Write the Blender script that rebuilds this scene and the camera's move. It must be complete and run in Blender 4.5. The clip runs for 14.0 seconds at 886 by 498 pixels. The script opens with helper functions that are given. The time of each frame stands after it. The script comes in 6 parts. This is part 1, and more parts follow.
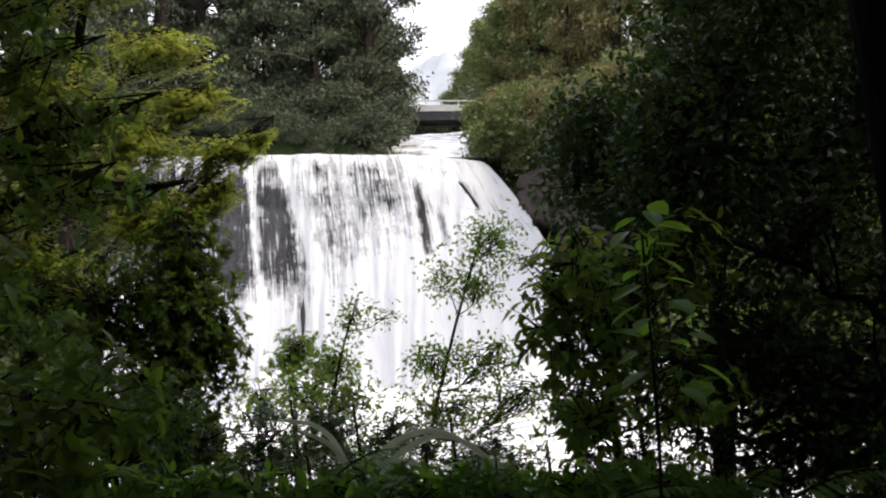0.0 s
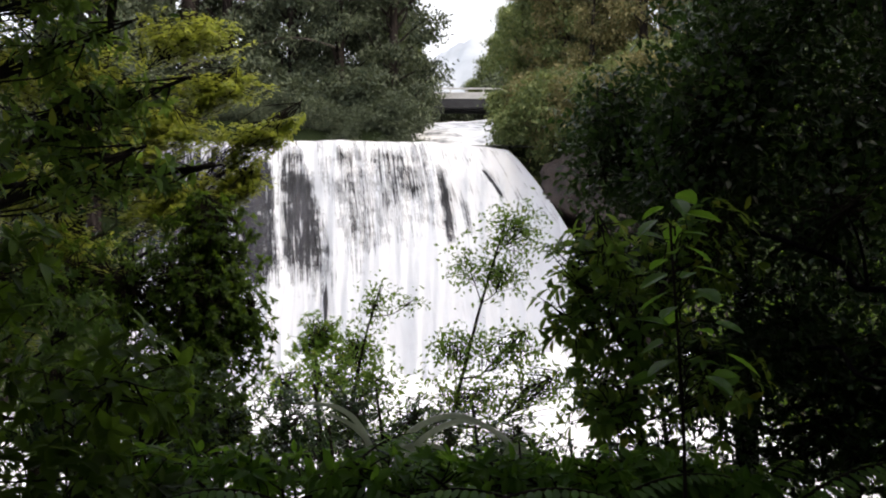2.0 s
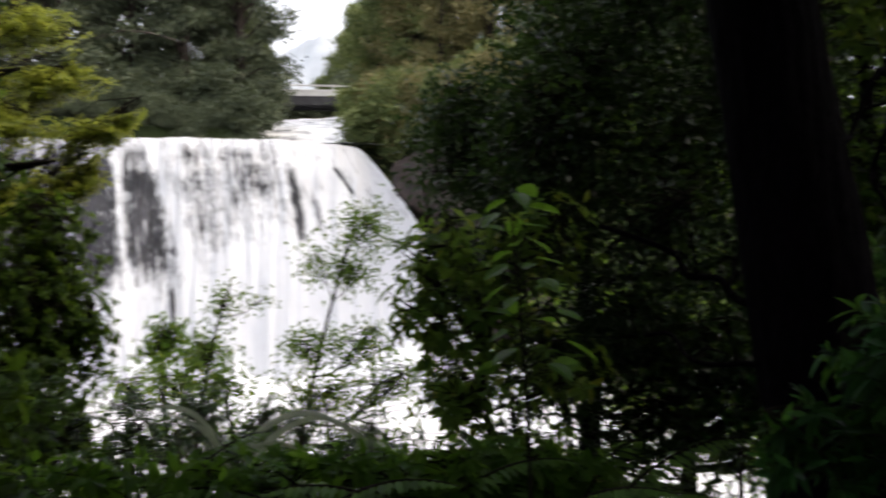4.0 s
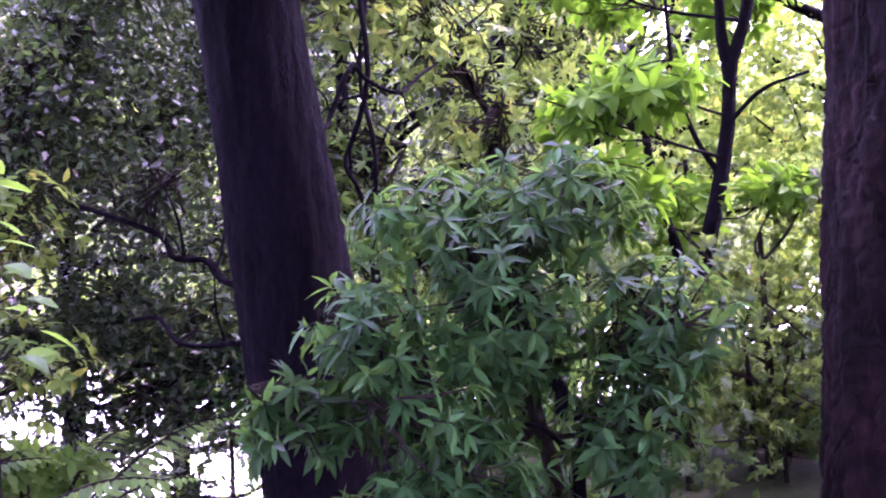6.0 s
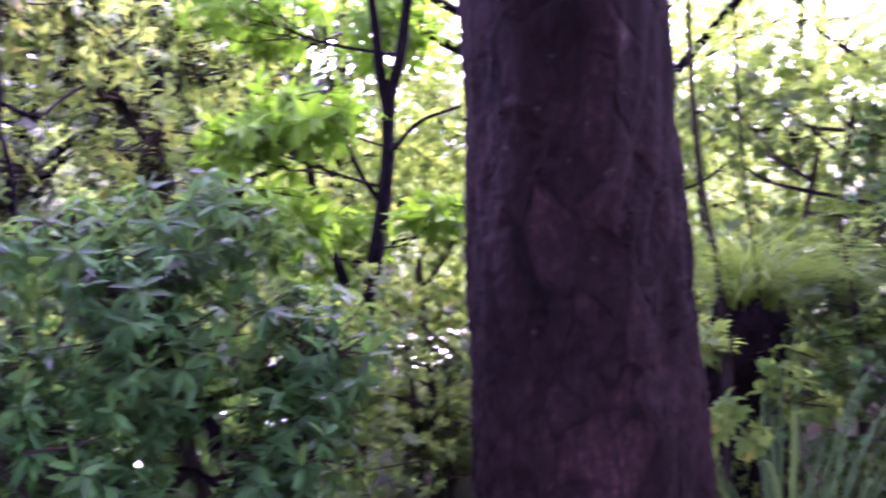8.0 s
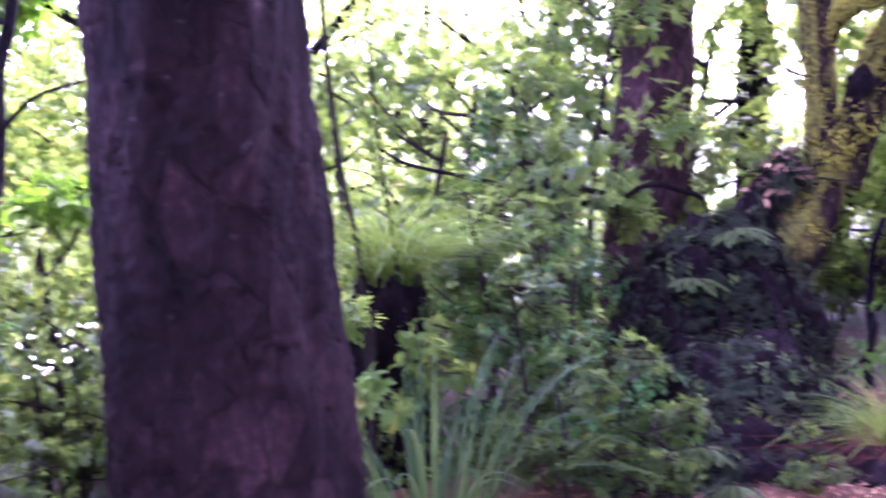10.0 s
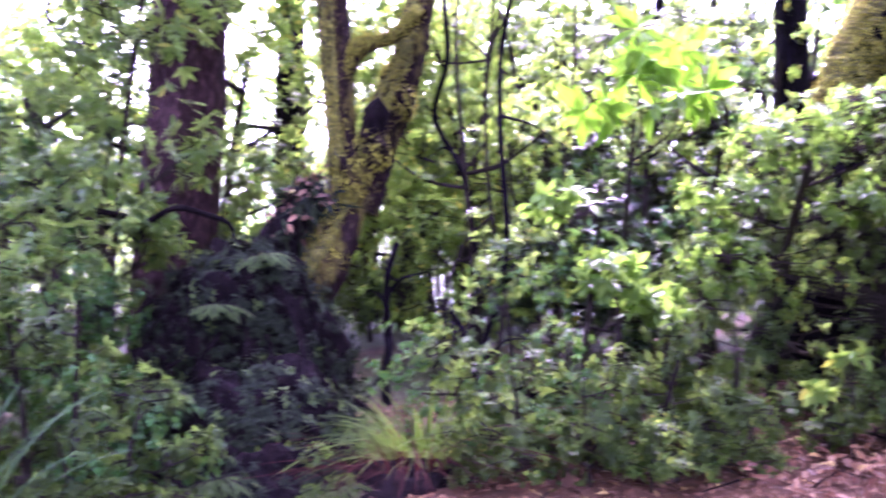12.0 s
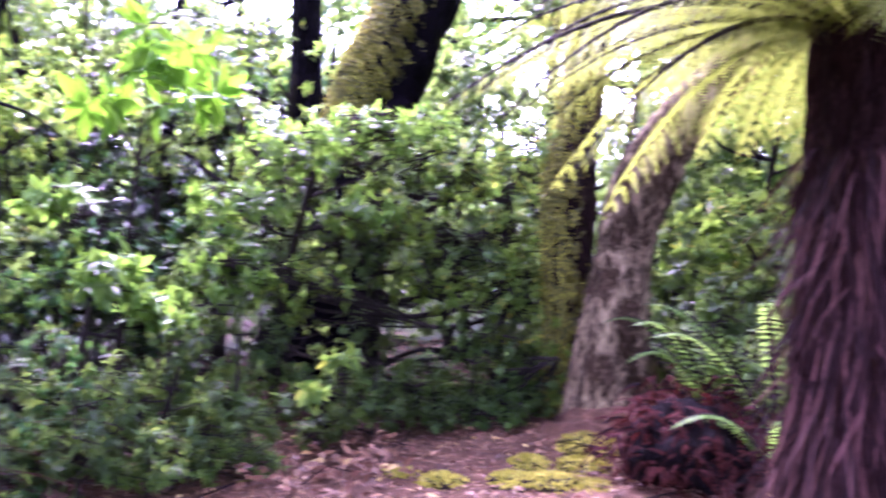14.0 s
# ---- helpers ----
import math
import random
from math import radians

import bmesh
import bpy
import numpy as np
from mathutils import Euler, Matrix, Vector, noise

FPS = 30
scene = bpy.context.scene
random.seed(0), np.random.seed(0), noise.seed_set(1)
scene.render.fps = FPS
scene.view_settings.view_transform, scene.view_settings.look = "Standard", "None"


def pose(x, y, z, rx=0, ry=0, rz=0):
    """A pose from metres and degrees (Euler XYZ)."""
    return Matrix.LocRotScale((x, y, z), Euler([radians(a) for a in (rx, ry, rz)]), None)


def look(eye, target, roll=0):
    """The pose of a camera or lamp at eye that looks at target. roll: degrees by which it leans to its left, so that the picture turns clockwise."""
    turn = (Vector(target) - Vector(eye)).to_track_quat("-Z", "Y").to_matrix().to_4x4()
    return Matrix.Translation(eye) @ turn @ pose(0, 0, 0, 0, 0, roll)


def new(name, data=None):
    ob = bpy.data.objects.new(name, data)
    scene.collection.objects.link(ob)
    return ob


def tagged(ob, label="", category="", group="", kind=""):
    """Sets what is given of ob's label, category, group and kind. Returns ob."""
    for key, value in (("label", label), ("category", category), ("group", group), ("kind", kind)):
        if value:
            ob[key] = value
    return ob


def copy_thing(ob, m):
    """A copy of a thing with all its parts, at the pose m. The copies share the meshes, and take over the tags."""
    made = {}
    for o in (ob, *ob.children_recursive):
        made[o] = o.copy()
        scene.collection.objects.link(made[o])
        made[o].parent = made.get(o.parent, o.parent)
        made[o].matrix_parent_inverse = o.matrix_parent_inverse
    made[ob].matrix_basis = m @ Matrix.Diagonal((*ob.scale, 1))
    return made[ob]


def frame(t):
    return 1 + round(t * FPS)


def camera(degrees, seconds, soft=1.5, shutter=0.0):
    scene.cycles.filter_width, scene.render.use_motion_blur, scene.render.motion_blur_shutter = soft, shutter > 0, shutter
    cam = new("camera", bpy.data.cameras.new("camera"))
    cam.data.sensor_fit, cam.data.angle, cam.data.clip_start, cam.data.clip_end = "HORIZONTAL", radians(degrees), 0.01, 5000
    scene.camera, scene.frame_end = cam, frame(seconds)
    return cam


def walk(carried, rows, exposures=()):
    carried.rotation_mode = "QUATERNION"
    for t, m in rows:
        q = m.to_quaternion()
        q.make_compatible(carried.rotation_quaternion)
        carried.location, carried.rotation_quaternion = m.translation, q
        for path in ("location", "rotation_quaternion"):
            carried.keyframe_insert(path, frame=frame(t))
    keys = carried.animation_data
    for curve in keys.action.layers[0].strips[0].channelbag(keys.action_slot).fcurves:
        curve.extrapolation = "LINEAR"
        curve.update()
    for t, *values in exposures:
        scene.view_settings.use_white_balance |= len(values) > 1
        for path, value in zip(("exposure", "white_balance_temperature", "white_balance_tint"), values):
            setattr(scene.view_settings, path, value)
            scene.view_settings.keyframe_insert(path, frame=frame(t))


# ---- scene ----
cam = camera(49.4, 14.0, soft=2.0, shutter=0.6)
PATH = (
    (0, 0, 0, 1.55, 88.35, 0.45, 0),
    (0.5, -0.006, -0.014, 1.55, 87.96, 0.48, 0.93),
    (1, -0.014, -0.031, 1.544, 87.92, -0.08, 1.38),
    (1.5, -0.018, -0.036, 1.542, 88, -0.04, 1.21),
    (2, -0.019, -0.027, 1.544, 87.63, -0.3, 1.36),
    (2.2, -0.019, -0.028, 1.544, 87.72, -0.09, 1.42),
    (4.3, 0.011, -0.043, 1.532, 87.48, 0.37, -12.27),
    (4.5, 0.021, -0.039, 1.535, 87.78, 0.53, -16.16),
    (5, 0.038, -0.034, 1.533, 87.74, 0.34, -24.53),
    (5.5, 0.047, -0.024, 1.526, 86.7, 0.25, -32.02),
    (6, 0.04, -0.027, 1.526, 86.69, -0.87, -36.81),
    (6.5, 0.078, -0.017, 1.528, 87.19, -0.69, -37.37),
    (7, 0.118, -0.038, 1.521, 87.68, -1.04, -42.05),
    (7.5, 0.163, -0.037, 1.52, 88.03, -0.94, -46.31),
    (7.7, 0.16, -0.04, 1.519, 88.33, -0.62, -50.24),
    (9.8, 0.226, 0.036, 1.476, 88.5, 1.13, -74.15),
    (10, 0.248, 0, 1.482, 87.89, 1.08, -76.73),
    (10.5, 0.289, -0.11, 1.477, 87.25, 1.02, -82.47),
    (11, 0.315, -0.183, 1.47, 87.68, 0.46, -87.69),
    (11.5, 0.363, -0.203, 1.482, 88.71, 0.83, -96),
    (12, 0.393, -0.199, 1.475, 88.97, 0.84, -102.31),
    (12.5, 0.389, -0.202, 1.456, 89.29, 0.15, -111.27),
    (13, 0.437, -0.216, 1.465, 88.79, 0.06, -119.56),
    (13.5, 0.415, -0.262, 1.479, 89.06, -0.55, -123.31),
    (14, 0.375, -0.31, 1.469, 89.4, -1.23, -129.71),
)
EXPOSURES = ((0, 0.97, 7200, 14), (4.3, 0.97, 7200, 14), (4.6, 1.4, 7000, 17), (5.0, 3.65, 6300, 48), (5.5, 4.85, 5800, 84), (6.0, 5.05, 5700, 95),
             (8.0, 5.15, 5700, 95), (10.0, 5.65, 5450, 95), (11.0, 5.7, 5500, 95), (11.5, 5.65, 5500, 94), (12.5, 5.5, 5500, 84), (14.0, 5.33, 5350, 80))
walk(cam, [(t, pose(*p)) for t, *p in PATH], EXPOSURES)

# ---- light: a bright hazy sky with a soft sun high over the landward side ----
SUN_AZ, SUN_EL = 110.0, 54.0  # clockwise from +y, above the horizon
world = bpy.data.worlds.new("sky")
scene.world = world
world.use_nodes = True
wn = world.node_tree
sky = wn.nodes.new("ShaderNodeTexSky")
sky.sky_type = 'NISHITA'
sky.sun_disc = False
sky.sun_elevation = radians(SUN_EL)
sky.sun_rotation = radians(SUN_AZ)
sky.dust_density = 4.0
sky.air_density = 1.0
soft_sky = wn.nodes.new("ShaderNodeMixRGB")
soft_sky.inputs[0].default_value = 0.65
soft_sky.inputs[2].default_value = (8.7, 9.4, 10.8, 1)
wn.links.new(sky.outputs[0], soft_sky.inputs[1])
wn.links.new(soft_sky.outputs[0], wn.nodes["Background"].inputs[0])
wn.nodes["Background"].inputs[1].default_value = 0.12
sun = bpy.data.lights.new("sun", 'SUN')
sun.energy, sun.angle, sun.color = 1.1, radians(12), (1.0, 0.95, 0.86)
az, el = radians(SUN_AZ), radians(SUN_EL)
sun_at = Vector((math.sin(az) * math.cos(el), math.cos(az) * math.cos(el), math.sin(el)))
new("sun", sun).matrix_world = look(sun_at * 60, (0, 0, 0))

# ---- materials ----
def nodes_of(name):
    m = bpy.data.materials.new(name)
    m.use_nodes = True
    nt = m.node_tree
    return m, nt, nt.nodes["Principled BSDF"], nt.nodes["Material Output"]


def ramp(nt, fac, *stops):
    r = nt.nodes.new("ShaderNodeValToRGB")
    while len(r.color_ramp.elements) < len(stops):
        r.color_ramp.elements.new(0.5)
    for e, (p, c) in zip(r.color_ramp.elements, stops):
        e.position, e.color = p, (*c, 1)
    nt.links.new(fac, r.inputs[0])
    return r.outputs[0]


def noise_tex(nt, scale, detail=4.0, rough=0.55, coord="Object", stretch=None):
    tc = nt.nodes.new("ShaderNodeTexCoord")
    n = nt.nodes.new("ShaderNodeTexNoise")
    n.inputs["Scale"].default_value = scale
    n.inputs["Detail"].default_value = detail
    n.inputs["Roughness"].default_value = rough
    out = tc.outputs[coord]
    if stretch:
        mp = nt.nodes.new("ShaderNodeMapping")
        mp.inputs["Scale"].default_value = stretch
        nt.links.new(out, mp.inputs[0])
        out = mp.outputs[0]
    nt.links.new(out, n.inputs["Vector"])
    return n.outputs[0]


def mixed(nt, fac, a, b, mode='MIX'):
    m = nt.nodes.new("ShaderNodeMixRGB")
    m.blend_type = mode
    for k, v in enumerate((fac, a, b)):
        if isinstance(v, (int, float)):
            m.inputs[k].default_value = v
        elif isinstance(v, tuple):
            m.inputs[k].default_value = (*v, 1)
        else:
            nt.links.new(v, m.inputs[k])
    return m.outputs[0]


def bumped(nt, bsdf, height, strength, dist):
    b = nt.nodes.new("ShaderNodeBump")
    b.inputs["Strength"].default_value = strength
    b.inputs["Distance"].default_value = dist
    nt.links.new(height, b.inputs["Height"])
    nt.links.new(b.outputs[0], bsdf.inputs["Normal"])


def leaf_mat(name, dark, mid, light, gloss=0.38, through_light=0.35, glow=(0.38, 0.48, 0.12), aged=None, clump=2.2, spec=0.25):
    """Leaf: colour differs from leaf to leaf, a waxy sheen above, light passing through the blade."""
    m, nt, p, out = nodes_of(name)
    geo = nt.nodes.new("ShaderNodeNewGeometry")
    stops = [(0.0, dark), (0.5, mid), (0.93, light)]
    if aged:
        stops.append((0.975, aged))
    col = ramp(nt, geo.outputs["Random Per Island"], *stops)
    grain = noise_tex(nt, 60.0, 3)
    col = mixed(nt, 0.35, col, mixed(nt, grain, (0.35, 0.35, 0.35), (1.0, 1.0, 1.0)), 'MULTIPLY')
    col = mixed(nt, 0.7, col, ramp(nt, noise_tex(nt, clump, 3), (0.34, (0.35, 0.4, 0.4)), (0.62, (1.0, 1.0, 1.0))), 'MULTIPLY')
    nt.links.new(col, p.inputs["Base Color"])
    p.inputs["Roughness"].default_value = gloss
    p.inputs["Specular IOR Level"].default_value = spec
    bumped(nt, p, grain, 0.25, 0.003)
    tr = nt.nodes.new("ShaderNodeBsdfTranslucent")
    nt.links.new(mixed(nt, 0.55, col, glow), tr.inputs[0])
    mx = nt.nodes.new("ShaderNodeMixShader")
    mx.inputs[0].default_value = through_light
    nt.links.new(p.outputs[0], mx.inputs[1])
    nt.links.new(tr.outputs[0], mx.inputs[2])
    nt.links.new(mx.outputs[0], out.inputs[0])
    return m


def bark_mat(name, dark, mid, light, scale=9.0, ridge=(5, 5, 0.8), rough=0.85, depth=0.03, patch=None, patch_amount=0.5, patch_scale=5.5):
    m, nt, p, out = nodes_of(name)
    a = noise_tex(nt, scale, 6, 0.65, "Object", ridge)
    b = noise_tex(nt, 2.2, 5, 0.6, "Object", (1.6, 1.6, 0.45))
    b = ramp(nt, b, (0.36, (0, 0, 0)), (0.64, (1, 1, 1)))
    col = ramp(nt, a, (0.3, dark), (0.52, mid), (0.75, light))
    col = mixed(nt, 0.75, col, mixed(nt, b, (0.3, 0.3, 0.3), (1.0, 1.0, 1.0)), 'MULTIPLY')
    if patch:
        c = noise_tex(nt, patch_scale, 6, 0.75, "Object", (1, 1, 0.5))
        mask = ramp(nt, c, (patch_amount - 0.1, (0, 0, 0)), (patch_amount + 0.1, (1, 1, 1)))
        col = mixed(nt, mask, col, patch)
    nt.links.new(col, p.inputs["Base Color"])
    p.inputs["Roughness"].default_value = rough
    p.inputs["Specular IOR Level"].default_value = 0.04
    bumped(nt, p, a, 0.9, depth)
    return m


def plate_bark(name, dark, mid, light, lichen, plates=(8.0, 8.0, 4.5), depth=0.025):
    """Bark in flat plates with dark cracks between them, each plate of its own shade, with pale lichen specks."""
    m, nt, p, out = nodes_of(name)
    tc = nt.nodes.new("ShaderNodeTexCoord")
    warp = nt.nodes.new("ShaderNodeTexNoise")
    warp.inputs["Scale"].default_value = 3.0
    warp.inputs["Detail"].default_value = 5
    nt.links.new(tc.outputs["Object"], warp.inputs["Vector"])
    bent = mixed(nt, 0.16, tc.outputs["Object"], warp.outputs["Color"], 'ADD')
    mp = nt.nodes.new("ShaderNodeMapping")
    mp.inputs["Scale"].default_value = plates
    nt.links.new(bent, mp.inputs[0])
    cell = nt.nodes.new("ShaderNodeTexVoronoi")
    edge = nt.nodes.new("ShaderNodeTexVoronoi")
    edge.feature = 'DISTANCE_TO_EDGE'
    for v in (cell, edge):
        v.inputs["Scale"].default_value = 1.0
        nt.links.new(mp.outputs[0], v.inputs["Vector"])
    fine = noise_tex(nt, 22.0, 7, 0.7, "Object", (2.2, 2.2, 0.9))
    broad = ramp(nt, noise_tex(nt, 1.7, 4, 0.6), (0.39, (0.3, 0.28, 0.31)), (0.63, (1.25, 1.2, 1.2)))
    col = ramp(nt, fine, (0.3, dark), (0.52, mid), (0.76, light))
    sep = nt.nodes.new("ShaderNodeSeparateColor")
    nt.links.new(cell.outputs["Color"], sep.inputs[0])
    col = mixed(nt, 0.8, col, ramp(nt, sep.outputs[0], (0.0, (0.25, 0.24, 0.26)), (0.5, (0.8, 0.8, 0.8)), (1.0, (1.45, 1.38, 1.38))), 'MULTIPLY')
    crack = ramp(nt, edge.outputs["Distance"], (0.0, (0.5, 0.5, 0.5)), (0.1, (1, 1, 1)))
    col = mixed(nt, 0.8, mixed(nt, 0.85, col, broad, 'MULTIPLY'), crack, 'MULTIPLY')
    specks = ramp(nt, noise_tex(nt, 13.0, 4, 0.6), (0.66, (0, 0, 0)), (0.74, (1, 1, 1)))
    col = mixed(nt, mixed(nt, 0.6, (0, 0, 0), specks), col, lichen)
    nt.links.new(col, p.inputs["Base Color"])
    p.inputs["Roughness"].default_value = 0.85
    p.inputs["Specular IOR Level"].default_value = 0.06
    bumped(nt, p, mixed(nt, 0.4, crack, fine), 0.8, depth)
    return m


def plain_mat(name, a, b, scale=8.0, rough=0.7, bump=0.4, depth=0.02, metal=0.0, coord="Object", stretch=None):
    m, nt, p, out = nodes_of(name)
    n = noise_tex(nt, scale, 6, 0.6, coord, stretch)
    n2 = noise_tex(nt, scale * 0.17, 3, 0.5, coord)
    col = ramp(nt, n, (0.3, a), (0.7, b))
    col = mixed(nt, 0.45, col, mixed(nt, n2, (0.35, 0.35, 0.35), (1.0, 1.0, 1.0)), 'MULTIPLY')
    nt.links.new(col, p.inputs["Base Color"])
    p.inputs["Roughness"].default_value = rough
    p.inputs["Metallic"].default_value = metal
    if bump:
        bumped(nt, p, n, bump, depth)
    return m


# Backlight and canopy shade are put into this near-black leaf colour.
M_DARKLEAF = leaf_mat("shade_dark_glossy_leaf", (0.005, 0.012, 0.008), (0.010, 0.024, 0.013), (0.025, 0.052, 0.022), 0.35, 0.2, (0.16, 0.3, 0.05), None, 2.2, 0.14)
M_MIDLEAF = leaf_mat("mid_green_leaf", (0.014, 0.046, 0.009), (0.032, 0.095, 0.016), (0.09, 0.18, 0.03), 0.42, 0.42, (0.4, 0.58, 0.09), (0.24, 0.23, 0.03), 2.2, 0.1)
M_LANCE = leaf_mat("lance_leaf", (0.004, 0.02, 0.007), (0.009, 0.045, 0.014), (0.028, 0.105, 0.028), 0.33, 0.28, (0.24, 0.54, 0.07), None, 2.6, 0.06)
M_BRIGHT = leaf_mat("bright_leaf", (0.022, 0.064, 0.013), (0.062, 0.145, 0.025), (0.17, 0.27, 0.05), 0.42, 0.5, (0.4, 0.63, 0.07), (0.5, 0.4, 0.05), 1.5, 0.08)
M_YELLOW = leaf_mat("yellow_green_leaf", (0.08, 0.12, 0.02), (0.18, 0.235, 0.035), (0.32, 0.36, 0.06), 0.4, 0.5, (0.6, 0.66, 0.1))
M_BIGLEAF = leaf_mat("broad_leaf", (0.03, 0.08, 0.013), (0.048, 0.118, 0.02), (0.08, 0.155, 0.032), 0.34, 0.4, (0.3, 0.58, 0.05), None, 2.2, 0.07)
M_FERN = leaf_mat("fern_leaf", (0.016, 0.04, 0.010), (0.03, 0.07, 0.016), (0.06, 0.115, 0.028), 0.7, 0.3, (0.38, 0.48, 0.12), None, 2.2, 0.1)
M_GROUNDFERN = leaf_mat("ground_fern_leaf", (0.03, 0.075, 0.014), (0.06, 0.14, 0.024), (0.12, 0.22, 0.04), 0.5, 0.4, (0.34, 0.56, 0.09), None, 2.2, 0.08)
M_TREEFERN = leaf_mat("tree_fern_leaf", (0.065, 0.098, 0.014), (0.1, 0.14, 0.02), (0.16, 0.2, 0.036), 0.6, 0.42, (0.38, 0.46, 0.06), None, 2.2, 0.1)
M_FLAX = leaf_mat("strap_leaf", (0.008, 0.026, 0.009), (0.017, 0.05, 0.015), (0.04, 0.095, 0.026), 0.5, 0.15, (0.2, 0.36, 0.08), None, 1.2, 0.06)
M_GRASS = leaf_mat("tuft_grass", (0.015, 0.042, 0.007), (0.04, 0.088, 0.012), (0.09, 0.15, 0.024), 0.5, 0.35, (0.28, 0.48, 0.05), None, 2.2, 0.07)
M_ARCH = leaf_mat("arching_blade", (0.45, 0.48, 0.4), (0.55, 0.58, 0.48), (0.62, 0.64, 0.56), 0.3, 0.3, (0.3, 0.35, 0.15))
# Far foliage: mist haze is put into these three lightened colours.
M_PINE = leaf_mat("far_dark_foliage_hazed", (0.06, 0.08, 0.055), (0.12, 0.145, 0.09), (0.18, 0.205, 0.12), 0.6, 0.2, (0.12, 0.16, 0.04), None, 0.55)
M_RUST = leaf_mat("far_rusty_foliage_hazed", (0.13, 0.14, 0.06), (0.26, 0.24, 0.1), (0.44, 0.37, 0.17), 0.6, 0.25, (0.25, 0.2, 0.06), None, 0.55)
M_FARGREEN = leaf_mat("far_green_foliage_hazed", (0.08, 0.12, 0.05), (0.17, 0.22, 0.08), (0.3, 0.33, 0.13), 0.6, 0.25, (0.25, 0.3, 0.06), None, 0.55)
M_MOSS = leaf_mat("moss_tuft", (0.05, 0.06, 0.006), (0.16, 0.175, 0.014), (0.33, 0.34, 0.035), 0.8, 0.3, (0.5, 0.45, 0.05))
M_STAR = leaf_mat("rosette_leaf", (0.04, 0.12, 0.01), (0.065, 0.17, 0.012), (0.1, 0.22, 0.02), 0.5, 0.42, (0.2, 0.5, 0.01), None, 2.2, 0.04)
M_MOSSFUR = plain_mat("moss_fur", (0.014, 0.015, 0.003), (0.13, 0.14, 0.008), 20.0, 0.95, 1.0, 0.04)
M_CUSHION = leaf_mat("moss_cushion_tuft", (0.13, 0.14, 0.012), (0.28, 0.27, 0.025), (0.42, 0.38, 0.05), 0.8, 0.25, (0.5, 0.5, 0.05))
M_LITTER = leaf_mat("dead_leaf", (0.045, 0.02, 0.01), (0.115, 0.055, 0.027), (0.26, 0.15, 0.075), 0.6, 0.15, (0.3, 0.12, 0.08), (0.5, 0.38, 0.12))
M_DEADFROND = leaf_mat("dead_frond", (0.011, 0.003, 0.003), (0.026, 0.0065, 0.006), (0.065, 0.018, 0.014), 0.8, 0.15, (0.2, 0.04, 0.03), None, 2.2, 0.05)
M_SKIRT = leaf_mat("hanging_frond_stub", (0.008, 0.0035, 0.0045), (0.034, 0.014, 0.014), (0.13, 0.056, 0.048), 0.8, 0.05, (0.2, 0.08, 0.05), None, 6.0, 0.1)
# Two darkened versions of the mid-green leaf: canopy shade put into the colour.
M_SHADELEAF = leaf_mat("shade_darkened_leaf", (0.009, 0.026, 0.009), (0.02, 0.054, 0.014), (0.05, 0.11, 0.025), 0.4, 0.38, (0.34, 0.54, 0.09), None, 2.2, 0.12)
M_NEARLEAF = leaf_mat("shade_darkened_near_leaf", (0.007, 0.017, 0.003), (0.018, 0.042, 0.006), (0.07, 0.125, 0.016), 0.45, 0.35, (0.3, 0.5, 0.05), None, 1.6, 0.08)
# Leaf of the low bank plants: the bank's shade is put into its colour.
M_LOWLEAF = leaf_mat("shade_darkened_bank_leaf", (0.006, 0.015, 0.006), (0.013, 0.034, 0.011), (0.045, 0.085, 0.018), 0.5, 0.3, (0.3, 0.5, 0.07), None, 1.6, 0.07)
M_TWIG = bark_mat("twig_bark", (0.012, 0.01, 0.009), (0.03, 0.025, 0.02), (0.06, 0.05, 0.04), 30)
# Forest shade on the trunks is put into the next two bark colours.
M_DARKBARK = bark_mat("shade_darkened_bark", (0.0022, 0.0016, 0.003), (0.0042, 0.003, 0.0054), (0.0095, 0.0065, 0.011), 10, (4, 4, 1.6))
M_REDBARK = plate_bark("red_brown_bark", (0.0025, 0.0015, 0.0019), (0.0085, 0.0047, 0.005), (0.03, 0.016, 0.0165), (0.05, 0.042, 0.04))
# Root bark and mound cover: overhead canopy shade is put into these near-black colours.
M_ROOT = bark_mat("shade_darkened_root_bark", (0.003, 0.002, 0.0028), (0.007, 0.005, 0.006), (0.02, 0.013, 0.014), 9, (2, 2, 1.2), 0.95, 0.05)
M_MURK = leaf_mat("shade_painted_cover", (0.004, 0.007, 0.005), (0.009, 0.015, 0.010), (0.02, 0.034, 0.016), 0.7, 0.12, (0.1, 0.16, 0.04), None, 3.0, 0.05)
M_DEADWOOD = bark_mat("grey_dead_wood", (0.06, 0.05, 0.04), (0.12, 0.1, 0.085), (0.2, 0.175, 0.15), 4)
M_BROWNBARK = bark_mat("brown_bark", (0.012, 0.007, 0.008), (0.04, 0.022, 0.023), (0.13, 0.075, 0.068), 9, (3, 3, 1.2), 0.85, 0.05)
M_MOSSBARK = bark_mat("mossy_bark", (0.005, 0.003, 0.0035), (0.015, 0.009, 0.009), (0.05, 0.032, 0.027), 12, (3, 3, 1.2), 0.9, 0.03, (0.13, 0.13, 0.02), 0.62)
M_PALEBARK = bark_mat("pale_lichen_bark", (0.013, 0.008, 0.005), (0.046, 0.029, 0.016), (0.14, 0.1, 0.06), 11, (4, 4, 2.2), 0.85, 0.04, (0.34, 0.27, 0.15), 0.57, 12.0)
M_FIBRE = bark_mat("tree_fern_fibre", (0.008, 0.004, 0.005), (0.03, 0.014, 0.014), (0.1, 0.05, 0.045), 16, (8, 8, 0.5), 0.95, 0.06)
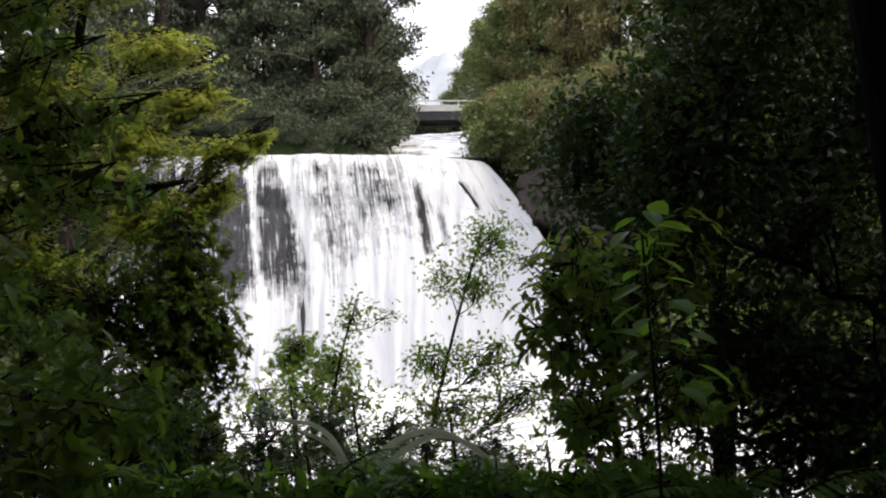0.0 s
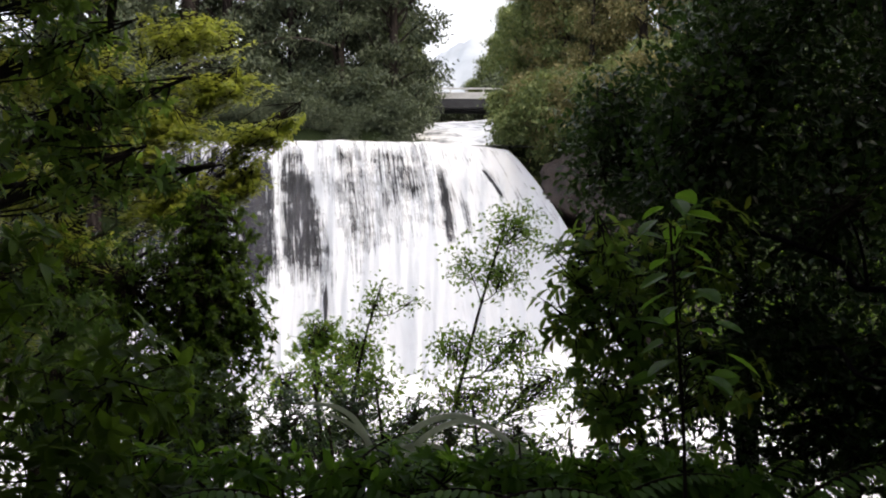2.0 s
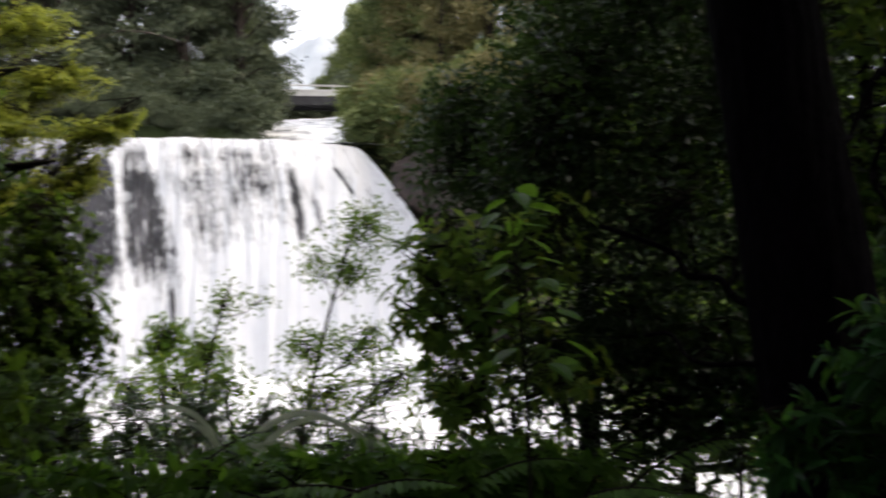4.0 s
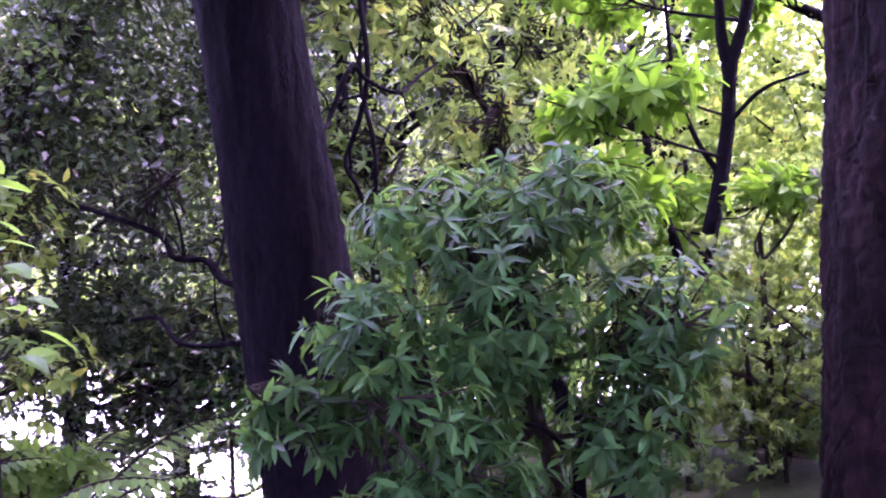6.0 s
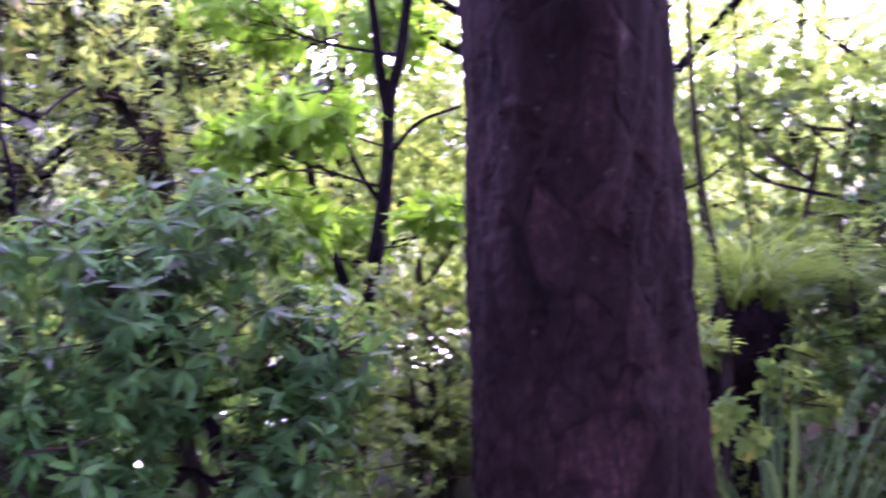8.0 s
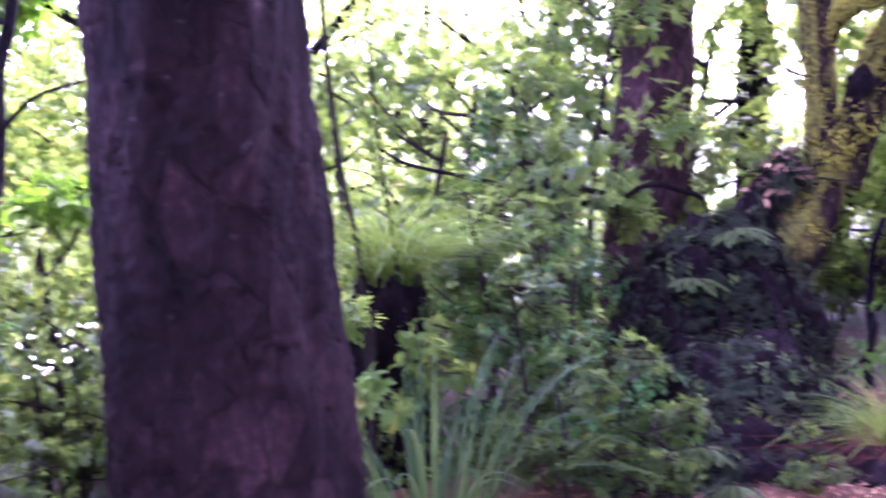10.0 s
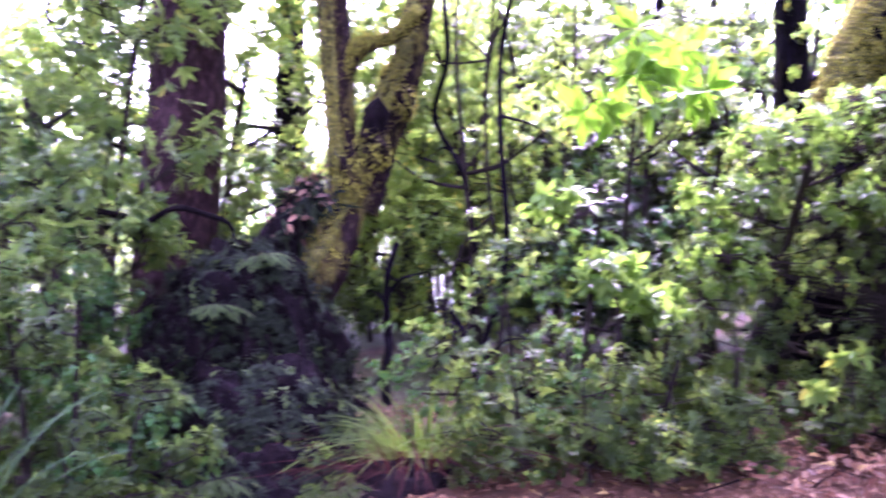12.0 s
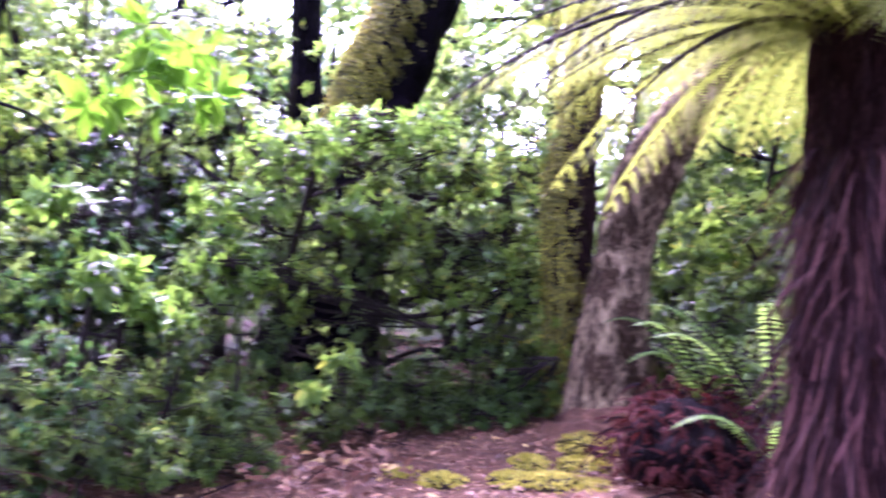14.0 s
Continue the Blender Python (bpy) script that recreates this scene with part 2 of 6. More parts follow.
M_FARBARK = bark_mat("far_trunk_bark", (0.02, 0.016, 0.014), (0.05, 0.04, 0.035), (0.1, 0.08, 0.07), 2)
M_ROCK = plain_mat("wet_basalt", (0.008, 0.0075, 0.011), (0.032, 0.03, 0.042), 1.3, 0.55, 0.9, 0.3)
M_REDROCK = plain_mat("red_brown_rock", (0.012, 0.008, 0.007), (0.045, 0.026, 0.02), 1.6, 0.6, 0.9, 0.3)
M_CONCRETE = plain_mat("bridge_concrete", (0.62, 0.62, 0.6), (0.78, 0.77, 0.75), 2.0, 0.8, 0.2, 0.02)
# Concrete below the deck: the underside's shade is put into its dark colour.
M_BEAM = plain_mat("bridge_beam_shade_dark", (0.03, 0.03, 0.035), (0.06, 0.06, 0.065), 2.0, 0.8, 0.2, 0.02)
# Valley haze is put into the hill's pale colour.
M_HILL = plain_mat("haze_tinted_hill", (0.42, 0.46, 0.50), (0.52, 0.56, 0.60), 0.12, 0.9, 0.0)


def ground_mat():
    m, nt, p, out = nodes_of("forest_floor")
    a = noise_tex(nt, 14.0, 8, 0.7)
    b = noise_tex(nt, 1.1, 4)
    col = ramp(nt, a, (0.25, (0.016, 0.007, 0.005)), (0.5, (0.055, 0.026, 0.013)), (0.72, (0.115, 0.062, 0.034)))
    green = ramp(nt, a, (0.3, (0.012, 0.02, 0.008)), (0.7, (0.04, 0.055, 0.018)))
    tc = nt.nodes.new("ShaderNodeTexCoord")
    off = nt.nodes.new("ShaderNodeVectorMath")
    off.operation = 'DISTANCE'
    off.inputs[1].default_value = (2.2, -2.0, 0.3)
    nt.links.new(tc.outputs["Object"], off.inputs[0])
    worn = nt.nodes.new("ShaderNodeMath")
    worn.operation = 'MULTIPLY_ADD'
    worn.inputs[1].default_value = 0.09
    nt.links.new(off.outputs["Value"], worn.inputs[0])
    nt.links.new(b, worn.inputs[2])
    mask = ramp(nt, worn.outputs[0], (0.78, (0, 0, 0)), (0.95, (1, 1, 1)))
    nt.links.new(mixed(nt, mask, col, green), p.inputs["Base Color"])
    p.inputs["Roughness"].default_value = 0.9
    p.inputs["Specular IOR Level"].default_value = 0.15
    bumped(nt, p, a, 0.8, 0.03)
    return m


def water_mat():
    """Falling water: white where it is thick, thin strands that let the wet rock show between them."""
    m, nt, p, out = nodes_of("falling_water")
    uv = nt.nodes.new("ShaderNodeUVMap")
    uv.uv_map = "flow_uv"
    vals = []
    for sc, dt in (((75.0, 2.4, 1), 6), ((240.0, 6.0, 1), 6), ((26.0, 16.0, 1), 6)):
        mp = nt.nodes.new("ShaderNodeMapping")
        mp.inputs["Scale"].default_value = sc
        n = nt.nodes.new("ShaderNodeTexNoise")
        n.inputs["Scale"].default_value = 1.0
        n.inputs["Detail"].default_value = dt
        n.inputs["Roughness"].default_value = 0.62
        nt.links.new(uv.outputs[0], mp.inputs[0])
        nt.links.new(mp.outputs[0], n.inputs["Vector"])
        vals.append(n.outputs[0])
    streak = mixed(nt, 0.6, vals[0], vals[1])
    streak = mixed(nt, 0.33, streak, vals[2])
    at = nt.nodes.new("ShaderNodeAttribute")
    at.attribute_name = "flow"
    add = nt.nodes.new("ShaderNodeMath")
    add.operation = 'ADD'
    wide = nt.nodes.new("ShaderNodeMath")
    wide.operation = 'MULTIPLY_ADD'
    wide.inputs[1].default_value, wide.inputs[2].default_value = 2.3, -0.65
    nt.links.new(streak, wide.inputs[0])
    nt.links.new(wide.outputs[0], add.inputs[0])
    nt.links.new(at.outputs["Fac"], add.inputs[1])
    cover = ramp(nt, add.outputs[0], (0.40, (0.03, 0.03, 0.03)), (0.60, (1, 1, 1)))
    p.inputs["Base Color"].default_value = (0.86, 0.87, 0.89, 1)
    p.inputs["Roughness"].default_value = 0.45
    bumped(nt, p, streak, 0.8, 0.4)
    tl = nt.nodes.new("ShaderNodeBsdfTranslucent")
    tl.inputs[0].default_value = (0.9, 0.92, 0.95, 1)
    w = nt.nodes.new("ShaderNodeMixShader")
    w.inputs[0].default_value = 0.25
    nt.links.new(p.outputs[0], w.inputs[1])
    nt.links.new(tl.outputs[0], w.inputs[2])
    clear = nt.nodes.new("ShaderNodeBsdfTransparent")
    mx = nt.nodes.new("ShaderNodeMixShader")
    nt.links.new(cover, mx.inputs[0])
    nt.links.new(clear.outputs[0], mx.inputs[1])
    nt.links.new(w.outputs[0], mx.inputs[2])
    nt.links.new(mx.outputs[0], out.inputs[0])
    return m


def river_mat(name, lo, hi, scale, stretch):
    """White water over dark water: foam where the noise is high."""
    m, nt, p, out = nodes_of(name)
    n = noise_tex(nt, scale, 7, 0.65, "Object", stretch)
    f = ramp(nt, n, (lo, (0.10, 0.11, 0.12)), (hi, (0.88, 0.89, 0.9)))
    nt.links.new(f, p.inputs["Base Color"])
    p.inputs["Roughness"].default_value = 0.25
    bumped(nt, p, n, 0.7, 0.2)
    return m


M_GROUND = ground_mat()
M_FALL = water_mat()
M_RAPID = river_mat("rapids_water", 0.36, 0.5, 0.9, (0.6, 1.6, 1))
M_POOL = river_mat("pool_foam", 0.22, 0.42, 0.5, (1, 1, 1))

# ---- builders ----
UP = np.array((0.0, 0.0, 1.0))


def unit(v):
    v = np.asarray(v, float)
    return v / np.maximum(np.linalg.norm(v, axis=-1, keepdims=True), 1e-9)


def mesh_of(name, V, F, mat):
    """A mesh from arrays: V points, F triangles or quads."""
    V, F = np.asarray(V, np.float32), np.asarray(F, np.int32)
    me = bpy.data.meshes.new(name)
    n, k = F.shape
    me.vertices.add(len(V))
    me.vertices.foreach_set("co", V.ravel())
    me.loops.add(n * k)
    me.loops.foreach_set("vertex_index", F.ravel())
    me.polygons.add(n)
    me.polygons.foreach_set("loop_start", np.arange(0, n * k, k, dtype=np.int32))
    me.polygons.foreach_set("use_smooth", np.full(n, n > 20))
    me.materials.append(mat)
    me.update(calc_edges=True)
    return me


def thing(name, base, label, category, group="", kind=""):
    ob = new(name)
    ob.empty_display_size = 0.1
    ob.location = base
    return tagged(ob, label, category, group, kind)


def part(name, geo, mat, parent, label="", kind=""):
    """One mesh under a thing, or under a part that stands at its thing's own place."""
    V, F = geo
    at = np.array(parent.matrix_basis.translation if parent.parent is None else parent.parent.matrix_basis.translation)
    ob = new(name, mesh_of(name, np.asarray(V) - at, F, mat))
    ob.parent = parent
    return tagged(ob, label, kind=kind)


def solo(name, geo, mat, label, category, kind="", group=""):
    return tagged(new(name, mesh_of(name, *geo, mat)), label, category, group, kind)


def joined(geos):
    V, F, at = [], [], 0
    for v, f in geos:
        V.append(v)
        F.append(np.asarray(f) + at)
        at += len(v)
    return np.concatenate(V), np.concatenate(F)


SIMPLE = ((0.42, 1.0),)
RICH = ((0.2, 0.7), (0.48, 1.0), (0.76, 0.66))
BROAD = ((0.14, 0.62), (0.36, 1.0), (0.62, 0.9), (0.84, 0.5))


def leaves(P, A, N, L, W, shape=SIMPLE, droop=0.12, cup=0.18):
    """Leaf blades: base P, axis A, upper side N, length L, width W; folded along the rib and drooping to the tip."""
    A, N = unit(A), unit(N)
    S = unit(np.cross(A, N))
    N = np.cross(S, A)
    L, W = np.broadcast_to(L, len(P))[:, None], np.broadcast_to(W, len(P))[:, None]
    rows = [P]
    for t, w in shape:
        mid = P + A * L * t - N * droop * L * t * t
        side, lift = S * W * w / 2, N * cup * W * w
        rows += [mid + side + lift, mid, mid - side + lift]
    rows.append(P + A * L - N * droop * L)
    V = np.stack(rows, 1)
    k, tri = len(shape), [(0, 1, 2), (0, 2, 3)]
    for s in range(k - 1):
        a, b = 1 + 3 * s, 4 + 3 * s
        tri += [(a, b, b + 1), (a, b + 1, a + 1), (a + 1, b + 1, b + 2), (a + 1, b + 2, a + 2)]
    e, tip = 1 + 3 * (k - 1), 1 + 3 * k
    tri += [(e, tip, e + 1), (e + 1, tip, e + 2)]
    F = (np.array(tri)[None] + (np.arange(len(P)) * V.shape[1])[:, None, None]).reshape(-1, 3)
    return V.reshape(-1, 3), F


def curve(points, n):
    """A smooth line of n points through the given ones."""
    pts = np.asarray(points, float)
    pts = np.vstack([2 * pts[0] - pts[1], pts, 2 * pts[-1] - pts[-2]])
    out = []
    for u in np.linspace(0, len(pts) - 3 - 1e-6, n):
        i, t = int(u), u - int(u)
        a, b, c, d = pts[i:i + 4]
        out.append(0.5 * (2 * b + (c - a) * t + (2 * a - 5 * b + 4 * c - d) * t * t + (3 * b - a - 3 * c + d) * t ** 3))
    return np.array(out)


def tube(pts, radii, sides=8, rough=0.0, rng=None, ridges=0, ridge=0.0, plates=0.0):
    """A round limb along pts; rough: unevenness as a share of the radius; ridges: folds along its length. Quads."""
    pts = np.asarray(pts, float)
    n = len(pts)
    radii = np.broadcast_to(radii, n)
    tang = unit(np.gradient(pts, axis=0))
    ref = np.array((1.0, 0.2, 0.1)) if abs(tang[0][0]) < 0.8 else np.array((0.1, 1.0, 0.2))
    X = unit(np.cross(tang, ref))
    Y = np.cross(tang, X)
    a = np.linspace(0, 2 * np.pi, sides, endpoint=False)
    R = np.repeat(radii[:, None], sides, 1)
    if ridges:
        wob = np.linspace(0, 2.5, n)[:, None]
        R = R * (1 + ridge * np.sin(ridges * a[None] + 1.3 * np.sin(wob * 2.1)) + 0.6 * ridge * np.sin((2 * ridges + 1) * a[None] + 3 * wob))
    if plates:
        z = np.linspace(0, np.linalg.norm(np.diff(pts, axis=0), axis=1).sum(), n)[:, None]
        k = 2.6 * np.cos(a)[None], 2.6 * np.sin(a)[None]
        flake = wave_noise(k[0] + 0.5 * z, k[1] - 0.4 * z, 71, 5, 0.5)
        step = wave_noise(k[0] * 1.5 + 0.9 * z, k[1] * 1.5 + 1.1 * z, 72, 4, 0.4)
        R = R * (1 + plates * (np.tanh(3 * flake) * 0.6 + 0.5 * np.tanh(4 * step)))
    if rough and rng is not None:
        R = R * (1 + rough * (rng.random((n, sides)) - 0.5) * 2)
    V = pts[:, None] + R[..., None] * (np.cos(a)[None, :, None] * X[:, None] + np.sin(a)[None, :, None] * Y[:, None])
    i, j = np.meshgrid(np.arange(n - 1), np.arange(sides), indexing="ij")
    j2 = (j + 1) % sides
    F = np.stack([i * sides + j, i * sides + j2, (i + 1) * sides + j2, (i + 1) * sides + j], -1).reshape(-1, 4)
    return V.reshape(-1, 3), F


def ball_points(rng, n, c, r, shell=0.5):
    d = unit(rng.normal(size=(n, 3)))
    return np.asarray(c) + d * (rng.random(n)[:, None] ** shell) * np.asarray(r)


def cluster_leaves(rng, ends, dirs, leaf):
    """Leaves on twig ends: whorl (a rosette), spray (in two rows along the twig) or loose."""
    per, L, W = leaf["per"], leaf["L"], leaf["W"]
    n = len(ends)
    P, D = np.repeat(ends, per, 0), np.repeat(unit(dirs), per, 0)
    m = n * per
    side = unit(np.cross(D, unit(rng.normal(size=(m, 3)))))
    size = L * rng.uniform(0.6, 1.15, m)
    way = leaf.get("way", "whorl")
    if way == "whorl":
        ang = np.tile(np.arange(per) * 2.4, n) + np.repeat(rng.random(n) * 6.28, per)
        X = unit(np.cross(D, np.array((0.31, 0.9, 0.3))))
        side = np.cos(ang)[:, None] * X + np.sin(ang)[:, None] * np.cross(D, X)
        tilt = rng.uniform(0.7, 1.5, m)[:, None]
        A = D * np.cos(tilt) + side * np.sin(tilt) - UP * leaf.get("hang", 0.25)
        P = P - D * (rng.random(m) * L * 0.5)[:, None]
        N = D + 0.5 * UP + 0.25 * rng.normal(size=(m, 3))
    elif way == "spray":
        step = np.tile(np.linspace(-1, 0, per), n)[:, None] * leaf.get("run", 0.3)
        flat = unit(np.cross(D, UP) + 1e-3)
        sgn = np.tile(np.where(np.arange(per) % 2, 1.0, -1.0), n)[:, None]
        P = P + D * step + 0.01 * rng.normal(size=(m, 3))
        A = D * 0.6 + flat * sgn + 0.25 * rng.normal(size=(m, 3)) - UP * leaf.get("hang", 0.1)
        N = UP + 0.35 * rng.normal(size=(m, 3))
    else:
        P = P + rng.normal(size=(m, 3)) * leaf.get("spread", 0.12)
        A = rng.normal(size=(m, 3)) + 0.6 * D - UP * leaf.get("hang", 0.3)
        N = UP * 0.7 + 0.6 * rng.normal(size=(m, 3))
    return leaves(P, A, N, size, size * W, leaf.get("shape", SIMPLE), leaf.get("droop", 0.15))


def plant(name, label, category, trunk, r0, r1, blobs, leaf, mat, bark, seed, group="", sides=8, twigs=True, ridges=0, ridge=0.0, limb_r=0.35, flare=0.0, rings=0, plates=0.0):
    """A shrub or tree: a trunk, a limb to each leafy mass and a crown of single leaves on twigs."""
    rng = np.random.default_rng(seed)
    ob = thing(name, trunk[0], label, category, group)
    tp = curve(trunk, rings or 6 + 5 * len(trunk))
    t = np.linspace(0, 1, len(tp))
    part("trunk", tube(tp, r0 + (r1 - r0) * t + flare * np.exp(-t * 14), sides, 0.012 if plates else 0.05, rng, ridges, ridge, plates), bark, ob)
    ends, dirs, sticks = [], [], []
    for c, r, n in blobs:
        c, r = np.array(c, float), np.array(r, float)
        gap = np.linalg.norm(tp - c, axis=1) + 0.8 * np.maximum(tp[:, 2] - c[2], 0)
        k = int(np.argmin(gap))
        k = max(1, k - max(2, len(tp) // 20))
        start, span = tp[k], np.linalg.norm(c - tp[k])
        mid = (start + c) / 2 + rng.normal(size=3) * 0.1 * span - UP * 0.08 * span
        lp = curve([start, mid, c, c + (c - mid) * 0.5], 10)
        lr = min((r0 + (r1 - r0) * t[k]) * 0.7, max(limb_r * 0.05 * span, 0.006))
        part("limb", tube(lp, np.linspace(lr, lr * 0.25, len(lp)), 6, 0.08, rng), bark, ob)
        e = ball_points(rng, n, c, r)
        a = lp[rng.integers(3, len(lp), n)]
        a = a + 0.25 * (e - a) * rng.random((n, 1))
        ends.append(e)
        dirs.append(unit(e - a) + 0.35 * UP)
        if twigs:
            for p, q in zip(a, e):
                bend = (p + q) / 2 + rng.normal(size=3) * 0.06 * np.linalg.norm(q - p)
                sticks.append(tube([p, bend, q], [0.2 * lr + 0.003, 0.12 * lr + 0.0025, 0.0015], 4))
    if sticks:
        part("brushwood", joined(sticks), M_TWIG, ob, kind="stuff")
    part("crown", cluster_leaves(rng, np.concatenate(ends), np.concatenate(dirs), leaf), mat, ob)
    return ob


def fern_frond(rng, base, way, length, width, lift=0.5, pinnae=26, fine=False, sag=0.6, hang=0.18):
    """One arching frond: rib and leaflets, as two pieces of geometry."""
    way = unit(np.array((way[0], way[1], 0.0)))
    s = np.linspace(0, 1, 14)[:, None]
    rib = np.asarray(base) + way * length * (s * 0.92) + UP * length * (lift * s - sag * s * s)
    side = np.cross(way, UP)
    u = np.linspace(0.12, 0.995, pinnae)
    at = np.stack([np.interp(u, s[:, 0], rib[:, k]) for k in range(3)], 1)
    tang = unit(np.gradient(at, axis=0))
    half = width * np.sin(np.pi * np.clip(u * 0.9 + 0.1, 0, 1)) ** 0.7
    geos = []
    for sg in (1.0, -1.0):
        A = side * sg + tang * 0.35 - UP * hang + 0.05 * rng.normal(size=(pinnae, 3))
        N = np.cross(tang, side) * np.sign(np.cross(tang, side)[:, 2:3] + 1e-6) + 0.1 * rng.normal(size=(pinnae, 3))
        if not fine:
            geos.append(leaves(at, A, N, half, np.maximum(length * 0.9 / pinnae * 0.85, 0.005), RICH, 0.15, 0.1))
        else:
            A = unit(A)
            k = 13
            f = np.linspace(0.06, 0.97, k)
            P = (at[:, None] + A[:, None] * (half[:, None] * f)[..., None] - UP * (0.14 * half[:, None] * f * f)[..., None]).reshape(-1, 3)
            B = np.repeat(unit(np.cross(N, A)), k, 0)
            ln = (half[:, None] * 0.15 * (1.05 - f) + 0.008).reshape(-1)
            for q in (1.0, -1.0):
                geos.append(leaves(P, B * q + 0.45 * np.repeat(A, k, 0), np.repeat(N, k, 0), ln, ln * 0.32, SIMPLE, 0.1, 0.1))
    return tube(rib, np.linspace(0.006, 0.0015, 14) * (1 + length), 5), joined(geos)


def blade(base, way, length, width, lift, sag, n=12, twist=0.0):
    """A strap leaf that rises and arches over, folded along its middle. Quads."""
    way = unit(np.array((way[0], way[1], 0.0)))
    s = np.linspace(0, 1, n)[:, None]
    mid = np.asarray(base) + way * length * (0.25 * s + 0.6 * s * s) * sag + UP * length * lift * (s - sag * 0.75 * s ** 2.2)
    ang = twist * s
    side = np.cross(way, UP) * np.cos(ang) + UP * np.sin(ang)
    w = width * (0.5 + 0.5 * np.minimum(1, s * 4)) * np.sqrt(np.clip(1 - s ** 3, 0.0004, 1))
    up = unit(np.cross(side, np.gradient(mid, axis=0)))
    V = np.stack([mid + side * w / 2 + up * w * 0.15, mid, mid - side * w / 2 + up * w * 0.15], 1).reshape(-1, 3)
    i = np.arange(n - 1)[:, None] * 3
    F = np.concatenate([i + np.array([[0, 3, 4, 1]]), i + np.array([[1, 4, 5, 2]])])
    return V, F


def grid_mesh(fn, us, vs):
    """A sheet: fn(u, v) gives points for arrays u, v. Quads."""
    U, W = np.meshgrid(us, vs, indexing="ij")
    V = fn(U, W).reshape(-1, 3)
    n, m = len(us), len(vs)
    i, j = np.meshgrid(np.arange(n - 1), np.arange(m - 1), indexing="ij")
    F = np.stack([i * m + j, (i + 1) * m + j, (i + 1) * m + j + 1, i * m + j + 1], -1).reshape(-1, 4)
    return V, F


def smooth(a, b, x):
    t = np.clip((np.asarray(x, float) - a) / (b - a), 0, 1)
    return t * t * (3 - 2 * t)


def wave_noise(x, y, seed=0, octaves=5, scale=1.0):
    """A cheap smooth noise out of turned sine waves, about -1 to 1."""
    rng = np.random.default_rng(seed)
    out, amp, f, total = 0.0, 1.0, 1.0 / scale, 0.0
    for _ in range(octaves):
        for _ in range(3):
            a, p = rng.random(2) * 6.283
            out = out + amp * np.sin((x * math.cos(a) + y * math.sin(a)) * f * 2.2 + p)
        total += amp * 1.7
        amp, f = amp * 0.55, f * 1.9
    return out / total

# ---- land, river and falls ----
def river_level(y):
    return 4.55 + 1.35 * smooth(49.5, 55, y) + 3.1 * smooth(55, 86, y)


def land(x, y):
    """Height of the ground: a slope that climbs behind the viewer, a gorge ahead, the upper valley beyond the falls."""
    z = 0.11 * np.clip(0.6 * x - 0.8 * y, -1, 60) + 0.05 * wave_noise(x, y, 3, 4, 2.0)
    z = z - 8.6 * smooth(0, 13, 0.9 * y - 0.2 * x - 2.8)
    edge = 45.6 - 8.5 * smooth(3.2, 8.5, x) - 6 * smooth(-15.5, -22, x)
    upper = 5.1 + 0.12 * np.clip(y - 46, 0, 55) + 0.8 * smooth(3, 10, np.abs(x + 0.8)) + 0.5 * wave_noise(x, y, 5, 3, 9)
    wide = 2.6 + 6.6 * smooth(48.3, 46.4, y)
    mid = -0.6 - 5.9 * smooth(48.3, 46.4, y)
    bed = smooth(wide + 1.2, wide - 0.2, np.abs(x - mid))
    upper = upper * (1 - bed) + (river_level(y) - 0.7) * bed
    m = smooth(-0.2, 1.6, y - edge)
    far = smooth(140, 420, np.abs(x)) * 30
    return z * (1 - m) + upper * m + far


def spaced(lo, hi, n, core):
    s = np.linspace(-1, 1, n)
    v = np.sinh(s * 4.2) / math.sinh(4.2)
    return core + np.where(v < 0, v * (core - lo), v * (hi - core))


xs = np.unique(np.concatenate([spaced(-900, 900, 150, 0), np.linspace(-20, 14, 130)]))
ys = np.unique(np.concatenate([spaced(-700, 1500, 150, 0), np.linspace(-6, 62, 200)]))
solo("ground", grid_mesh(lambda u, v: np.stack([u, v, land(u, v)], -1), xs, ys), M_GROUND, "red-brown forest soil with leaf litter and moss", "ground", "structure")

CREST = np.array(((0, -15.5, 44.6, 4.65), (0.65, -1.6, 44.5, 4.65), (0.8, 0.3, 44.9, 4.55), (1.0, 1.9, 45.4, 4.35)))
FOOT = np.array(((0, -15.5, 43.4, -7.2), (0.4, -6.0, 41.4, -7.2), (0.65, 0.6, 39.0, -7.2), (0.8, 4.2, 37.2, -7.2), (1.0, 8.2, 35.2, -7.2)))


def fall_points(u, v, back=0.0, bumps=0.0, seed=1):
    """The face of the falls, u across, v from lip to pool; it slides out further towards the shallow side."""
    a = [np.interp(u, CREST[:, 0], CREST[:, k]) for k in (1, 2, 3)]
    b = [np.interp(u, FOOT[:, 0], FOOT[:, k]) for k in (1, 2, 3)]
    t = np.clip(v, 0, 1)
    h = (0.35 * np.sqrt(t) + 0.65 * t) * (1 - smooth(0.55, 0.95, u)) + t ** 0.8 * smooth(0.55, 0.95, u)
    x, y, z = (a[k] + (b[k] - a[k]) * (h if k < 2 else t) for k in range(3))
    lip = np.where(v < 0, -v, 0)
    y = y + lip * 14 + back - 0.25 * np.exp(-((v - 0.12) / 0.06) ** 2) * smooth(0.2, 0.5, u)
    z = z + 0.12 * wave_noise(x, y * 0, seed + 2, 4, 2.2) * (1 - t) - back * 0.25
    y = y + bumps * (wave_noise(x * 2.2, z * 0.12, seed, 5, 1.1) + 0.6 * wave_noise(x * 1.2, z * 0.6, seed + 7, 5, 1.5))
    return np.stack([x, y, z], -1)


us, vs = np.linspace(0, 1, 300), np.linspace(-0.16, 1, 130)
falls = thing("waterfall", (-4.0, 42.0, -7.2), "wide curtain waterfall of white water dropping into a pool", "waterfall")
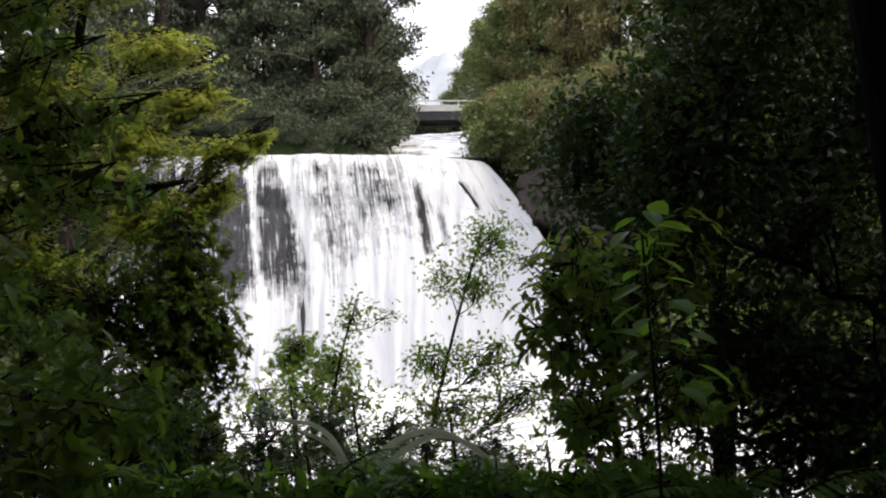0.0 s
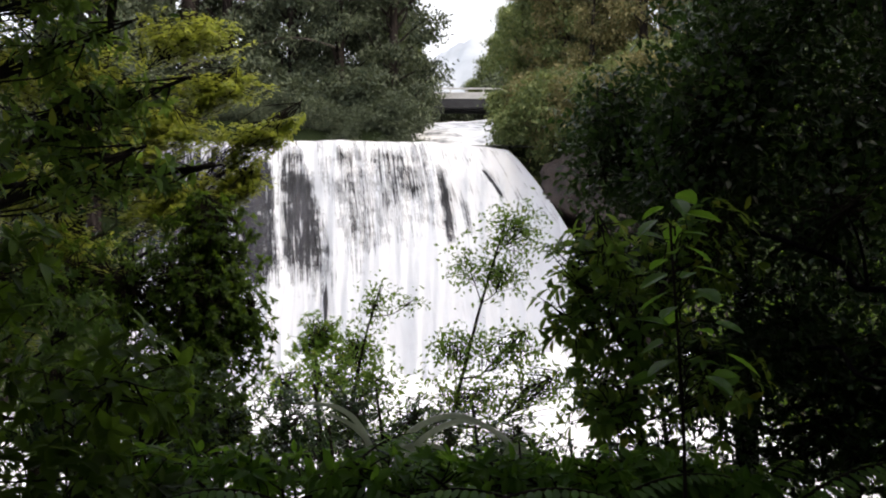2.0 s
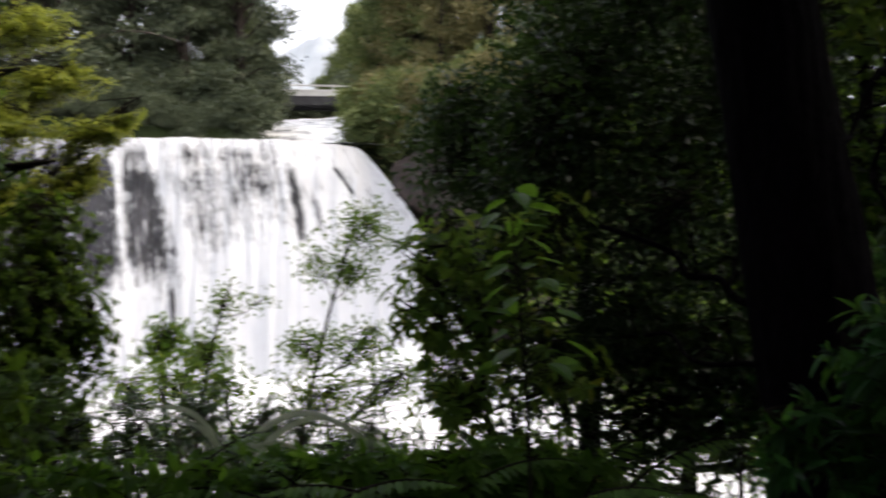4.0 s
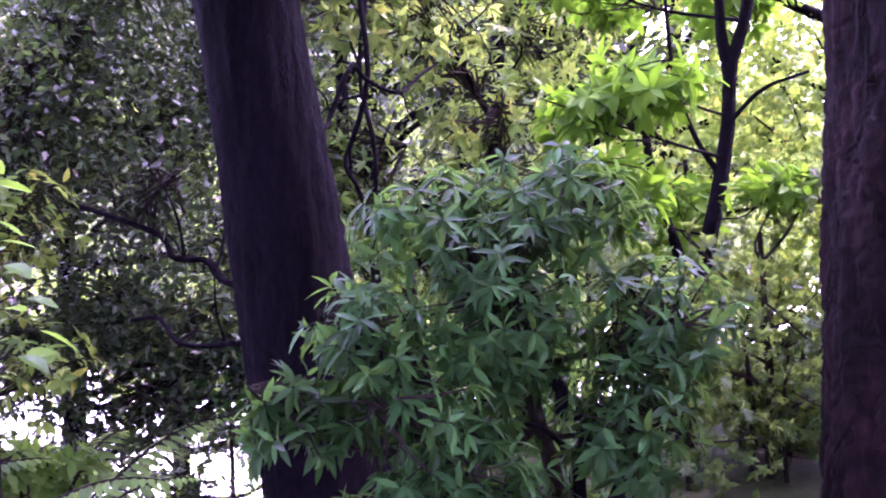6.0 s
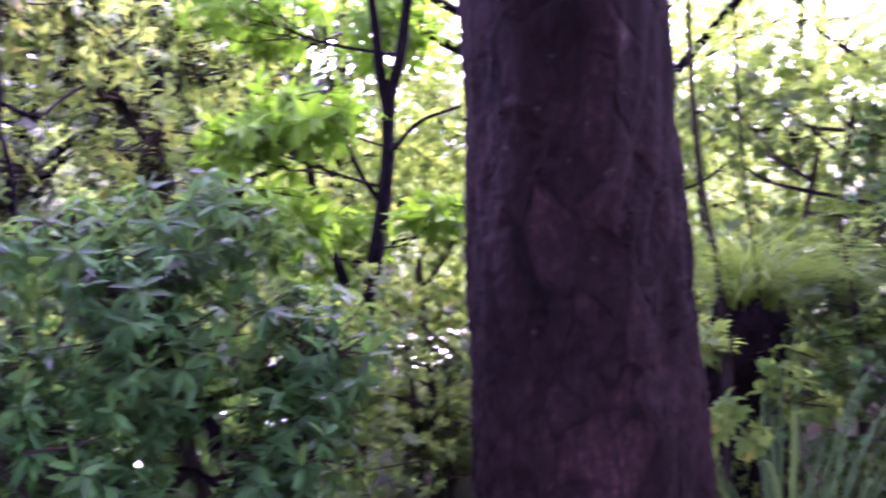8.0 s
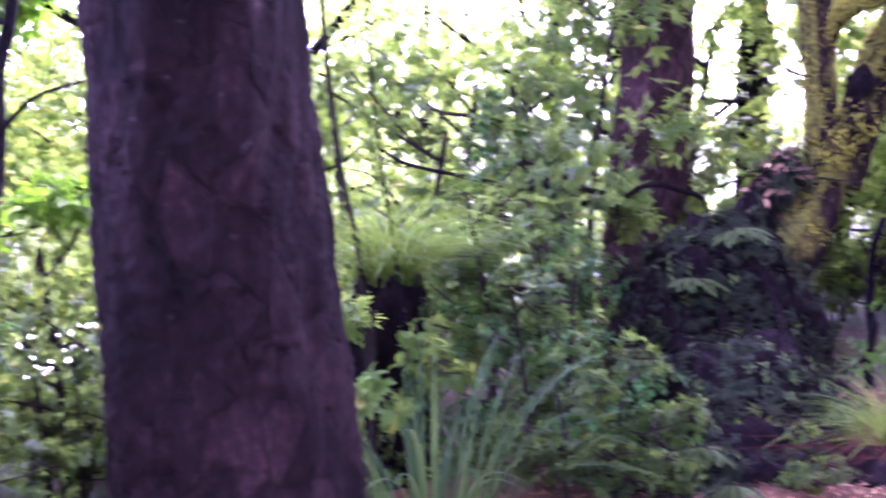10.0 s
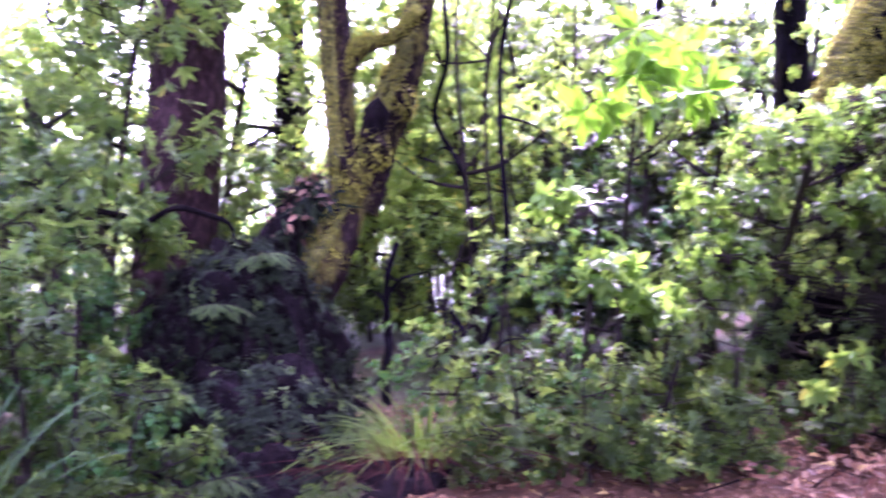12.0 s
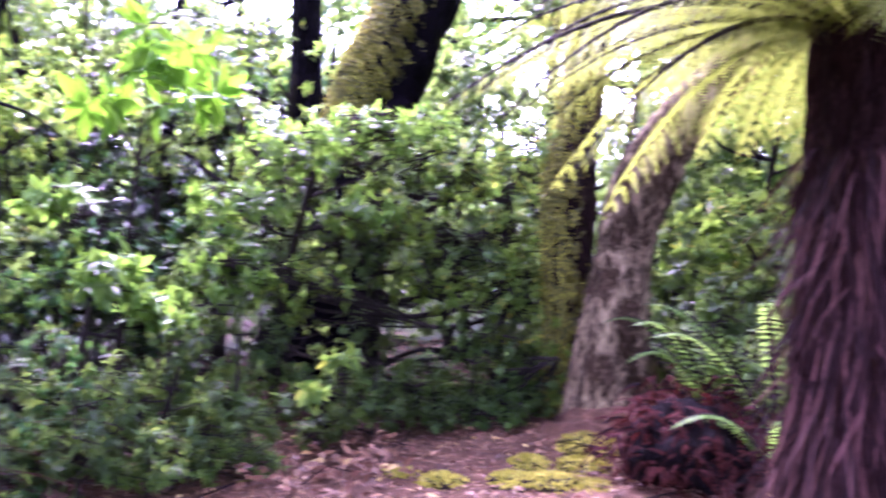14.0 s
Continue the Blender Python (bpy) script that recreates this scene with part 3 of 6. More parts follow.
rock = part("rock_face", grid_mesh(lambda u, v: fall_points(u, v, 0.75, 0.75, 4), np.linspace(-0.02, 1.03, 220), np.linspace(-0.1, 1, 100)), M_ROCK, falls, "dark wet basalt behind the water")


def flow_amount(u, v):
    """How much water runs where: thin over the far ledge, full over the middle and the near shoulder."""
    f = 0.03 + 0.02 * np.sin(u * 90) - 0.05 * smooth(0.30, 0.2, u) * smooth(0.6, 0.3, v)
    f = f - 0.15 * smooth(0.42, 0.36, u) * smooth(0.015, 0.07, v) * smooth(0.62, 0.42, v)
    f = f - 0.15 * np.exp(-((u - 0.262 - 0.01 * v) / 0.034) ** 2) * smooth(0.03, 0.14, v) * smooth(0.66, 0.42, v)
    f = f - 0.15 * np.exp(-((u - 0.345 - 0.07 * v) / 0.036) ** 2) * smooth(0.08, 0.17, v) * smooth(0.56, 0.42, v)
    f = f + 0.24 * np.exp(-((u - 0.305 - 0.03 * v) / 0.009) ** 2)
    f = f + 0.25 * np.exp(-((u - 0.380 - 0.12 * v) / 0.016) ** 2)
    f = f - 0.10 * np.exp(-((u - 0.475) / 0.042) ** 2) * smooth(0.02, 0.06, v) * smooth(0.46, 0.3, v)
    f = f - 0.16 * np.exp(-((u - 0.565) / 0.042) ** 2) * smooth(0.03, 0.07, v) * smooth(0.27, 0.17, v)
    f = f + 0.05 + 0.16 * smooth(0.6, 0.68, u)
    f = f - 0.34 * np.exp(-((u - 0.652) / 0.015) ** 2) * smooth(0.08, 0.14, v) * smooth(0.46, 0.36, v)
    f = f - 0.3 * np.exp(-((u - 0.70) / 0.012) ** 2) * smooth(0.17, 0.24, v) * smooth(0.44, 0.36, v)
    f = f + 0.30 * smooth(0.48 - 0.22 * smooth(0.4, 0.6, u), 0.74 - 0.3 * smooth(0.4, 0.6, u), v) + 0.1 * smooth(0.05, -0.05, v)
    f = f - 0.7 * np.exp(-((u - 0.80 - 0.3 * (v - 0.15)) / 0.008) ** 2) * smooth(0.09, 0.12, v) * smooth(0.22, 0.18, v)
    return f


for k, (back, seed, thin) in enumerate(((0.25, 11, 0.0), (0.0, 12, -0.045))):
    V, F = grid_mesh(lambda u, v: fall_points(u, v, back, 0.22, seed), us, vs)
    sheet = part("water_sheet", (V, F), M_FALL, falls, "white falling water in strands")
    U, W = np.meshgrid(us, vs, indexing="ij")
    fl = sheet.data.attributes.new("flow", 'FLOAT', 'POINT')
    fl.data.foreach_set("value", (flow_amount(U, W) + thin).ravel().astype(np.float32))
    uvl = sheet.data.uv_layers.new(name="flow_uv")
    idx = F.ravel()
    uvl.data.foreach_set("uv", np.stack([U.ravel()[idx] + 0.37 * k, W.ravel()[idx] + 0.21 * k], -1).ravel().astype(np.float32))


def pool_points(u, v):
    foot_y = np.interp(u, FOOT[:, 1], FOOT[:, 2])
    d = foot_y + 0.8 - v
    z = -7.0 + 3.4 * np.exp(-np.maximum(d, 0) / 2.6) * (0.75 + 0.5 * wave_noise(u, v, 21, 4, 1.6)) * smooth(-14, -4, u)
    return np.stack([u, v, z + 0.12 * wave_noise(u, v, 22, 5, 1.2)], -1)


solo("pool_water", grid_mesh(pool_points, np.linspace(-30, 60, 260), np.linspace(13, 45, 150)), M_POOL, "foaming white pool under the falls", "water", "structure")


def upper_river(u, v):
    wide = 2.6 + 6.8 * smooth(48.3, 46.4, v)
    mid = -0.6 - 6.0 * smooth(48.3, 46.4, v)
    x = mid + u * (wide + 0.9)
    z = river_level(v) + 0.10 * wave_noise(x, v, 31, 5, 1.3) + 0.22 * wave_noise(x * 0.5, v, 33, 3, 2.5) * smooth(49, 53, v)
    return np.stack([x, v, z], -1)


solo("upper_river", grid_mesh(upper_river, np.linspace(-1, 1, 60), np.linspace(45.6, 118, 200)), M_RAPID, "white rapids running down to the lip of the falls", "water", "structure")


def lump(c, r, seed, rough=0.25, n=26, scale=0.6):
    """An uneven boulder or mound. Quads."""
    def fn(u, v):
        d = np.stack([np.cos(u) * np.sin(v), np.sin(u) * np.sin(v), np.cos(v)], -1)
        k = 1 + rough * wave_noise(d[..., 0] * 1.7 + d[..., 2], d[..., 1] * 1.7 - d[..., 2] * 1.3, seed, 5, scale)
        return np.asarray(c) + d * np.asarray(r) * k[..., None]
    return grid_mesh(fn, np.linspace(0, 2 * np.pi, n * 2), np.linspace(0.02, np.pi - 0.02, n))


for c, r, s in (((4.9, 43.4, 2.4), (1.5, 1.6, 1.6), 1), ((6.5, 41.0, 0.4), (1.6, 1.5, 2.2), 2), ((8.3, 39.0, -2.2), (1.7, 1.6, 2.6), 3), ((10.5, 37.0, -5.0), (2.0, 1.8, 2.6), 6), ((12.6, 35.5, -6.2), (1.8, 1.6, 1.6), 5)):
    solo("boulder", lump(c, r, s), M_REDROCK, "dark red-brown wet rock beside the falls", "rock", group="bank rocks")

# road bridge over the upper river
bridge = thing("bridge", (-1.0, 90.0, 8.5), "low concrete road bridge with pale railings over the rapids", "bridge")


def box(lo, hi, bevel=0.0):
    """A box with chamfered long edges. Quads."""
    (x0, y0, z0), (x1, y1, z1) = lo, hi
    b = bevel or 0.04 * min(x1 - x0, y1 - y0, z1 - z0)
    ring = [(y0 + b, z0), (y1 - b, z0), (y1, z0 + b), (y1, z1 - b), (y1 - b, z1), (y0 + b, z1), (y0, z1 - b), (y0, z0 + b)]
    V = np.array([(x, y, z) for x in (x0, x1) for y, z in ring])
    F = [(k, (k + 1) % 8, 8 + (k + 1) % 8, 8 + k) for k in range(8)]
    for o in (0, 8):
        F += [(o, o + 1, o + 2, o + 3), (o, o + 3, o + 4, o + 7), (o + 4, o + 5, o + 6, o + 7)]
    return V, np.array(F)


part("deck", box((-11, 88.6, 11.65), (9, 94.5, 12.0)), M_CONCRETE, bridge)
for y in (88.9, 91.5, 94.0):
    part("beam", box((-11, y - 0.25, 10.85), (9, y + 0.25, 11.65)), M_BEAM, bridge, "concrete beam, colour darkened for shade under the deck")
for y in (88.7, 94.4):
    part("kerb", box((-11, y - 0.12, 12.0), (9, y + 0.12, 12.22)), M_CONCRETE, bridge)
    part("rail", box((-11, y - 0.05, 12.52), (9, y + 0.05, 12.66)), M_CONCRETE, bridge, "pale painted rail")
    for x in np.arange(-10.5, 9, 1.5):
        part("rail_post", box((x - 0.06, y - 0.05, 12.2), (x + 0.06, y + 0.05, 12.53)), M_CONCRETE, bridge)
for x in (-4.6, 3.4):
    part("pier", box((x - 0.45, 88.9, 6.5), (x + 0.45, 94.1, 10.85)), M_BEAM, bridge, "concrete pier, colour darkened for shade under the deck")


# far hill closing the valley
def hill(u, v):
    z = 14 + (58 + 7 * wave_noise(u, v * 0, 41, 4, 40)) * np.exp(-((u + 4) / 60) ** 2) * smooth(0, 1, v)
    return np.stack([u, 290 + 120 * v, z * smooth(-0.05, 0.3, v + 0.1) + 6 * smooth(0.2, 1, v) * wave_noise(u, v * 60, 43, 5, 9)], -1)


solo("far_hill", grid_mesh(hill, np.linspace(-160, 160, 160), np.linspace(0, 1, 40)), M_HILL, "wooded hill in haze-tinted pale blue-grey, closing the valley", "backdrop", "structure")

# ---- woods beyond the falls ----
FAR_LEAF = dict(way="loose", per=12, L=0.3, W=0.42, spread=0.24, hang=0.7, droop=0.2)


def tall_tree(name, label, height, mat, seed, bare=0.1, width=3.0, per_blob=42, blobs=44):
    rng = np.random.default_rng(seed)
    masses = []
    for k in range(blobs):
        f = bare + (1 - bare) * (k + rng.random()) / blobs
        reach = width * (1.15 - 0.8 * f) * rng.uniform(0.45, 1.0)
        a = k * 2.4 + rng.random()
        s = width * rng.uniform(0.2, 0.36) * (1.15 - 0.5 * f)
        masses.append(((reach * math.cos(a), reach * math.sin(a), f * height - 0.1 * reach), (s * 1.45, s * 1.45, s * 0.5), per_blob))
    trunk = [(0, 0, 0), (0.2, 0.1, height * 0.4), (0, 0, height * 0.95)]
    return plant(name, label, "tree", trunk, 0.4, 0.05, masses, FAR_LEAF, mat, M_FARBARK, seed, "woods above the falls", twigs=False, limb_r=0.6)


def stand(x, y, turn=0.0, size=1.0, sink=0.25, tall=1.0):
    return Matrix.Translation((x, y, float(land(x, y)) - sink)) @ pose(0, 0, 0, 0, 0, turn) @ Matrix.Diagonal((size, size, size * tall, 1))


def place(first, spots):
    for n, s in enumerate(spots):
        if n == 0:
            first.matrix_basis = stand(*s)
        else:
            m = stand(*s)
            copy_thing(first, m @ Matrix.Diagonal((1 / first.scale[0], 1 / first.scale[1], 1 / first.scale[2], 1)))


place(tall_tree("tall_tree", "tall dark conifer with drooping grey-green foliage", 19, M_PINE, 51),
      ((-4.3, 54, 0, 0.95), (-6.9, 52.5, 80, 0.9), (-9.4, 53, 150, 1.05), (-12.8, 52, 220, 1.0), (-16.5, 53, 40, 1.1), (-5.6, 60, 300, 1.15), (-9, 62, 20, 1.2),
       (-14, 63, 190, 1.2), (-21, 56, 250, 1.15), (-17.6, 45, 70, 1.0), (-19.5, 48.5, 170, 1.1), (-16.8, 49, 320, 1.0), (8.2, 60, 120, 1.0), (11.2, 55, 200, 1.05), (17.5, 56, 310, 1.1), (10.6, 70, 60, 1.2), (15.5, 47.5, 10, 0.8), (17, 44, 100, 1.0), (22, 42, 190, 1.1), (27, 38, 10, 1.1), (33, 33, 60, 1.1), (-19.5, 40.5, 160, 0.9), (30, 44, 250, 1.2), (20, 51, 90, 1.0), (-6.5, 74, 130, 1.2), (20, 60, 200, 1.2)))
place(tall_tree("leafy_tree", "grey-green broad tree beside the river", 11, M_FARGREEN, 52, 0.05, 2.8, 34, 30),
      ((5.8, 80, 0, 1.0), (4.4, 62, 70, 1.05), (7.4, 54, 200, 1.1), (4.6, 106, 90, 1.1), (6.8, 112, 30, 1.4), (-6.4, 84, 200, 0.95), (-6.5, 106, 60, 1.0), (10, 120, 10, 1.8), (-12, 130, 10, 1.3), (4.4, 135, 50, 1.3), (0.9, 126, 20, 0.95), (2.4, 121, 140, 1.0), (1.8, 150, 90, 1.2), (7, 150, 200, 1.9), (-9, 150, 130, 1.5)))
place(tall_tree("rusty_tree", "tree with rust-tinged olive foliage on the bank", 12, M_RUST, 53, 0.05, 2.3, 30, 28),
      ((5.6, 57, 0, 1.05), (6.6, 50.5, 120, 0.7), (9.0, 49.5, 220, 0.95), (5.6, 67, 60, 1.0), (10.5, 44.5, 20, 0.75)))


def low_bush(name, label, mat, seed, n=12):
    rng = np.random.default_rng(seed)
    masses = [((rng.uniform(-1.1, 1.1), rng.uniform(-0.9, 0.9), rng.uniform(0.3, 1.7)), (0.6, 0.6, 0.4), 50) for _ in range(n)]
    return plant(name, label, "bush", [(0, 0, -0.2), (0.05, 0, 0.6), (0, 0.1, 1.3)], 0.08, 0.03, masses, dict(FAR_LEAF, L=0.24, spread=0.2, hang=0.3), mat, M_FARBARK, seed, "bushes on the river bank", twigs=False)


def bank_line(k, off):
    """Spots along the near side of the rocky bank, k from the lip of the falls outwards."""
    x = 2.7 + 0.62 * k
    return x + 0.2 * math.sin(k * 2.7), 45.6 - 8.5 * float(smooth(3.2, 8.5, x)) + off, 73 * k


place(low_bush("bank_bush", "bright green bush overhanging the bank", M_FARGREEN, 61),
      [(*bank_line(k, 1.0), 0.62 + 0.1 * math.sin(k)) for k in range(13)] + [(*bank_line(k, 3.4), 1.1) for k in range(0, 14, 2)]
      + [(14, 40, 220, 1.6), (13.6, 37.5, 100, 1.3), (16.5, 38, 30, 1.6), (16, 36, 330, 1.3), (19, 37.6, 60, 1.6), (22, 37.4, 150, 1.6), (25, 37, 250, 1.6)]
      + [(3.5, 53 + 5 * k, 55 * k, 0.95) for k in range(7)] + [(2.95, 47.0, 10, 1.15, 0.5), (3.7, 46.9, 100, 1.25, 0.5), (4.6, 46.4, 190, 1.2, 0.5)])
place(low_bush("rusty_bush", "pale rust-yellow bush leaning over the rapids", M_RUST, 62),
      [(*bank_line(k + 0.5, 1.9), 0.85 + 0.15 * math.sin(k * 1.9)) for k in range(10)] + [(3.2, 49.2, 0, 0.75), (3.8, 51.4, 100, 1.0), (3.9, 58, 60, 1.1), (4.2, 72, 20, 1.1), (5.6, 49.0, 60, 1.3), (3.1, 47.0, 200, 0.8), (4.1, 46.2, 300, 0.95), (3.5, 48.0, 40, 1.1), (4.9, 45.6, 80, 1.0)])
place(low_bush("shade_bush", "dark green bush above the falls, some added for shade behind the bridge", M_PINE, 63),
      [(-2.9 - 1.1 * k, 48.7 + 0.35 * math.sin(k * 2.3), 67 * k, 0.75 + 0.15 * math.sin(k * 1.7)) for k in range(14)]
      + [(-3.2 - 0.95 * k, 47.75 + 0.15 * math.sin(k * 3.1), 31 * k, 0.5 + 0.08 * math.sin(k * 2.7), 0.1) for k in range(14)]
      + [(-3.8 - 1.5 * k, 50.6 + 0.5 * math.sin(k * 1.3), 41 * k, 1.2 + 0.2 * math.sin(k * 2.1)) for k in range(10)] + [(-4.2, 52.5 + 4 * k, 70 * k, 1.0) for k in range(9)]
      # row added behind the bridge, standing in for the shade beneath it
      + [(-3.4 + 1.5 * k, 98.5 + 0.8 * math.sin(k * 2.0), 50 * k, 1.9) for k in range(6)])


bare = thing("bare_tree", (-14.53, 50.44, 5.0), "dark conifer trunk with one pale dead branch", "tree")
part("trunk", tube(curve([(-14.53, 50.44, 4.6), (-14.53, 50.44, 10.43), (-14.51, 50.45, 11.89), (-14.42, 50.48, 14.24), (-14.4, 50.48, 18.9)], 20), np.linspace(0.55, 0.35, 20), 12, 0.08, np.random.default_rng(70)), M_FARBARK, bare)
part("dead_branch", tube(curve([(-6.81, 50.03, 9.88), (-8.03, 50.36, 10.29), (-9.54, 50.6, 10.47), (-10.79, 50.86, 10.17), (-11.75, 51.16, 9.93), (-14.53, 50.44, 8.93)], 20), np.linspace(0.03, 0.11, 20), 8, 0.15, np.random.default_rng(71)), M_DEADWOOD, bare, "pale barkless dead branch")
# ---- near plants: the window onto the falls ----
SMALL = dict(way="whorl", per=7, L=0.05, W=0.42, hang=0.2)
plant("yellow_green_tree", "small-leaved yellow-green tree with layered sprays", "tree", [(-4.0, 8.2, -3.2), (-3.7, 8.2, -0.5), (-3.3, 8.3, 2.0), (-3.0, 8.4, 4.0)], 0.11, 0.03,
      [((-2.5, 8.6, 3.1), (0.6, 0.6, 0.22), 120), ((-3.3, 8.2, 3.6), (0.8, 0.7, 0.3), 130), ((-2.2, 8.4, 2.6), (0.55, 0.5, 0.16), 110), ((-1.75, 8.0, 2.15), (0.38, 0.35, 0.12), 70),
       ((-2.6, 8.0, 2.2), (0.6, 0.5, 0.2), 110), ((-3.2, 7.8, 2.6), (0.7, 0.6, 0.3), 130), ((-1.95, 7.9, 1.75), (0.4, 0.35, 0.14), 70), ((-2.5, 7.8, 1.6), (0.5, 0.45, 0.25), 90),
       ((-3.6, 7.6, 1.7), (0.7, 0.6, 0.5), 130), ((-2.9, 8.4, 4.0), (0.7, 0.6, 0.25), 100), ((-3.9, 7.9, 2.7), (0.7, 0.6, 0.35), 130), ((-3.9, 8.0, 3.4), (0.7, 0.6, 0.3), 110), ((-3.1, 7.2, 1.15), (0.6, 0.5, 0.35), 120), ((-3.7, 7.2, 0.7), (0.6, 0.5, 0.4), 120), ((-2.9, 7.5, 1.9), (0.55, 0.5, 0.25), 110)],
      dict(way="spray", per=32, L=0.066, W=0.5, run=0.3, hang=0.1), M_YELLOW, M_TWIG, 101, limb_r=0.13)
plant("round_bush", "dense dark bush with a bright green sunlit edge", "bush", [(-2.0, 6.9, -2.6), (-2.0, 6.9, -0.8), (-1.95, 6.8, 0.9)], 0.06, 0.02,
      [((-1.85, 6.8, 1.1), (0.45, 0.4, 0.35), 230), ((-1.8, 6.7, 0.6), (0.46, 0.4, 0.4), 230), ((-2.3, 6.6, 0.9), (0.5, 0.4, 0.5), 200), ((-2.0, 6.6, 0.05), (0.5, 0.4, 0.4), 200),
       ((-2.6, 6.4, 0.2), (0.5, 0.4, 0.5), 170), ((-2.9, 6.5, 1.0), (0.5, 0.4, 0.5), 150), ((-1.86, 6.5, 0.95), (0.4, 0.35, 0.5), 200), ((-1.85, 6.8, 1.42), (0.38, 0.35, 0.26), 170), ((-1.95, 6.4, 0.4), (0.42, 0.35, 0.4), 200), ((-1.62, 6.75, 0.75), (0.26, 0.25, 0.4), 130), ((-1.75, 6.4, 0.0), (0.4, 0.35, 0.3), 150)],
      dict(way="whorl", per=12, L=0.058, W=0.5, hang=0.2), M_NEARLEAF, M_TWIG, 102)
plant("near_shrub", "broad-leaved green shrub crowding the viewpoint", "shrub", [(-1.95, 3.6, -0.5), (-1.9, 3.6, 0.5), (-1.85, 3.65, 1.1), (-1.95, 3.65, 1.7)], 0.03, 0.012,
      [((-1.85, 3.6, 1.3), (0.36, 0.3, 0.25), 26), ((-1.4, 3.6, 0.85), (0.36, 0.3, 0.28), 32),
       ((-1.5, 3.4, 0.45), (0.4, 0.3, 0.3), 34), ((-1.95, 3.6, 0.9), (0.4, 0.3, 0.4), 28), ((-1.3, 3.7, 0.35), (0.3, 0.3, 0.25), 24), ((-1.95, 3.6, 1.75), (0.22, 0.2, 0.2), 14)],
      dict(way="whorl", per=8, L=0.105, W=0.42, hang=0.25, shape=RICH), M_NEARLEAF, M_TWIG, 103)
plant("side_tree", "green broad-leaved tree reaching across the window", "tree", [(-3.6, 5.6, -1.5), (-3.5, 5.6, 0.8), (-3.2, 5.6, 2.2), (-2.9, 5.6, 3.4)], 0.06, 0.02,
      [((-2.3, 5.32, 2.06), (0.4, 0.35, 0.22), 46), ((-1.99, 5.44, 2.13), (0.3, 0.3, 0.18), 36), ((-2.16, 5.27, 1.74), (0.4, 0.35, 0.22), 46), ((-1.89, 5.58, 1.75), (0.28, 0.28, 0.18), 32), ((-2.34, 5.3, 2.4), (0.35, 0.3, 0.2), 36), ((-2.28, 5.11, 2.67), (0.3, 0.3, 0.2), 26), ((-2.17, 5.59, 2.54), (0.25, 0.25, 0.15), 20)],
      dict(way="whorl", per=7, L=0.095, W=0.4, hang=0.3, shape=RICH), M_MIDLEAF, M_TWIG, 107)
THIN = dict(way="loose", per=9, L=0.066, W=0.5, spread=0.075, hang=0.2)
plant("sapling", "slender sapling with sparse small leaves over the gorge", "sapling", [(-0.25, 9.6, -3.6), (-0.22, 9.8, -1.2), (0.05, 9.9, 0.2), (0.42, 10.0, 1.5)], 0.035, 0.008,
      [((0.5, 10, 1.3), (0.3, 0.25, 0.32), 70), ((0.35, 10, 0.85), (0.34, 0.25, 0.22), 55), ((0.0, 9.9, 0.95), (0.2, 0.2, 0.22), 24), ((-0.1, 9.9, 0.1), (0.36, 0.3, 0.2), 55),
       ((0.45, 9.9, 0.15), (0.4, 0.3, 0.25), 70), ((0.05, 9.8, -0.4), (0.5, 0.4, 0.3), 110), ((0.7, 9.8, -0.3), (0.45, 0.4, 0.3), 80), ((0.3, 9.7, -0.9), (0.7, 0.4, 0.3), 120)],
      THIN, M_MIDLEAF, M_TWIG, 104, "saplings over the gorge")
plant("sapling", "slender sapling with sparse small leaves over the gorge", "sapling", [(-1.2, 9.6, -3.6), (-1.25, 9.8, -1.2), (-1.1, 9.9, 0.0), (-0.9, 10.0, 0.75)], 0.03, 0.007,
      [((-0.95, 10, 0.55), (0.22, 0.2, 0.22), 28), ((-1.15, 10, 0.1), (0.3, 0.2, 0.2), 36), ((-0.62, 10, 0.55), (0.2, 0.1, 0.08), 8), ((-1.0, 9.9, -0.3), (0.4, 0.3, 0.25), 70),
       ((-1.5, 9.9, -0.2), (0.3, 0.3, 0.22), 50), ((-1.2, 9.8, -0.8), (0.6, 0.4, 0.35), 130), ((-0.6, 9.8, -0.8), (0.4, 0.4, 0.3), 80)],
      THIN, M_MIDLEAF, M_TWIG, 105, "saplings over the gorge")
plant("low_shrub", "bright green low bush on the gorge side", "shrub", [(-1.8, 11.5, -4.2), (-1.8, 11.6, -1.5), (-1.85, 11.7, 0.0)], 0.04, 0.01,
      [((-1.85, 11.7, -0.15), (0.4, 0.3, 0.3), 110), ((-1.75, 11.4, 0.05), (0.35, 0.3, 0.3), 110), ((-1.35, 11.4, -0.2), (0.4, 0.3, 0.3), 110), ((-1.5, 11.6, -0.6), (0.5, 0.4, 0.35), 110), ((-2.2, 11.6, -0.6), (0.5, 0.4, 0.35), 110)],
      dict(SMALL, L=0.07), M_BRIGHT, M_TWIG, 106)
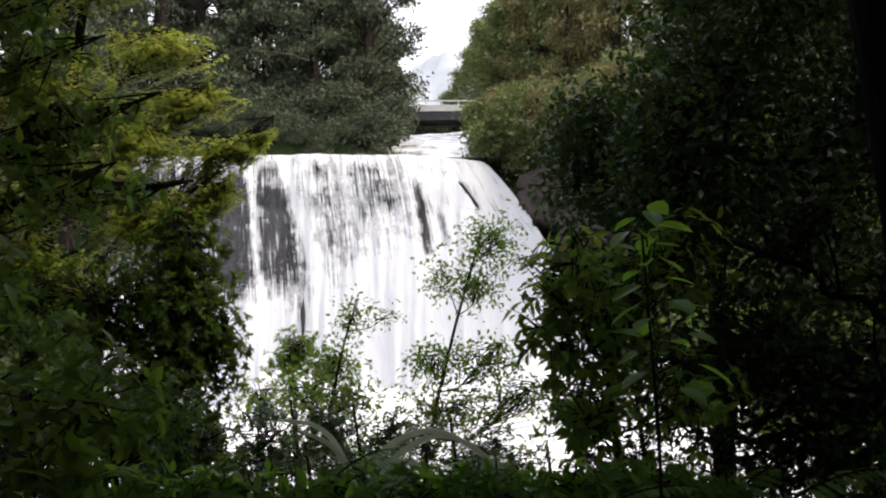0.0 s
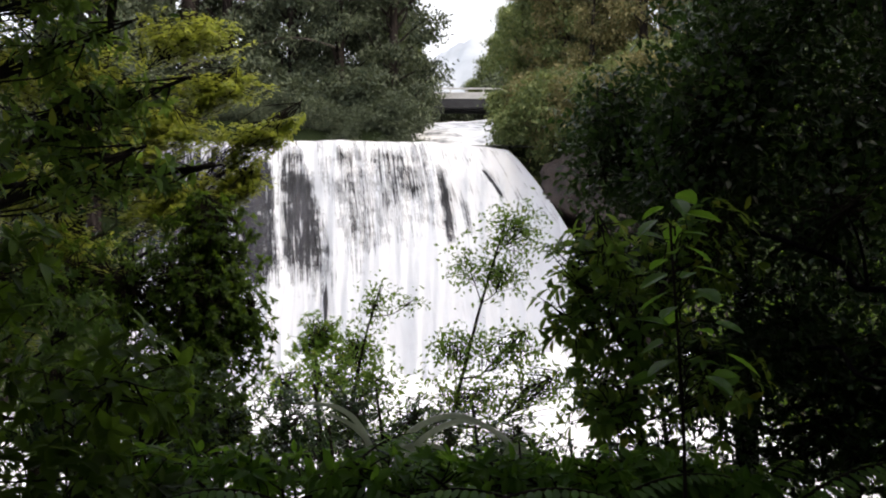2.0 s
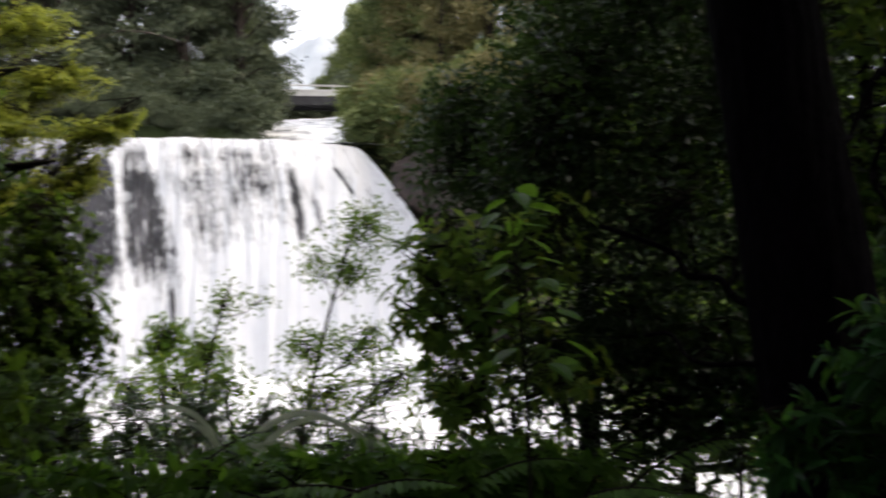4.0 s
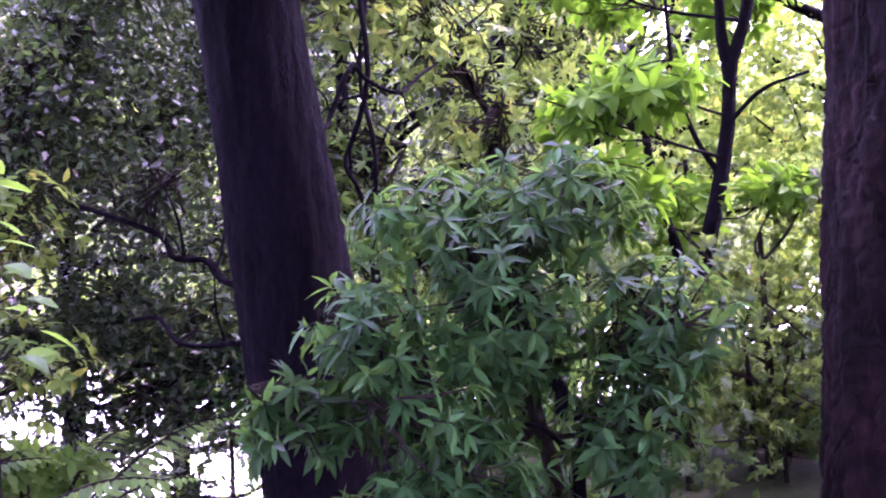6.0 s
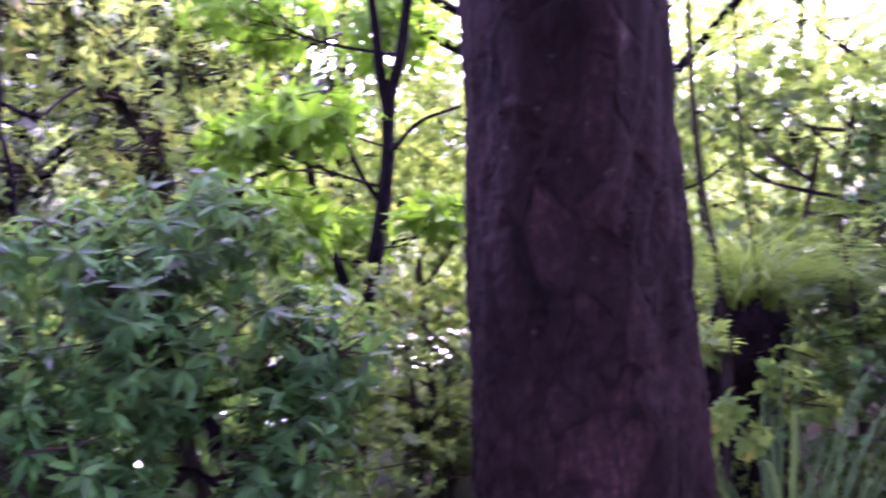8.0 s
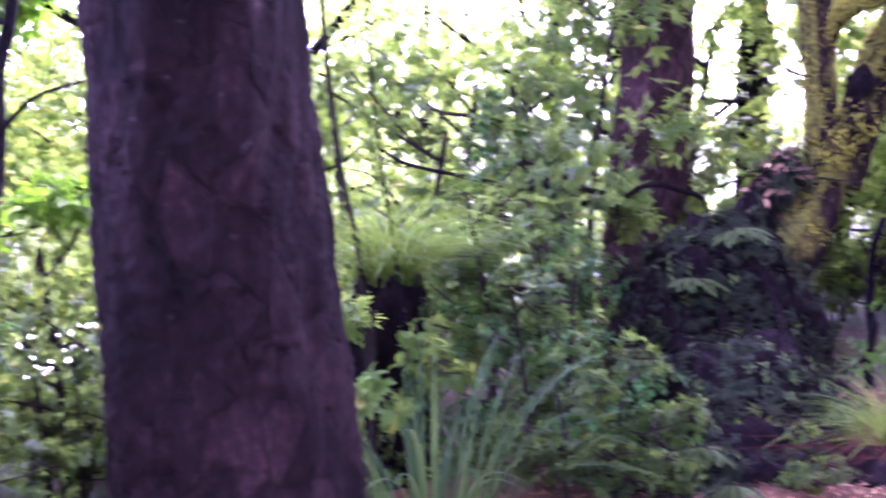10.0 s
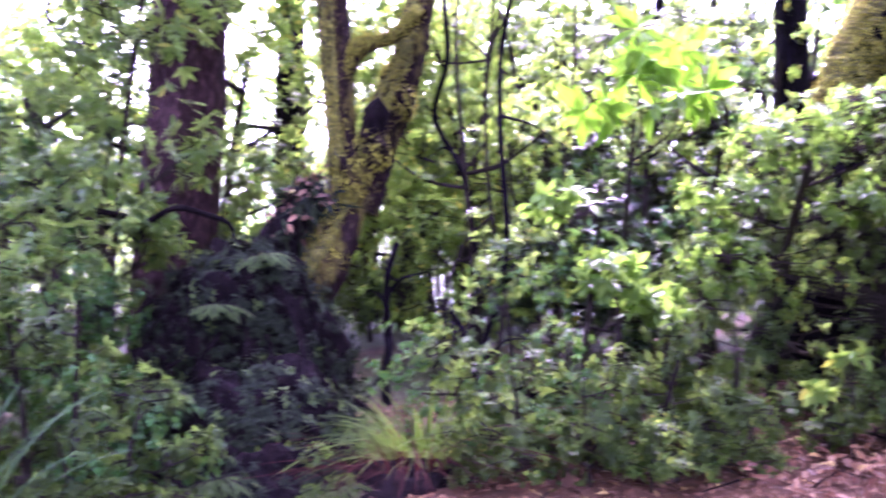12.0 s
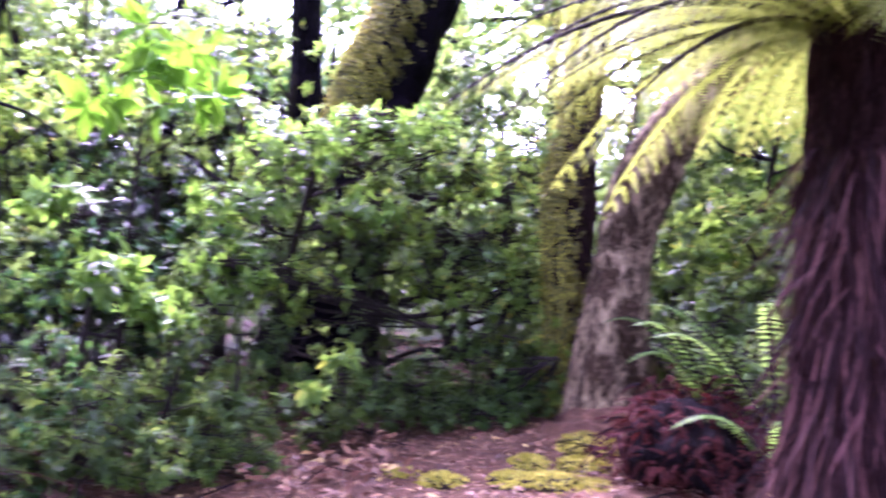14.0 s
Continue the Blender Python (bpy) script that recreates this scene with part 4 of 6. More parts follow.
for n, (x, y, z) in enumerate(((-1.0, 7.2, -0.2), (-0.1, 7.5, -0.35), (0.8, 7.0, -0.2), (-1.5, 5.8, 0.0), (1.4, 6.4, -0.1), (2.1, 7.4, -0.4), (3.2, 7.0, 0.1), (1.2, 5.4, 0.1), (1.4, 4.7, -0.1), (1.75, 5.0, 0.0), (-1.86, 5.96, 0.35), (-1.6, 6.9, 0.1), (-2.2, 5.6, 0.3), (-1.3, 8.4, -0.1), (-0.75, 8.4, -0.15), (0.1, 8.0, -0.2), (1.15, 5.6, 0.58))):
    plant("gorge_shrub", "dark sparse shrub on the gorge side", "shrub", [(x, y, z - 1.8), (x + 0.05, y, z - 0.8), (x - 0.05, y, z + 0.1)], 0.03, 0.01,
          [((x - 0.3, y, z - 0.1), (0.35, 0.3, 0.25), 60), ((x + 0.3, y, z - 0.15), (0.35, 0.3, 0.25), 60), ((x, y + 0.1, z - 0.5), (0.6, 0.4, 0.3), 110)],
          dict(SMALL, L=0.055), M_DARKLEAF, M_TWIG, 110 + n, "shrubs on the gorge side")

arch = thing("arching_grass", (-0.3, 4.4, 0.1), "tall grass clump with long pale arching blades", "grass")


def strap(points, width, n=22):
    """A blade along a curve, folded along its middle, narrowing to the tip. Quads."""
    mid = curve(points, n)
    tang = unit(np.gradient(mid, axis=0))
    side = unit(np.cross(tang, np.array((0.1, 1.0, 0.25))))
    up = np.cross(side, tang)
    s = np.linspace(0, 1, n)[:, None]
    w = width * np.sqrt(np.clip(1.02 - s ** 3, 0.001, 1))
    V = np.stack([mid + side * w / 2 + up * w * 0.2, mid, mid - side * w / 2 + up * w * 0.2], 1).reshape(-1, 3)
    i = np.arange(n - 1)[:, None] * 3
    return V, np.concatenate([i + np.array([[0, 3, 4, 1]]), i + np.array([[1, 4, 5, 2]])])


for pts in (((-0.36, 4.4, 0.15), (-0.30, 4.4, 0.47), (-0.09, 4.4, 0.585), (0.1, 4.38, 0.53), (0.26, 4.35, 0.40), (0.34, 4.33, 0.27)),
            ((-0.32, 4.42, 0.1), (-0.28, 4.42, 0.40), (-0.05, 4.42, 0.555), (0.14, 4.42, 0.50), (0.3, 4.42, 0.34)),
            ((-0.40, 4.4, 0.15), (-0.47, 4.4, 0.46), (-0.58, 4.38, 0.61), (-0.76, 4.35, 0.655)),
            ((-0.38, 4.4, 0.1), (-0.43, 4.4, 0.38), (-0.52, 4.36, 0.53), (-0.66, 4.3, 0.62)),
            ((-0.9, 4.4, 0.05), (-1.0, 4.4, 0.3), (-1.08, 4.38, 0.42), (-1.16, 4.35, 0.44)),
            ((-0.34, 4.4, 0.1), (-0.33, 4.38, 0.4), (-0.18, 4.3, 0.47), (-0.05, 4.25, 0.44)),
            ((0.2, 4.4, 0.1), (0.18, 4.4, 0.42), (0.28, 4.36, 0.42), (0.38, 4.32, 0.30))):
    part("blade", strap(pts, 0.03), M_ARCH, arch)


def fern(name, base, count, length, width, seed, mat=M_FERN, lift=0.55, sag=0.6, label="green ground fern with arching fronds", spread=(0, 360), group="ground ferns"):
    rng = np.random.default_rng(seed)
    ob = thing(name, base, label, "fern", group)
    for k in range(count):
        a = radians(spread[0] + (spread[1] - spread[0]) * (k + 0.6 * rng.random()) / count)
        rib, blades = fern_frond(rng, base, (math.sin(a), math.cos(a)), length * rng.uniform(0.75, 1.1), width, lift * rng.uniform(0.8, 1.25), 24, sag=sag)
        f = part("frond", blades, mat, ob)
        part("rib", rib, M_TWIG, f)
    return ob


for n, (x, y, z) in enumerate(((-0.75, 3.6, 0.08), (-0.3, 3.5, 0.1), (0.2, 3.6, 0.08), (-0.05, 3.9, 0.0), (0.6, 3.5, 0.1), (0.95, 3.7, 0.05), (-1.15, 3.8, 0.0))):
    fern("ground_fern", (x, y, z), 13, 0.84, 0.12, 130 + n, M_GROUNDFERN, 1.05, 0.75)
    plant("ground_shrub", "low leafy plant among the ferns", "shrub", [(x, y + 0.2, z - 0.1), (x, y + 0.2, z + 0.2), (x, y + 0.2, z + 0.35)], 0.012, 0.005,
          [((x - 0.1, y + 0.15, z + 0.42), (0.25, 0.2, 0.14), 26), ((x + 0.15, y + 0.3, z + 0.3), (0.25, 0.2, 0.2), 26)], dict(SMALL, L=0.085, shape=RICH), M_BIGLEAF, M_TWIG, 160 + n, "low plants")

GLOSSY = dict(way="loose", per=16, L=0.062, W=0.52, spread=0.085, hang=0.35)
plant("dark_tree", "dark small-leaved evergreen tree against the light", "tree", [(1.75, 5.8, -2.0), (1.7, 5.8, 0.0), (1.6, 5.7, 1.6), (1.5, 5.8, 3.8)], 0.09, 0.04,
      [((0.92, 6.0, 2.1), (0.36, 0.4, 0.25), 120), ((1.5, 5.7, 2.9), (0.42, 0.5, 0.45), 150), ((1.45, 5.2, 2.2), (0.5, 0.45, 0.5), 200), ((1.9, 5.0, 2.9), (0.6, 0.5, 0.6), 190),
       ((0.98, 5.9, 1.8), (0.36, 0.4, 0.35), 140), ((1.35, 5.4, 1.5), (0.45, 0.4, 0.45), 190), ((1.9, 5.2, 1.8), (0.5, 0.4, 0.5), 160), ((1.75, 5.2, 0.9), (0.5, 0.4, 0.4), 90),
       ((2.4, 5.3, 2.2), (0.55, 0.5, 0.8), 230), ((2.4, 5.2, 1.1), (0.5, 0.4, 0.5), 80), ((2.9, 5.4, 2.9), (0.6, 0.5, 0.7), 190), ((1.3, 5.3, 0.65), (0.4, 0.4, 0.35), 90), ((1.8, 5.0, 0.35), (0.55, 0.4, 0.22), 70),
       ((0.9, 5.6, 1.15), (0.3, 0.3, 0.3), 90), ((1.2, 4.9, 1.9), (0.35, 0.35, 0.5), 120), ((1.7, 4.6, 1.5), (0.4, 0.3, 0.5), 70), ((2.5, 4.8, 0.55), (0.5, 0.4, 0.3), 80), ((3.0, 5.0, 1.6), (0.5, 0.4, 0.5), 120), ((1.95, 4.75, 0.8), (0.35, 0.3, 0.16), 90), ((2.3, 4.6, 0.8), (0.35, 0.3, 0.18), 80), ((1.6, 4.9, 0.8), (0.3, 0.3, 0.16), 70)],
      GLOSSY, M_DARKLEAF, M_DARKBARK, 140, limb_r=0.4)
plant("side_shrub", "green shrub with pointed drooping leaves", "shrub", [(0.9, 4.6, -0.8), (0.85, 4.6, 0.2), (0.75, 4.5, 1.0)], 0.025, 0.01,
      [((0.62, 4.5, 1.35), (0.22, 0.2, 0.22), 30), ((0.5, 4.5, 1.0), (0.22, 0.2, 0.25), 32), ((0.8, 4.5, 1.0), (0.3, 0.25, 0.3), 50), ((0.7, 4.4, 0.6), (0.3, 0.25, 0.25), 45), ((1.1, 4.4, 0.7), (0.3, 0.25, 0.3), 36), ((1.0, 4.4, 0.25), (0.4, 0.25, 0.25), 40), ((0.55, 4.2, 0.25), (0.3, 0.25, 0.2), 36), ((1.1, 4.5, 1.4), (0.3, 0.25, 0.3), 40), ((0.56, 4.7, 1.2), (0.26, 0.2, 0.3), 46), ((0.72, 4.8, 0.8), (0.26, 0.2, 0.3), 44), ((0.95, 4.7, 1.25), (0.26, 0.2, 0.3), 40)],
      dict(way="whorl", per=6, L=0.085, W=0.4, hang=0.45, shape=RICH), M_MIDLEAF, M_TWIG, 141)

# single plant with large oval leaves close by
big = thing("broad_leaf_sapling", (0.72, 3.15, -0.3), "young sapling with large glossy oval leaves", "sapling")
part("stem", tube(curve([(0.72, 3.15, -0.3), (0.7, 3.1, 0.7), (0.63, 3.05, 1.5)], 12), np.linspace(0.008, 0.004, 12), 6), M_TWIG, big)
brng = np.random.default_rng(150)
for k in range(30):
    f = k / 29
    z = 0.95 + 0.62 * f
    a = k * 2.4 + 0.4
    reach = 0.03 + 0.08 * (1 - f) * brng.random() + (0.06 if k % 5 == 0 else 0)
    c = np.array((0.7 - 0.06 * f, 3.1 - 0.04 * f, z))
    d = np.array((math.cos(a), math.sin(a), 0.0))
    p = c + d * reach + UP * 0.03
    part("leaf_stalk", tube([c, c + d * reach * 0.5 + UP * 0.03, p], [0.003, 0.0025, 0.002], 4), M_TWIG, big)
    ln = brng.uniform(0.09, 0.14)
    part("leaf", leaves(p[None], (d + UP * brng.uniform(-0.55, 0.35))[None], (UP + 0.3 * brng.normal(size=3))[None], ln, ln * 0.52, BROAD, 0.15, 0.12), M_BIGLEAF, big)

# ---- the two large trunks and the shrub between them ----
CANOPY = dict(way="loose", per=12, L=0.16, W=0.4, spread=0.25, hang=0.3)


# Leaf masses of the high crowns, all out of view.
def canopy_masses(x, y, z, reach, n, seed, per=40):
    rng = np.random.default_rng(seed)
    return [((x + reach * rng.uniform(-1, 1), y + reach * rng.uniform(-1, 1), z + rng.uniform(0, 4)), (0.9, 0.9, 0.5), per) for _ in range(n)]


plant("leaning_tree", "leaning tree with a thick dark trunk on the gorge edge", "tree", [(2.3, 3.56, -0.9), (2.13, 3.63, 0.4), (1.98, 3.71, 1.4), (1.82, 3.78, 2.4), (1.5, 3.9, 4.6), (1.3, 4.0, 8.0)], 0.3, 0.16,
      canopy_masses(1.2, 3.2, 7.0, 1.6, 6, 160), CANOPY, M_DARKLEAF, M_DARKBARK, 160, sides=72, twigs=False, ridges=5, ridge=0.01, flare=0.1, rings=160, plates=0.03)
# The second group of masses is added unseen, to shade the leaning trunk.
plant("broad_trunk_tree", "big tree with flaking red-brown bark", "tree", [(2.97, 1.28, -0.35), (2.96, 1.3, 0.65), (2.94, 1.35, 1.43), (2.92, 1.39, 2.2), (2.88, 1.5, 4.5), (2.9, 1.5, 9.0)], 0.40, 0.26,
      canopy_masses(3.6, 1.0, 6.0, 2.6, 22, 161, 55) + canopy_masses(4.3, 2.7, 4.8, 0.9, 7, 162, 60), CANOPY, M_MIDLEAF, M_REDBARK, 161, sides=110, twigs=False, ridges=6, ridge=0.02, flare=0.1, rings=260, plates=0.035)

LANCE = dict(way="whorl", per=9, L=0.085, W=0.27, hang=0.5, shape=RICH, droop=0.25)
plant("lance_leaf_shrub", "dense shrub with drooping lance-shaped leaves in whorls", "shrub", [(2.35, 2.35, -0.2), (2.3, 2.3, 0.45), (2.15, 2.3, 0.9), (2.1, 2.3, 1.3)], 0.04, 0.015,
      [((2.0, 2.25, 1.2), (0.36, 0.3, 0.3), 142), ((1.55, 2.4, 1.1), (0.24, 0.25, 0.2), 64), ((1.4, 2.45, 0.88), (0.22, 0.2, 0.16), 49), ((1.65, 2.25, 0.85), (0.28, 0.25, 0.2), 68), ((2.25, 2.3, 1.5), (0.36, 0.3, 0.22), 114),
       ((1.85, 2.45, 1.45), (0.3, 0.25, 0.2), 76), ((2.35, 1.95, 1.1), (0.28, 0.25, 0.3), 95), ((2.2, 1.9, 0.85), (0.25, 0.22, 0.2), 64), ((1.8, 2.1, 0.65), (0.3, 0.25, 0.18), 57), ((2.1, 2.4, 0.95), (0.4, 0.3, 0.3), 95), ((1.5, 2.2, 0.6), (0.2, 0.2, 0.12), 26)],
      LANCE, M_LANCE, M_TWIG, 170, limb_r=0.5)

for n, (trunk, r, masses, mat, lab) in enumerate((
    ([(4.5, 3.6, -0.7), (4.56, 3.56, 0.62), (4.6, 3.55, 1.01), (4.7, 3.51, 1.6), (4.74, 3.5, 1.93), (4.76, 3.5, 2.29), (4.85, 3.46, 2.72), (4.95, 3.4, 4.0)], 0.062,
     [((3.95, 3.4, 2.13), (0.36, 0.3, 0.2), 34), ((4.55, 3.05, 1.6), (0.22, 0.22, 0.14), 18), ((3.7, 3.6, 1.95), (0.3, 0.3, 0.2), 24), ((3.95, 3.6, 1.6), (0.3, 0.25, 0.18), 22),
      ((5.2, 3.9, 2.9), (0.5, 0.4, 0.4), 50), ((5.1, 4.2, 1.4), (0.5, 0.4, 0.4), 50), ((4.6, 4.5, 2.9), (0.6, 0.5, 0.3), 50)], M_STAR, "thin dark forked tree with large sunlit green leaves"),
    ([(4.6, 5.3, -1.5), (4.5, 5.3, 0.6), (4.4, 5.2, 2.2), (4.5, 5.2, 4.2)], 0.08,
     [((3.9, 4.6, 1.9), (0.6, 0.5, 0.5), 90), ((4.4, 5.0, 2.7), (0.7, 0.6, 0.5), 90), ((3.6, 4.9, 1.0), (0.6, 0.5, 0.5), 80), ((3.4, 4.6, 2.6), (0.6, 0.5, 0.5), 80), ((4.3, 4.8, 0.6), (0.6, 0.5, 0.4), 60)], M_MIDLEAF, "understorey tree with bright translucent leaves"),
    ([(3.0, 5.0, -1.2), (2.95, 5.0, 0.6), (3.1, 5.1, 1.9), (3.0, 5.1, 3.6)], 0.06,
     [((2.9, 4.6, 2.6), (0.5, 0.4, 0.5), 80), ((3.0, 4.9, 1.6), (0.5, 0.4, 0.4), 60), ((2.6, 5.0, 0.6), (0.5, 0.4, 0.4), 60), ((3.2, 4.6, 0.5), (0.5, 0.4, 0.4), 60)], M_MIDLEAF, "thin crooked tree with mid-green leaves"))):
    tree = plant("understorey_tree", lab, "tree", trunk, r, r * 0.5, masses, dict(way="whorl", per=9, L=0.10 if n else 0.15, W=0.36, hang=0.3, shape=SIMPLE if n else RICH), mat, M_DARKBARK, 180 + n, "understorey trees", limb_r=0.5 if n else 0.22)
    if n == 0:
        for pts, r1 in (([(4.76, 3.5, 2.2), (4.73, 3.55, 2.45), (4.7, 3.57, 2.75), (4.6, 3.6, 3.4)], 0.042), ([(4.57, 3.56, 0.8), (4.51, 3.63, 1.17), (4.42, 3.72, 1.5), (4.38, 3.77, 1.75), (4.3, 3.85, 2.4)], 0.04),
                        ([(4.74, 3.5, 1.95), (4.85, 3.35, 2.15), (5.0, 3.15, 2.25)], 0.016), ([(4.71, 3.51, 1.65), (4.6, 3.6, 1.85), (4.5, 3.7, 2.2), (4.45, 3.75, 2.7)], 0.02)):
            part("limb", tube(curve(pts, 14), np.linspace(r1, r1 * 0.55, 14), 8, 0.08, np.random.default_rng(184)), M_DARKBARK, tree)
# ---- forest on the landward side ----
flaxes = thing("strap_leaf_clump", (3.75, 0.9, 0.1), "clump of upright green strap leaves at the big trunk's foot", "plant")
frng = np.random.default_rng(200)
for k in range(56):
    a = frng.random() * 6.283
    b = np.array((3.75 + 0.14 * math.cos(a), 0.9 + 0.2 * math.sin(a), 0.1))
    part("strap_leaf", blade(b, (math.cos(a), math.sin(a)), frng.uniform(0.7, 1.45), frng.uniform(0.012, 0.022), frng.uniform(0.75, 1.0), frng.uniform(0.15, 0.7), 12, frng.uniform(-0.5, 0.5)), M_FLAX, flaxes)

stump = thing("mossy_stump", (4.75, 1.35, 0.1), "dark rotten stump that carries a tuft of grass", "stump")
part("stump_body", tube(curve([(4.82, 1.35, 0.0), (4.8, 1.36, 0.6), (4.72, 1.33, 1.1), (4.7, 1.32, 1.24)], 30), np.r_[np.linspace(0.26, 0.15, 25), 0.14, 0.12, 0.09, 0.05, 0.002], 26, 0.06, np.random.default_rng(201), 5, 0.1, 0.08), M_ROOT, stump)
srng = np.random.default_rng(202)
sd = unit(srng.normal(size=(150, 3)) * (1, 1, 0.1))
sp = np.array((4.78, 1.35, 0)) + sd * 0.22 + UP * srng.uniform(0.1, 1.15, (150, 1))
part("creeper", cluster_leaves(srng, sp, sd + 0.3 * UP, dict(way="whorl", per=6, L=0.05, W=0.45, hang=0.3)), M_MIDLEAF, stump, "small green creeping plants", "stuff")
tuft = thing("grass_tuft", (4.68, 1.3, 1.22), "yellow-green tussock drooping over a stump", "grass")
geos = []
for k in range(340):
    a = frng.random() * 6.283
    q = 0.16 * frng.random()
    b = np.array((4.68 + q * math.cos(a), 1.3 + q * math.sin(a), 1.22 - 0.5 * q))
    geos.append(blade(b, (math.cos(a) - 0.2, math.sin(a) - 0.6), frng.uniform(0.45, 1.05), 0.009, frng.uniform(0.25, 1.0), frng.uniform(0.6, 1.15), 9))
part("tussock", joined(geos[60:]), M_GRASS, tuft, kind="stuff")
for g in geos[:60]:
    part("blade", g, M_GRASS, tuft)
stick = thing("thin_stem", (4.55, 1.5, 0.2), "thin bare sapling stem next to the stump", "sapling")
part("stem", tube(curve([(4.5, 1.35, 0.2), (4.52, 1.4, 1.2), (4.6, 1.53, 1.75), (4.66, 1.62, 2.6), (4.6, 1.6, 4.0)], 24), np.linspace(0.02, 0.01, 24), 8), M_TWIG, stick)


def crooked(points, n, seed, much=0.035):
    """A line through the given points that wavers from side to side."""
    rng = np.random.default_rng(seed)
    p = curve(points, n)
    return p + curve(rng.normal(size=(max(4, n // 3), 3)) * much, n)


# mossy forked tree on a dark root mound, with an upright trunk behind it
roots = thing("root_mound", (5.6, -0.05, 0.1), "dark mound of roots and soil grown over with ferns", "mound")
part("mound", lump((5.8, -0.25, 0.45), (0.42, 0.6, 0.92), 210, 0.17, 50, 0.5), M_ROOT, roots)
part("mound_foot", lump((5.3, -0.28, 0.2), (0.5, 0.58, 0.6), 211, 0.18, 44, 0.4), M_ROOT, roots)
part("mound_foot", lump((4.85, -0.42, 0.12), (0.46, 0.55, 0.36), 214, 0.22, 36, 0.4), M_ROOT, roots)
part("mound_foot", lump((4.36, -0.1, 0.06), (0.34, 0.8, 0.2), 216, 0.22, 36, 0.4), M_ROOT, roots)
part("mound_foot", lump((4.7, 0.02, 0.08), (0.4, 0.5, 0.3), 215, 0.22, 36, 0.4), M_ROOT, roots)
crng = np.random.default_rng(213)
for k in range(34):
    a, h = crng.uniform(-1.0, 1.0), crng.uniform(0.5, 1.3)
    u = np.linspace(0, 1, 6)[:, None]
    way = np.array((-math.cos(a), math.sin(a), 0))
    line = np.array((5.75, -0.25, h)) + way * (0.34 + 0.12 * crng.random() + (0.42 + 0.2 * h) * u) - UP * (h - 0.1) * u ** 0.8 + 0.045 * crng.normal(size=(6, 3))
    part("root", tube(curve(line, 18), np.linspace(0.008, 0.017, 18) * crng.uniform(0.5, 1.4), 7, 0.2, crng), M_ROOT, roots)
cd = unit(crng.normal(size=(520, 3)) + (-0.6, 0.0, 0.5))
cp = np.concatenate([np.array((5.8, -0.25, 0.45)) + cd[:90] * (0.48, 0.66, 0.99), np.array((5.3, -0.28, 0.2)) + cd[90:190] * (0.58, 0.65, 0.67)])
dd, dp = [], []
for at, size, count in (((5.8, -0.25, 0.45), (0.44, 0.62, 0.94), 1100), ((5.3, -0.28, 0.2), (0.53, 0.61, 0.63), 750), ((4.36, -0.1, 0.06), (0.36, 0.84, 0.22), 180),
                        ((4.85, -0.42, 0.12), (0.49, 0.58, 0.39), 330), ((4.7, 0.02, 0.08), (0.43, 0.53, 0.33), 250)):
    dd.append(unit(crng.normal(size=(count, 3)) + (-0.6, -0.1, 0.3)))
    dp.append(np.array(at) + dd[-1] * size * crng.uniform(0.97, 1.12, (count, 1)))
dd, dp = np.concatenate(dd), np.concatenate(dp)
# near-black leaves paint the deep shade over the mound
part("dark_cover", cluster_leaves(crng, dp, dd - 0.3 * UP, dict(way="whorl", per=9, L=0.06, W=0.3, hang=0.7)), M_MURK, roots, "hanging leaves with deep shade put into their near-black colour", "stuff")
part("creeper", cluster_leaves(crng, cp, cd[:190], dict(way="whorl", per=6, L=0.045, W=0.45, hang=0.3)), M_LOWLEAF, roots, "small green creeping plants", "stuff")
# The second group of masses is added unseen, to shade the low bushes.
plant("reddish_trunk_tree", "upright tree with reddish bark above the root mound", "tree", [(7.2, 0.25, 0.0), (7.28, 0.2, 1.2), (7.3, 0.08, 2.6), (7.3, 0.0, 4.5), (7.2, 0.0, 9.0)], 0.30, 0.2,
      canopy_masses(7.2, 0.0, 6.5, 2.2, 3, 212) + canopy_masses(8.3, -0.8, 6.0, 1.5, 7, 213, 50), CANOPY, M_MIDLEAF, M_BROWNBARK, 212, sides=32, twigs=False, ridges=6, ridge=0.05)


